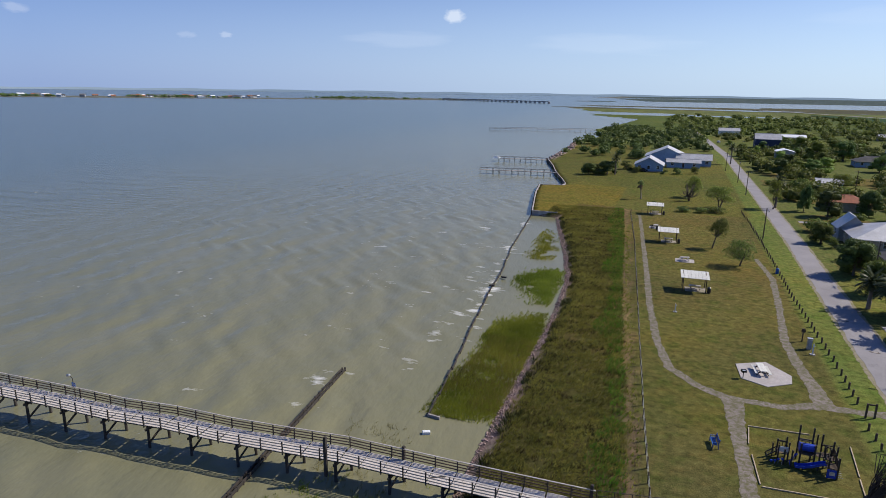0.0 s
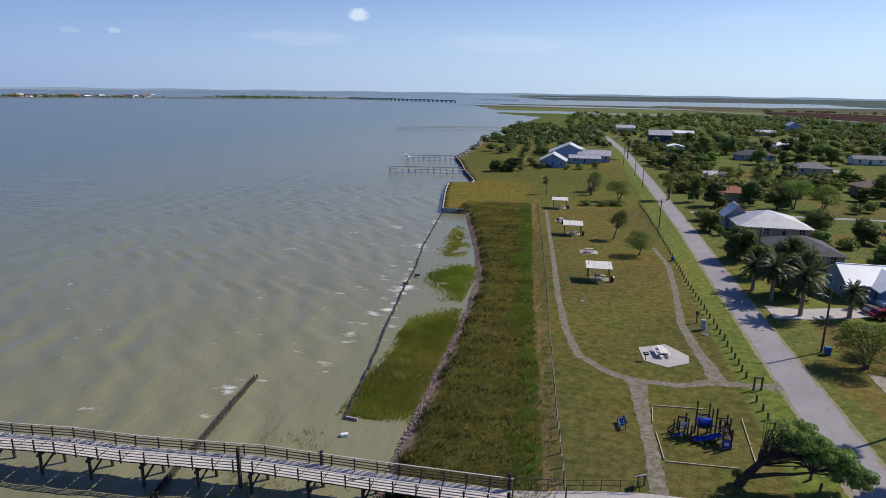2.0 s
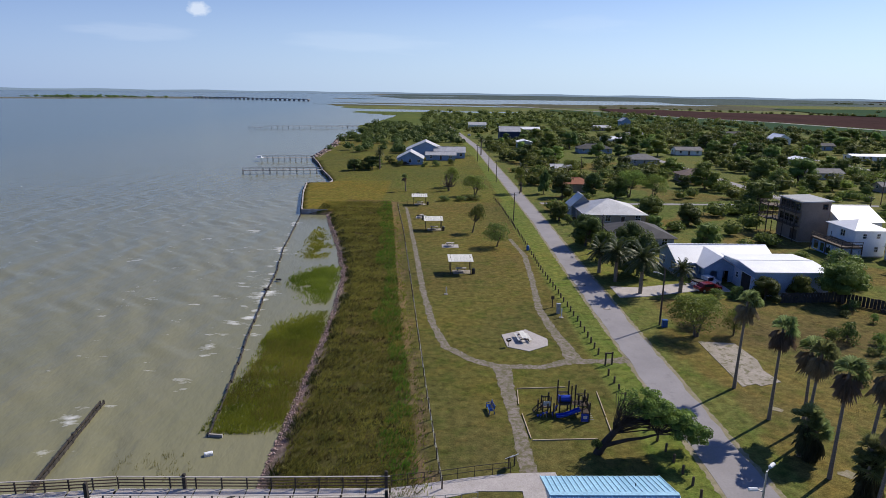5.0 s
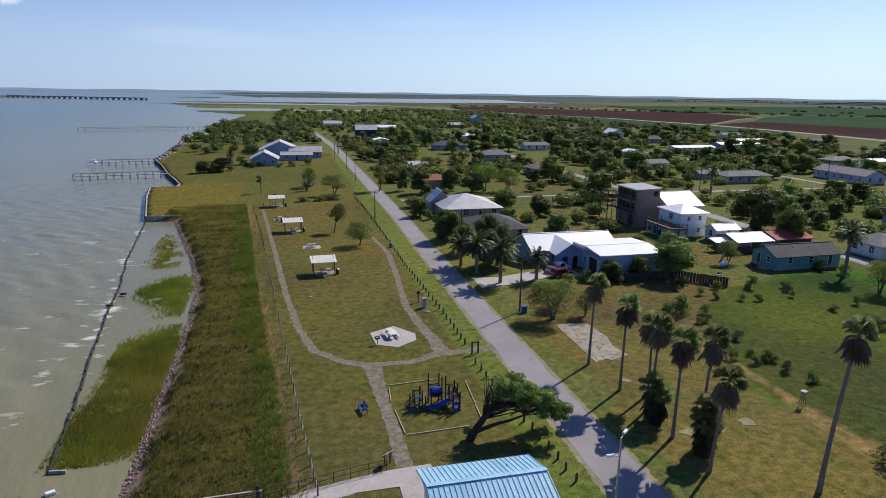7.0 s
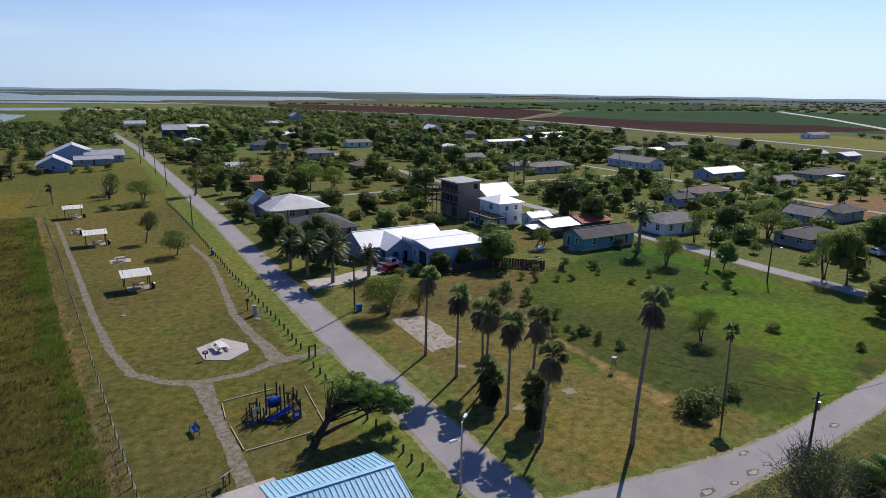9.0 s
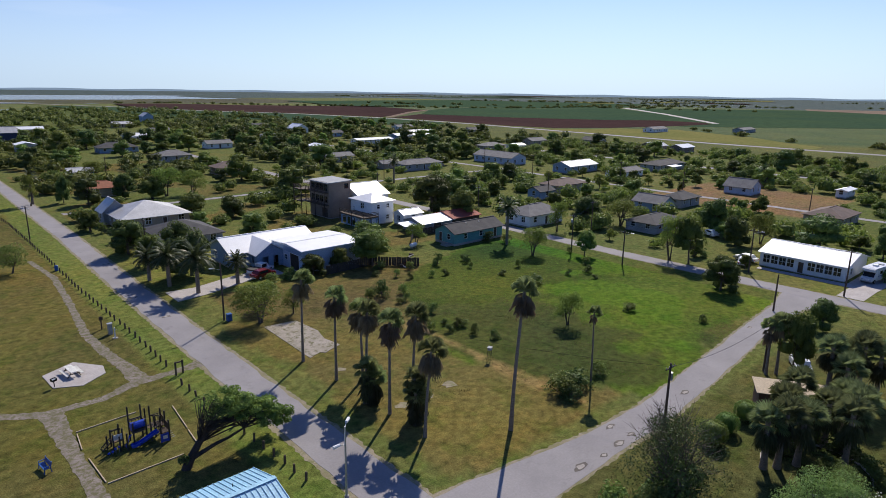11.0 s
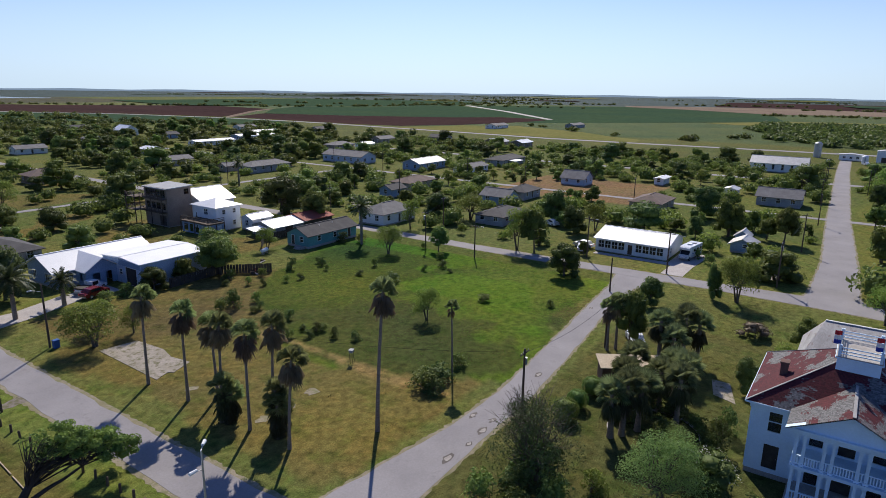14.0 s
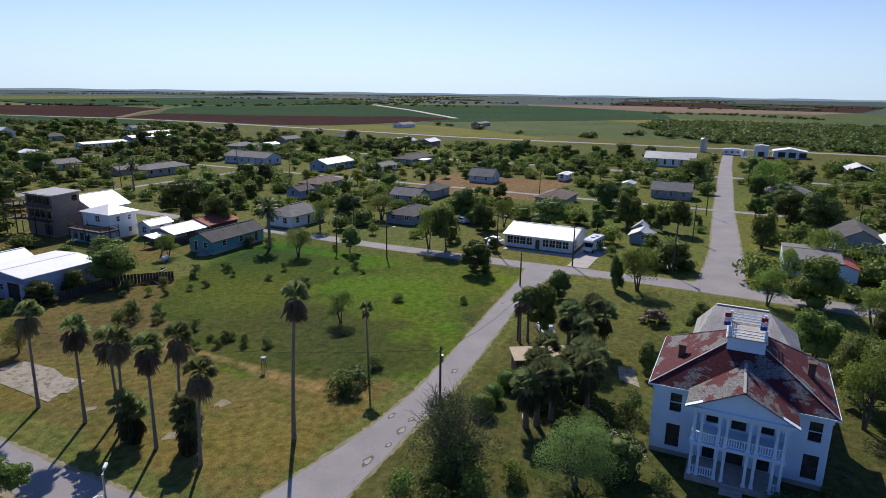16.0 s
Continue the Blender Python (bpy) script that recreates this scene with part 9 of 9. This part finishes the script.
GARDEN = [make_tree("garden_tree", 51, "small garden tree with an open light green crown", LEAF_BRIGHT, 5, 5, 1000, .22, 16, .16, .12, dense=False),
          make_tree("garden_tree", 52, "small garden tree with a dark uneven crown", LEAF_OAK, 5, 5, 1100, .22, 16, .12, .12),
          make_tree("garden_tree", 53, "low spreading garden tree with a short trunk", LEAF_OAK, 5, 5, 1000, .22, 18, .05, .12, stems=2)]
count = 0
for tries in range(4000):
    x, y = rs.uniform(118, 330), rs.uniform(-40, 150)
    w = rs.uniform(2.6, 6.2)
    if 180 < x < 234 and 60 < y < 112 and rs.random() < .7 or not free(x, y, w * .4, spots):
        continue
    spots.append((x, y, w * .4))
    plant(GARDEN[count % 3], x, y, w, w * rs.uniform(.65, 1.0) + .4, rs.uniform(0, 6.28), "small trees in the gardens", 0.0)
    count += 1
    if count >= 130:
        break


def woods(name, centres, leaf, mat, label, seed, per=46):
    """Many crowns far off, joined: each a heap of leaf clumps."""
    rg = np.random.default_rng(seed)
    c = np.array(centres)
    n = len(c)
    d = rg.normal(0, 1, (n, per, 3))
    d[..., 2] = np.abs(d[..., 2]) * 1.0 - .15
    d /= np.linalg.norm(d, axis=2)[..., None]
    r = c[:, None, 3:4] * np.array([.5, .5, 0]) + c[:, None, 4:5] * np.array([0, 0, .5])
    p = c[:, None, :3] + np.concatenate([np.zeros((n, 1, 2)), c[:, None, 4:5] * .30], 2) + d * r * (.6 + .45 * rg.uniform(0, 1, (n, per, 1)))
    size = np.repeat(c[:, 3] * leaf, per)
    shade_blocks = (c[:, :3] + np.column_stack([np.zeros((n, 2)), c[:, 4] * .32]), np.column_stack([c[:, 3], c[:, 3], c[:, 4]]) * .36)
    return tagged(part(name, leaf_mesh(name, rg, p.reshape(-1, 3), d.reshape(-1, 3), size, .5, shade_blocks), mat), label, "woods", kind="stuff")


def crowns(seed, n, x0, x1, y0, y1, wmin, wmax, keep, hk=.8):
    rg = random.Random(seed)
    out = []
    while len(out) < n:
        x, y = rg.uniform(x0, x1), rg.uniform(y0, y1)
        if keep(x, y):
            w = rg.uniform(wmin, wmax)
            out.append((x, y, 0, w, w * rg.uniform(hk * .7, hk * 1.2)))
    return out


clear = lambda x, y: free(x, y, 2.5, TAKEN)
woods("town_thicket", crowns(1, 420, 20, 345, 190, 560, 4, 9, lambda x, y: clear(x, y) and (x > 36 or y > 345) and wobble(x, y, 30, 1) > -.25), .085, LEAF_OAK, "thick mixed trees filling the far side of town", 61, 100)
woods("town_thicket_dark", crowns(2, 260, 60, 400, 200, 620, 4, 9, lambda x, y: clear(x, y) and wobble(x, y, 24, 3) > 0), .085, LEAF_DARK, "darker trees among the far houses of the town", 62, 100)
near = [(x, y, r * .82) for x, y, r in spots]
low_ok = lambda x, y: free(x, y, 1.2, near) and not (x < 230 and 58 < y < 112 and x > 182) and wobble(x, y, 19, 2) > -.45
woods("yard_thicket", crowns(11, 330, 115, 350, -60, 260, 3.5, 8, low_ok), .065, LEAF_OAK, "leafy yard trees crowding round the houses of the town", 71, 230)
woods("yard_thicket_light", crowns(12, 190, 115, 350, -60, 260, 3, 7, low_ok), .065, LEAF_BRIGHT, "light green mesquites between the houses of the town", 72, 230)
woods("yard_thicket_near", crowns(13, 60, 34, 112, 104, 260, 3, 7, low_ok), .07, LEAF_OAK, "leafy trees and tall shrubs behind the houses on the shore road", 73, 220)
woods("garden_shrubs", crowns(3, 420, 115, 345, -110, 240, 1.6, 4.0, lambda x, y: clear(x, y) and not (180 < x < 234 and 58 < y < 112)), .12, LEAF_BRIGHT, "shrubs and hedges in the gardens of the town", 63, 40)
woods("shore_trees", crowns(4, 170, -58, 24, 395, 600, 5, 8, lambda x, y: x > shore(y) + 4 and float(seg_distance(np.array(x), np.array(y), STREETS[0])) > 5), .12, LEAF_DARK, "dark wind-bent trees and palms on the wooded point", 64, 70)
woods("point_oaks", crowns(15, 20, -56, -16, 335, 400, 4, 8, lambda x, y: x > shore(y) + 5 and math.hypot(x + 2, y - 318) > 17 and math.hypot(x + 6, y - 288) > 11), .10, LEAF_DARK, "dark oaks beside the houses on the point", 75, 110)
woods("north_woods", crowns(5, 520, -10, 420, 560, 980, 5, 10, lambda x, y: x < 330 + 40 * math.sin(y * .02) and x > -40), .12, LEAF_OAK, "belt of low trees north of the town", 65, 36)
woods("east_woods", crowns(6, 1700, 445, 790, -260, 120, 8, 14, lambda x, y: y < (51 + .25 * (x - 493) if x > 480 else -20) + 12 * math.sin(x * .05) and y < 190 - .32 * (x - 493), .5), .12, LEAF_BRUSH, "dense bright green brush beyond the depot", 66, 40)
woods("south_woods", crowns(7, 190, 120, 420, -420, -55, 5, 10, lambda x, y: clear(x, y)), .12, LEAF_OAK, "trees south of the inland road", 67, 36)
rs = random.Random(77)
hedge = []
for (x0, y0), (x1, y1), n in (((340, 1305), (451, 1310), 16), ((451, 1310), (579, 1110), 20), ((579, 1110), (744, 1000), 24), ((744, 1000), (836, 921), 16), ((751, 904), (983, 822), 34), ((983, 822), (1355, 865), 40), ((1109, 152), (1145, 28), 26), ((1145, 28), (1020, -78), 22), ((470, 120), (560, 60), 10), ((560, 290), (480, 160), 8), ((300, 700), (370, 480), 22)):
    for k in range(n):
        u = rs.random()
        w = rs.uniform(5, 10)
        hedge.append((x0 + (x1 - x0) * u + rs.uniform(-6, 6), y0 + (y1 - y0) * u + rs.uniform(-6, 6), 0, w, w * rs.uniform(.45, .7)))
for k in range(26):
    a, r = radians(-8 + 66 * rs.random()), rs.uniform(1250, 3900)
    t0 = rs.uniform(-.5, .5)
    for _ in range(int(rs.uniform(10, 34))):
        u = rs.uniform(-170, 170)
        w = rs.uniform(7, 13)
        hedge.append((r * math.cos(a) - u * math.sin(a + t0), r * math.sin(a) + u * math.cos(a + t0), 0, w, w * rs.uniform(.4, .65)))
woods("hedgerow_trees", hedge, .13, LEAF_OAK, "distant hedgerow trees between the fields", 68, 44)
rim = Shape()
for k in range(96):
    a0, a1 = radians(-125 + 195 * k / 96), radians(-125 + 195 * (k + 1) / 96)
    h0, h1 = 12 + 3 * math.sin(k * 1.7), 12 + 3 * math.sin((k + 1) * 1.7)
    p = [(-math.sin(a) * 4780, math.cos(a) * 4780) for a in (a0, a1)]
    rim.poly([(*p[0], -4), (*p[1], -4), (*p[1], h1), (*p[0], h0)])
# aerial haze put into a bluish, faintly glowing colour on the ring
haze, hn, hl, hb = nodes_of("distant_haze_glow")
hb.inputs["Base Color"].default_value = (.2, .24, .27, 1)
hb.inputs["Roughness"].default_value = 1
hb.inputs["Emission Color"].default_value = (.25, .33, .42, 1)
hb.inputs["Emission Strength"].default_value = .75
tagged(part("backdrop", rim, haze), "line of distant woods on the horizon, painted hazy blue and glowing", "backdrop", kind="structure")

# the settlement across the bay
rs = random.Random(90)
for k in range(46):
    u = rs.random()
    x, y = -1600 + 900 * u * .55 - 25, 1115 + 800 * u * .55 + 25
    n = Vector((-800, 910)).normalized() * rs.uniform(45, 190)
    x, y = x + n.x, y + n.y
    h = thing("bay_house", x, y, float(land_height(np.array(x), np.array(y))) - .1, rs.uniform(0, 90), "small house on the far shore of the bay", "house", "houses across the bay")
    w, d, e = rs.uniform(9, 18), rs.uniform(8, 11), rs.uniform(3.4, 6.4)
    part("wall", Shape().box(0, 0, e / 2, w, d, e), (WHITE_PAINT, TAN_WALL, BLUE_WALL, GREY_WALL)[k % 4], h)
    part("roof", Shape().sheet([(-w / 2 - .6, -d / 2 - .6, e), (w / 2 + .6, -d / 2 - .6, e), (w / 2 + .6, 0, e + 2.5), (-w / 2 - .6, 0, e + 2.5)], .2).sheet([(w / 2 + .6, d / 2 + .6, e), (-w / 2 - .6, d / 2 + .6, e), (-w / 2 - .6, 0, e + 2.5), (w / 2 + .6, 0, e + 2.5)], .2), (DARK_ROOF, ORANGE_ROOF, WHITE_METAL, GREY_ROOF)[k % 4], h)
    for j in range(3):
        part("window", Shape().box(-w / 3 + w / 3 * j, -d / 2 - .02, e * .6, 1.4, .06, 1.6), TINTED, h)
woods("bay_trees", crowns(14, 240, -1750, -600, 1100, 2000, 8, 18, lambda x, y: 25 < far_shore(x, y) < 260 and wobble(x, y, 60, 4) > -.1, .45), .12, LEAF_DARK, "dark low trees among the houses across the bay", 74, 30)
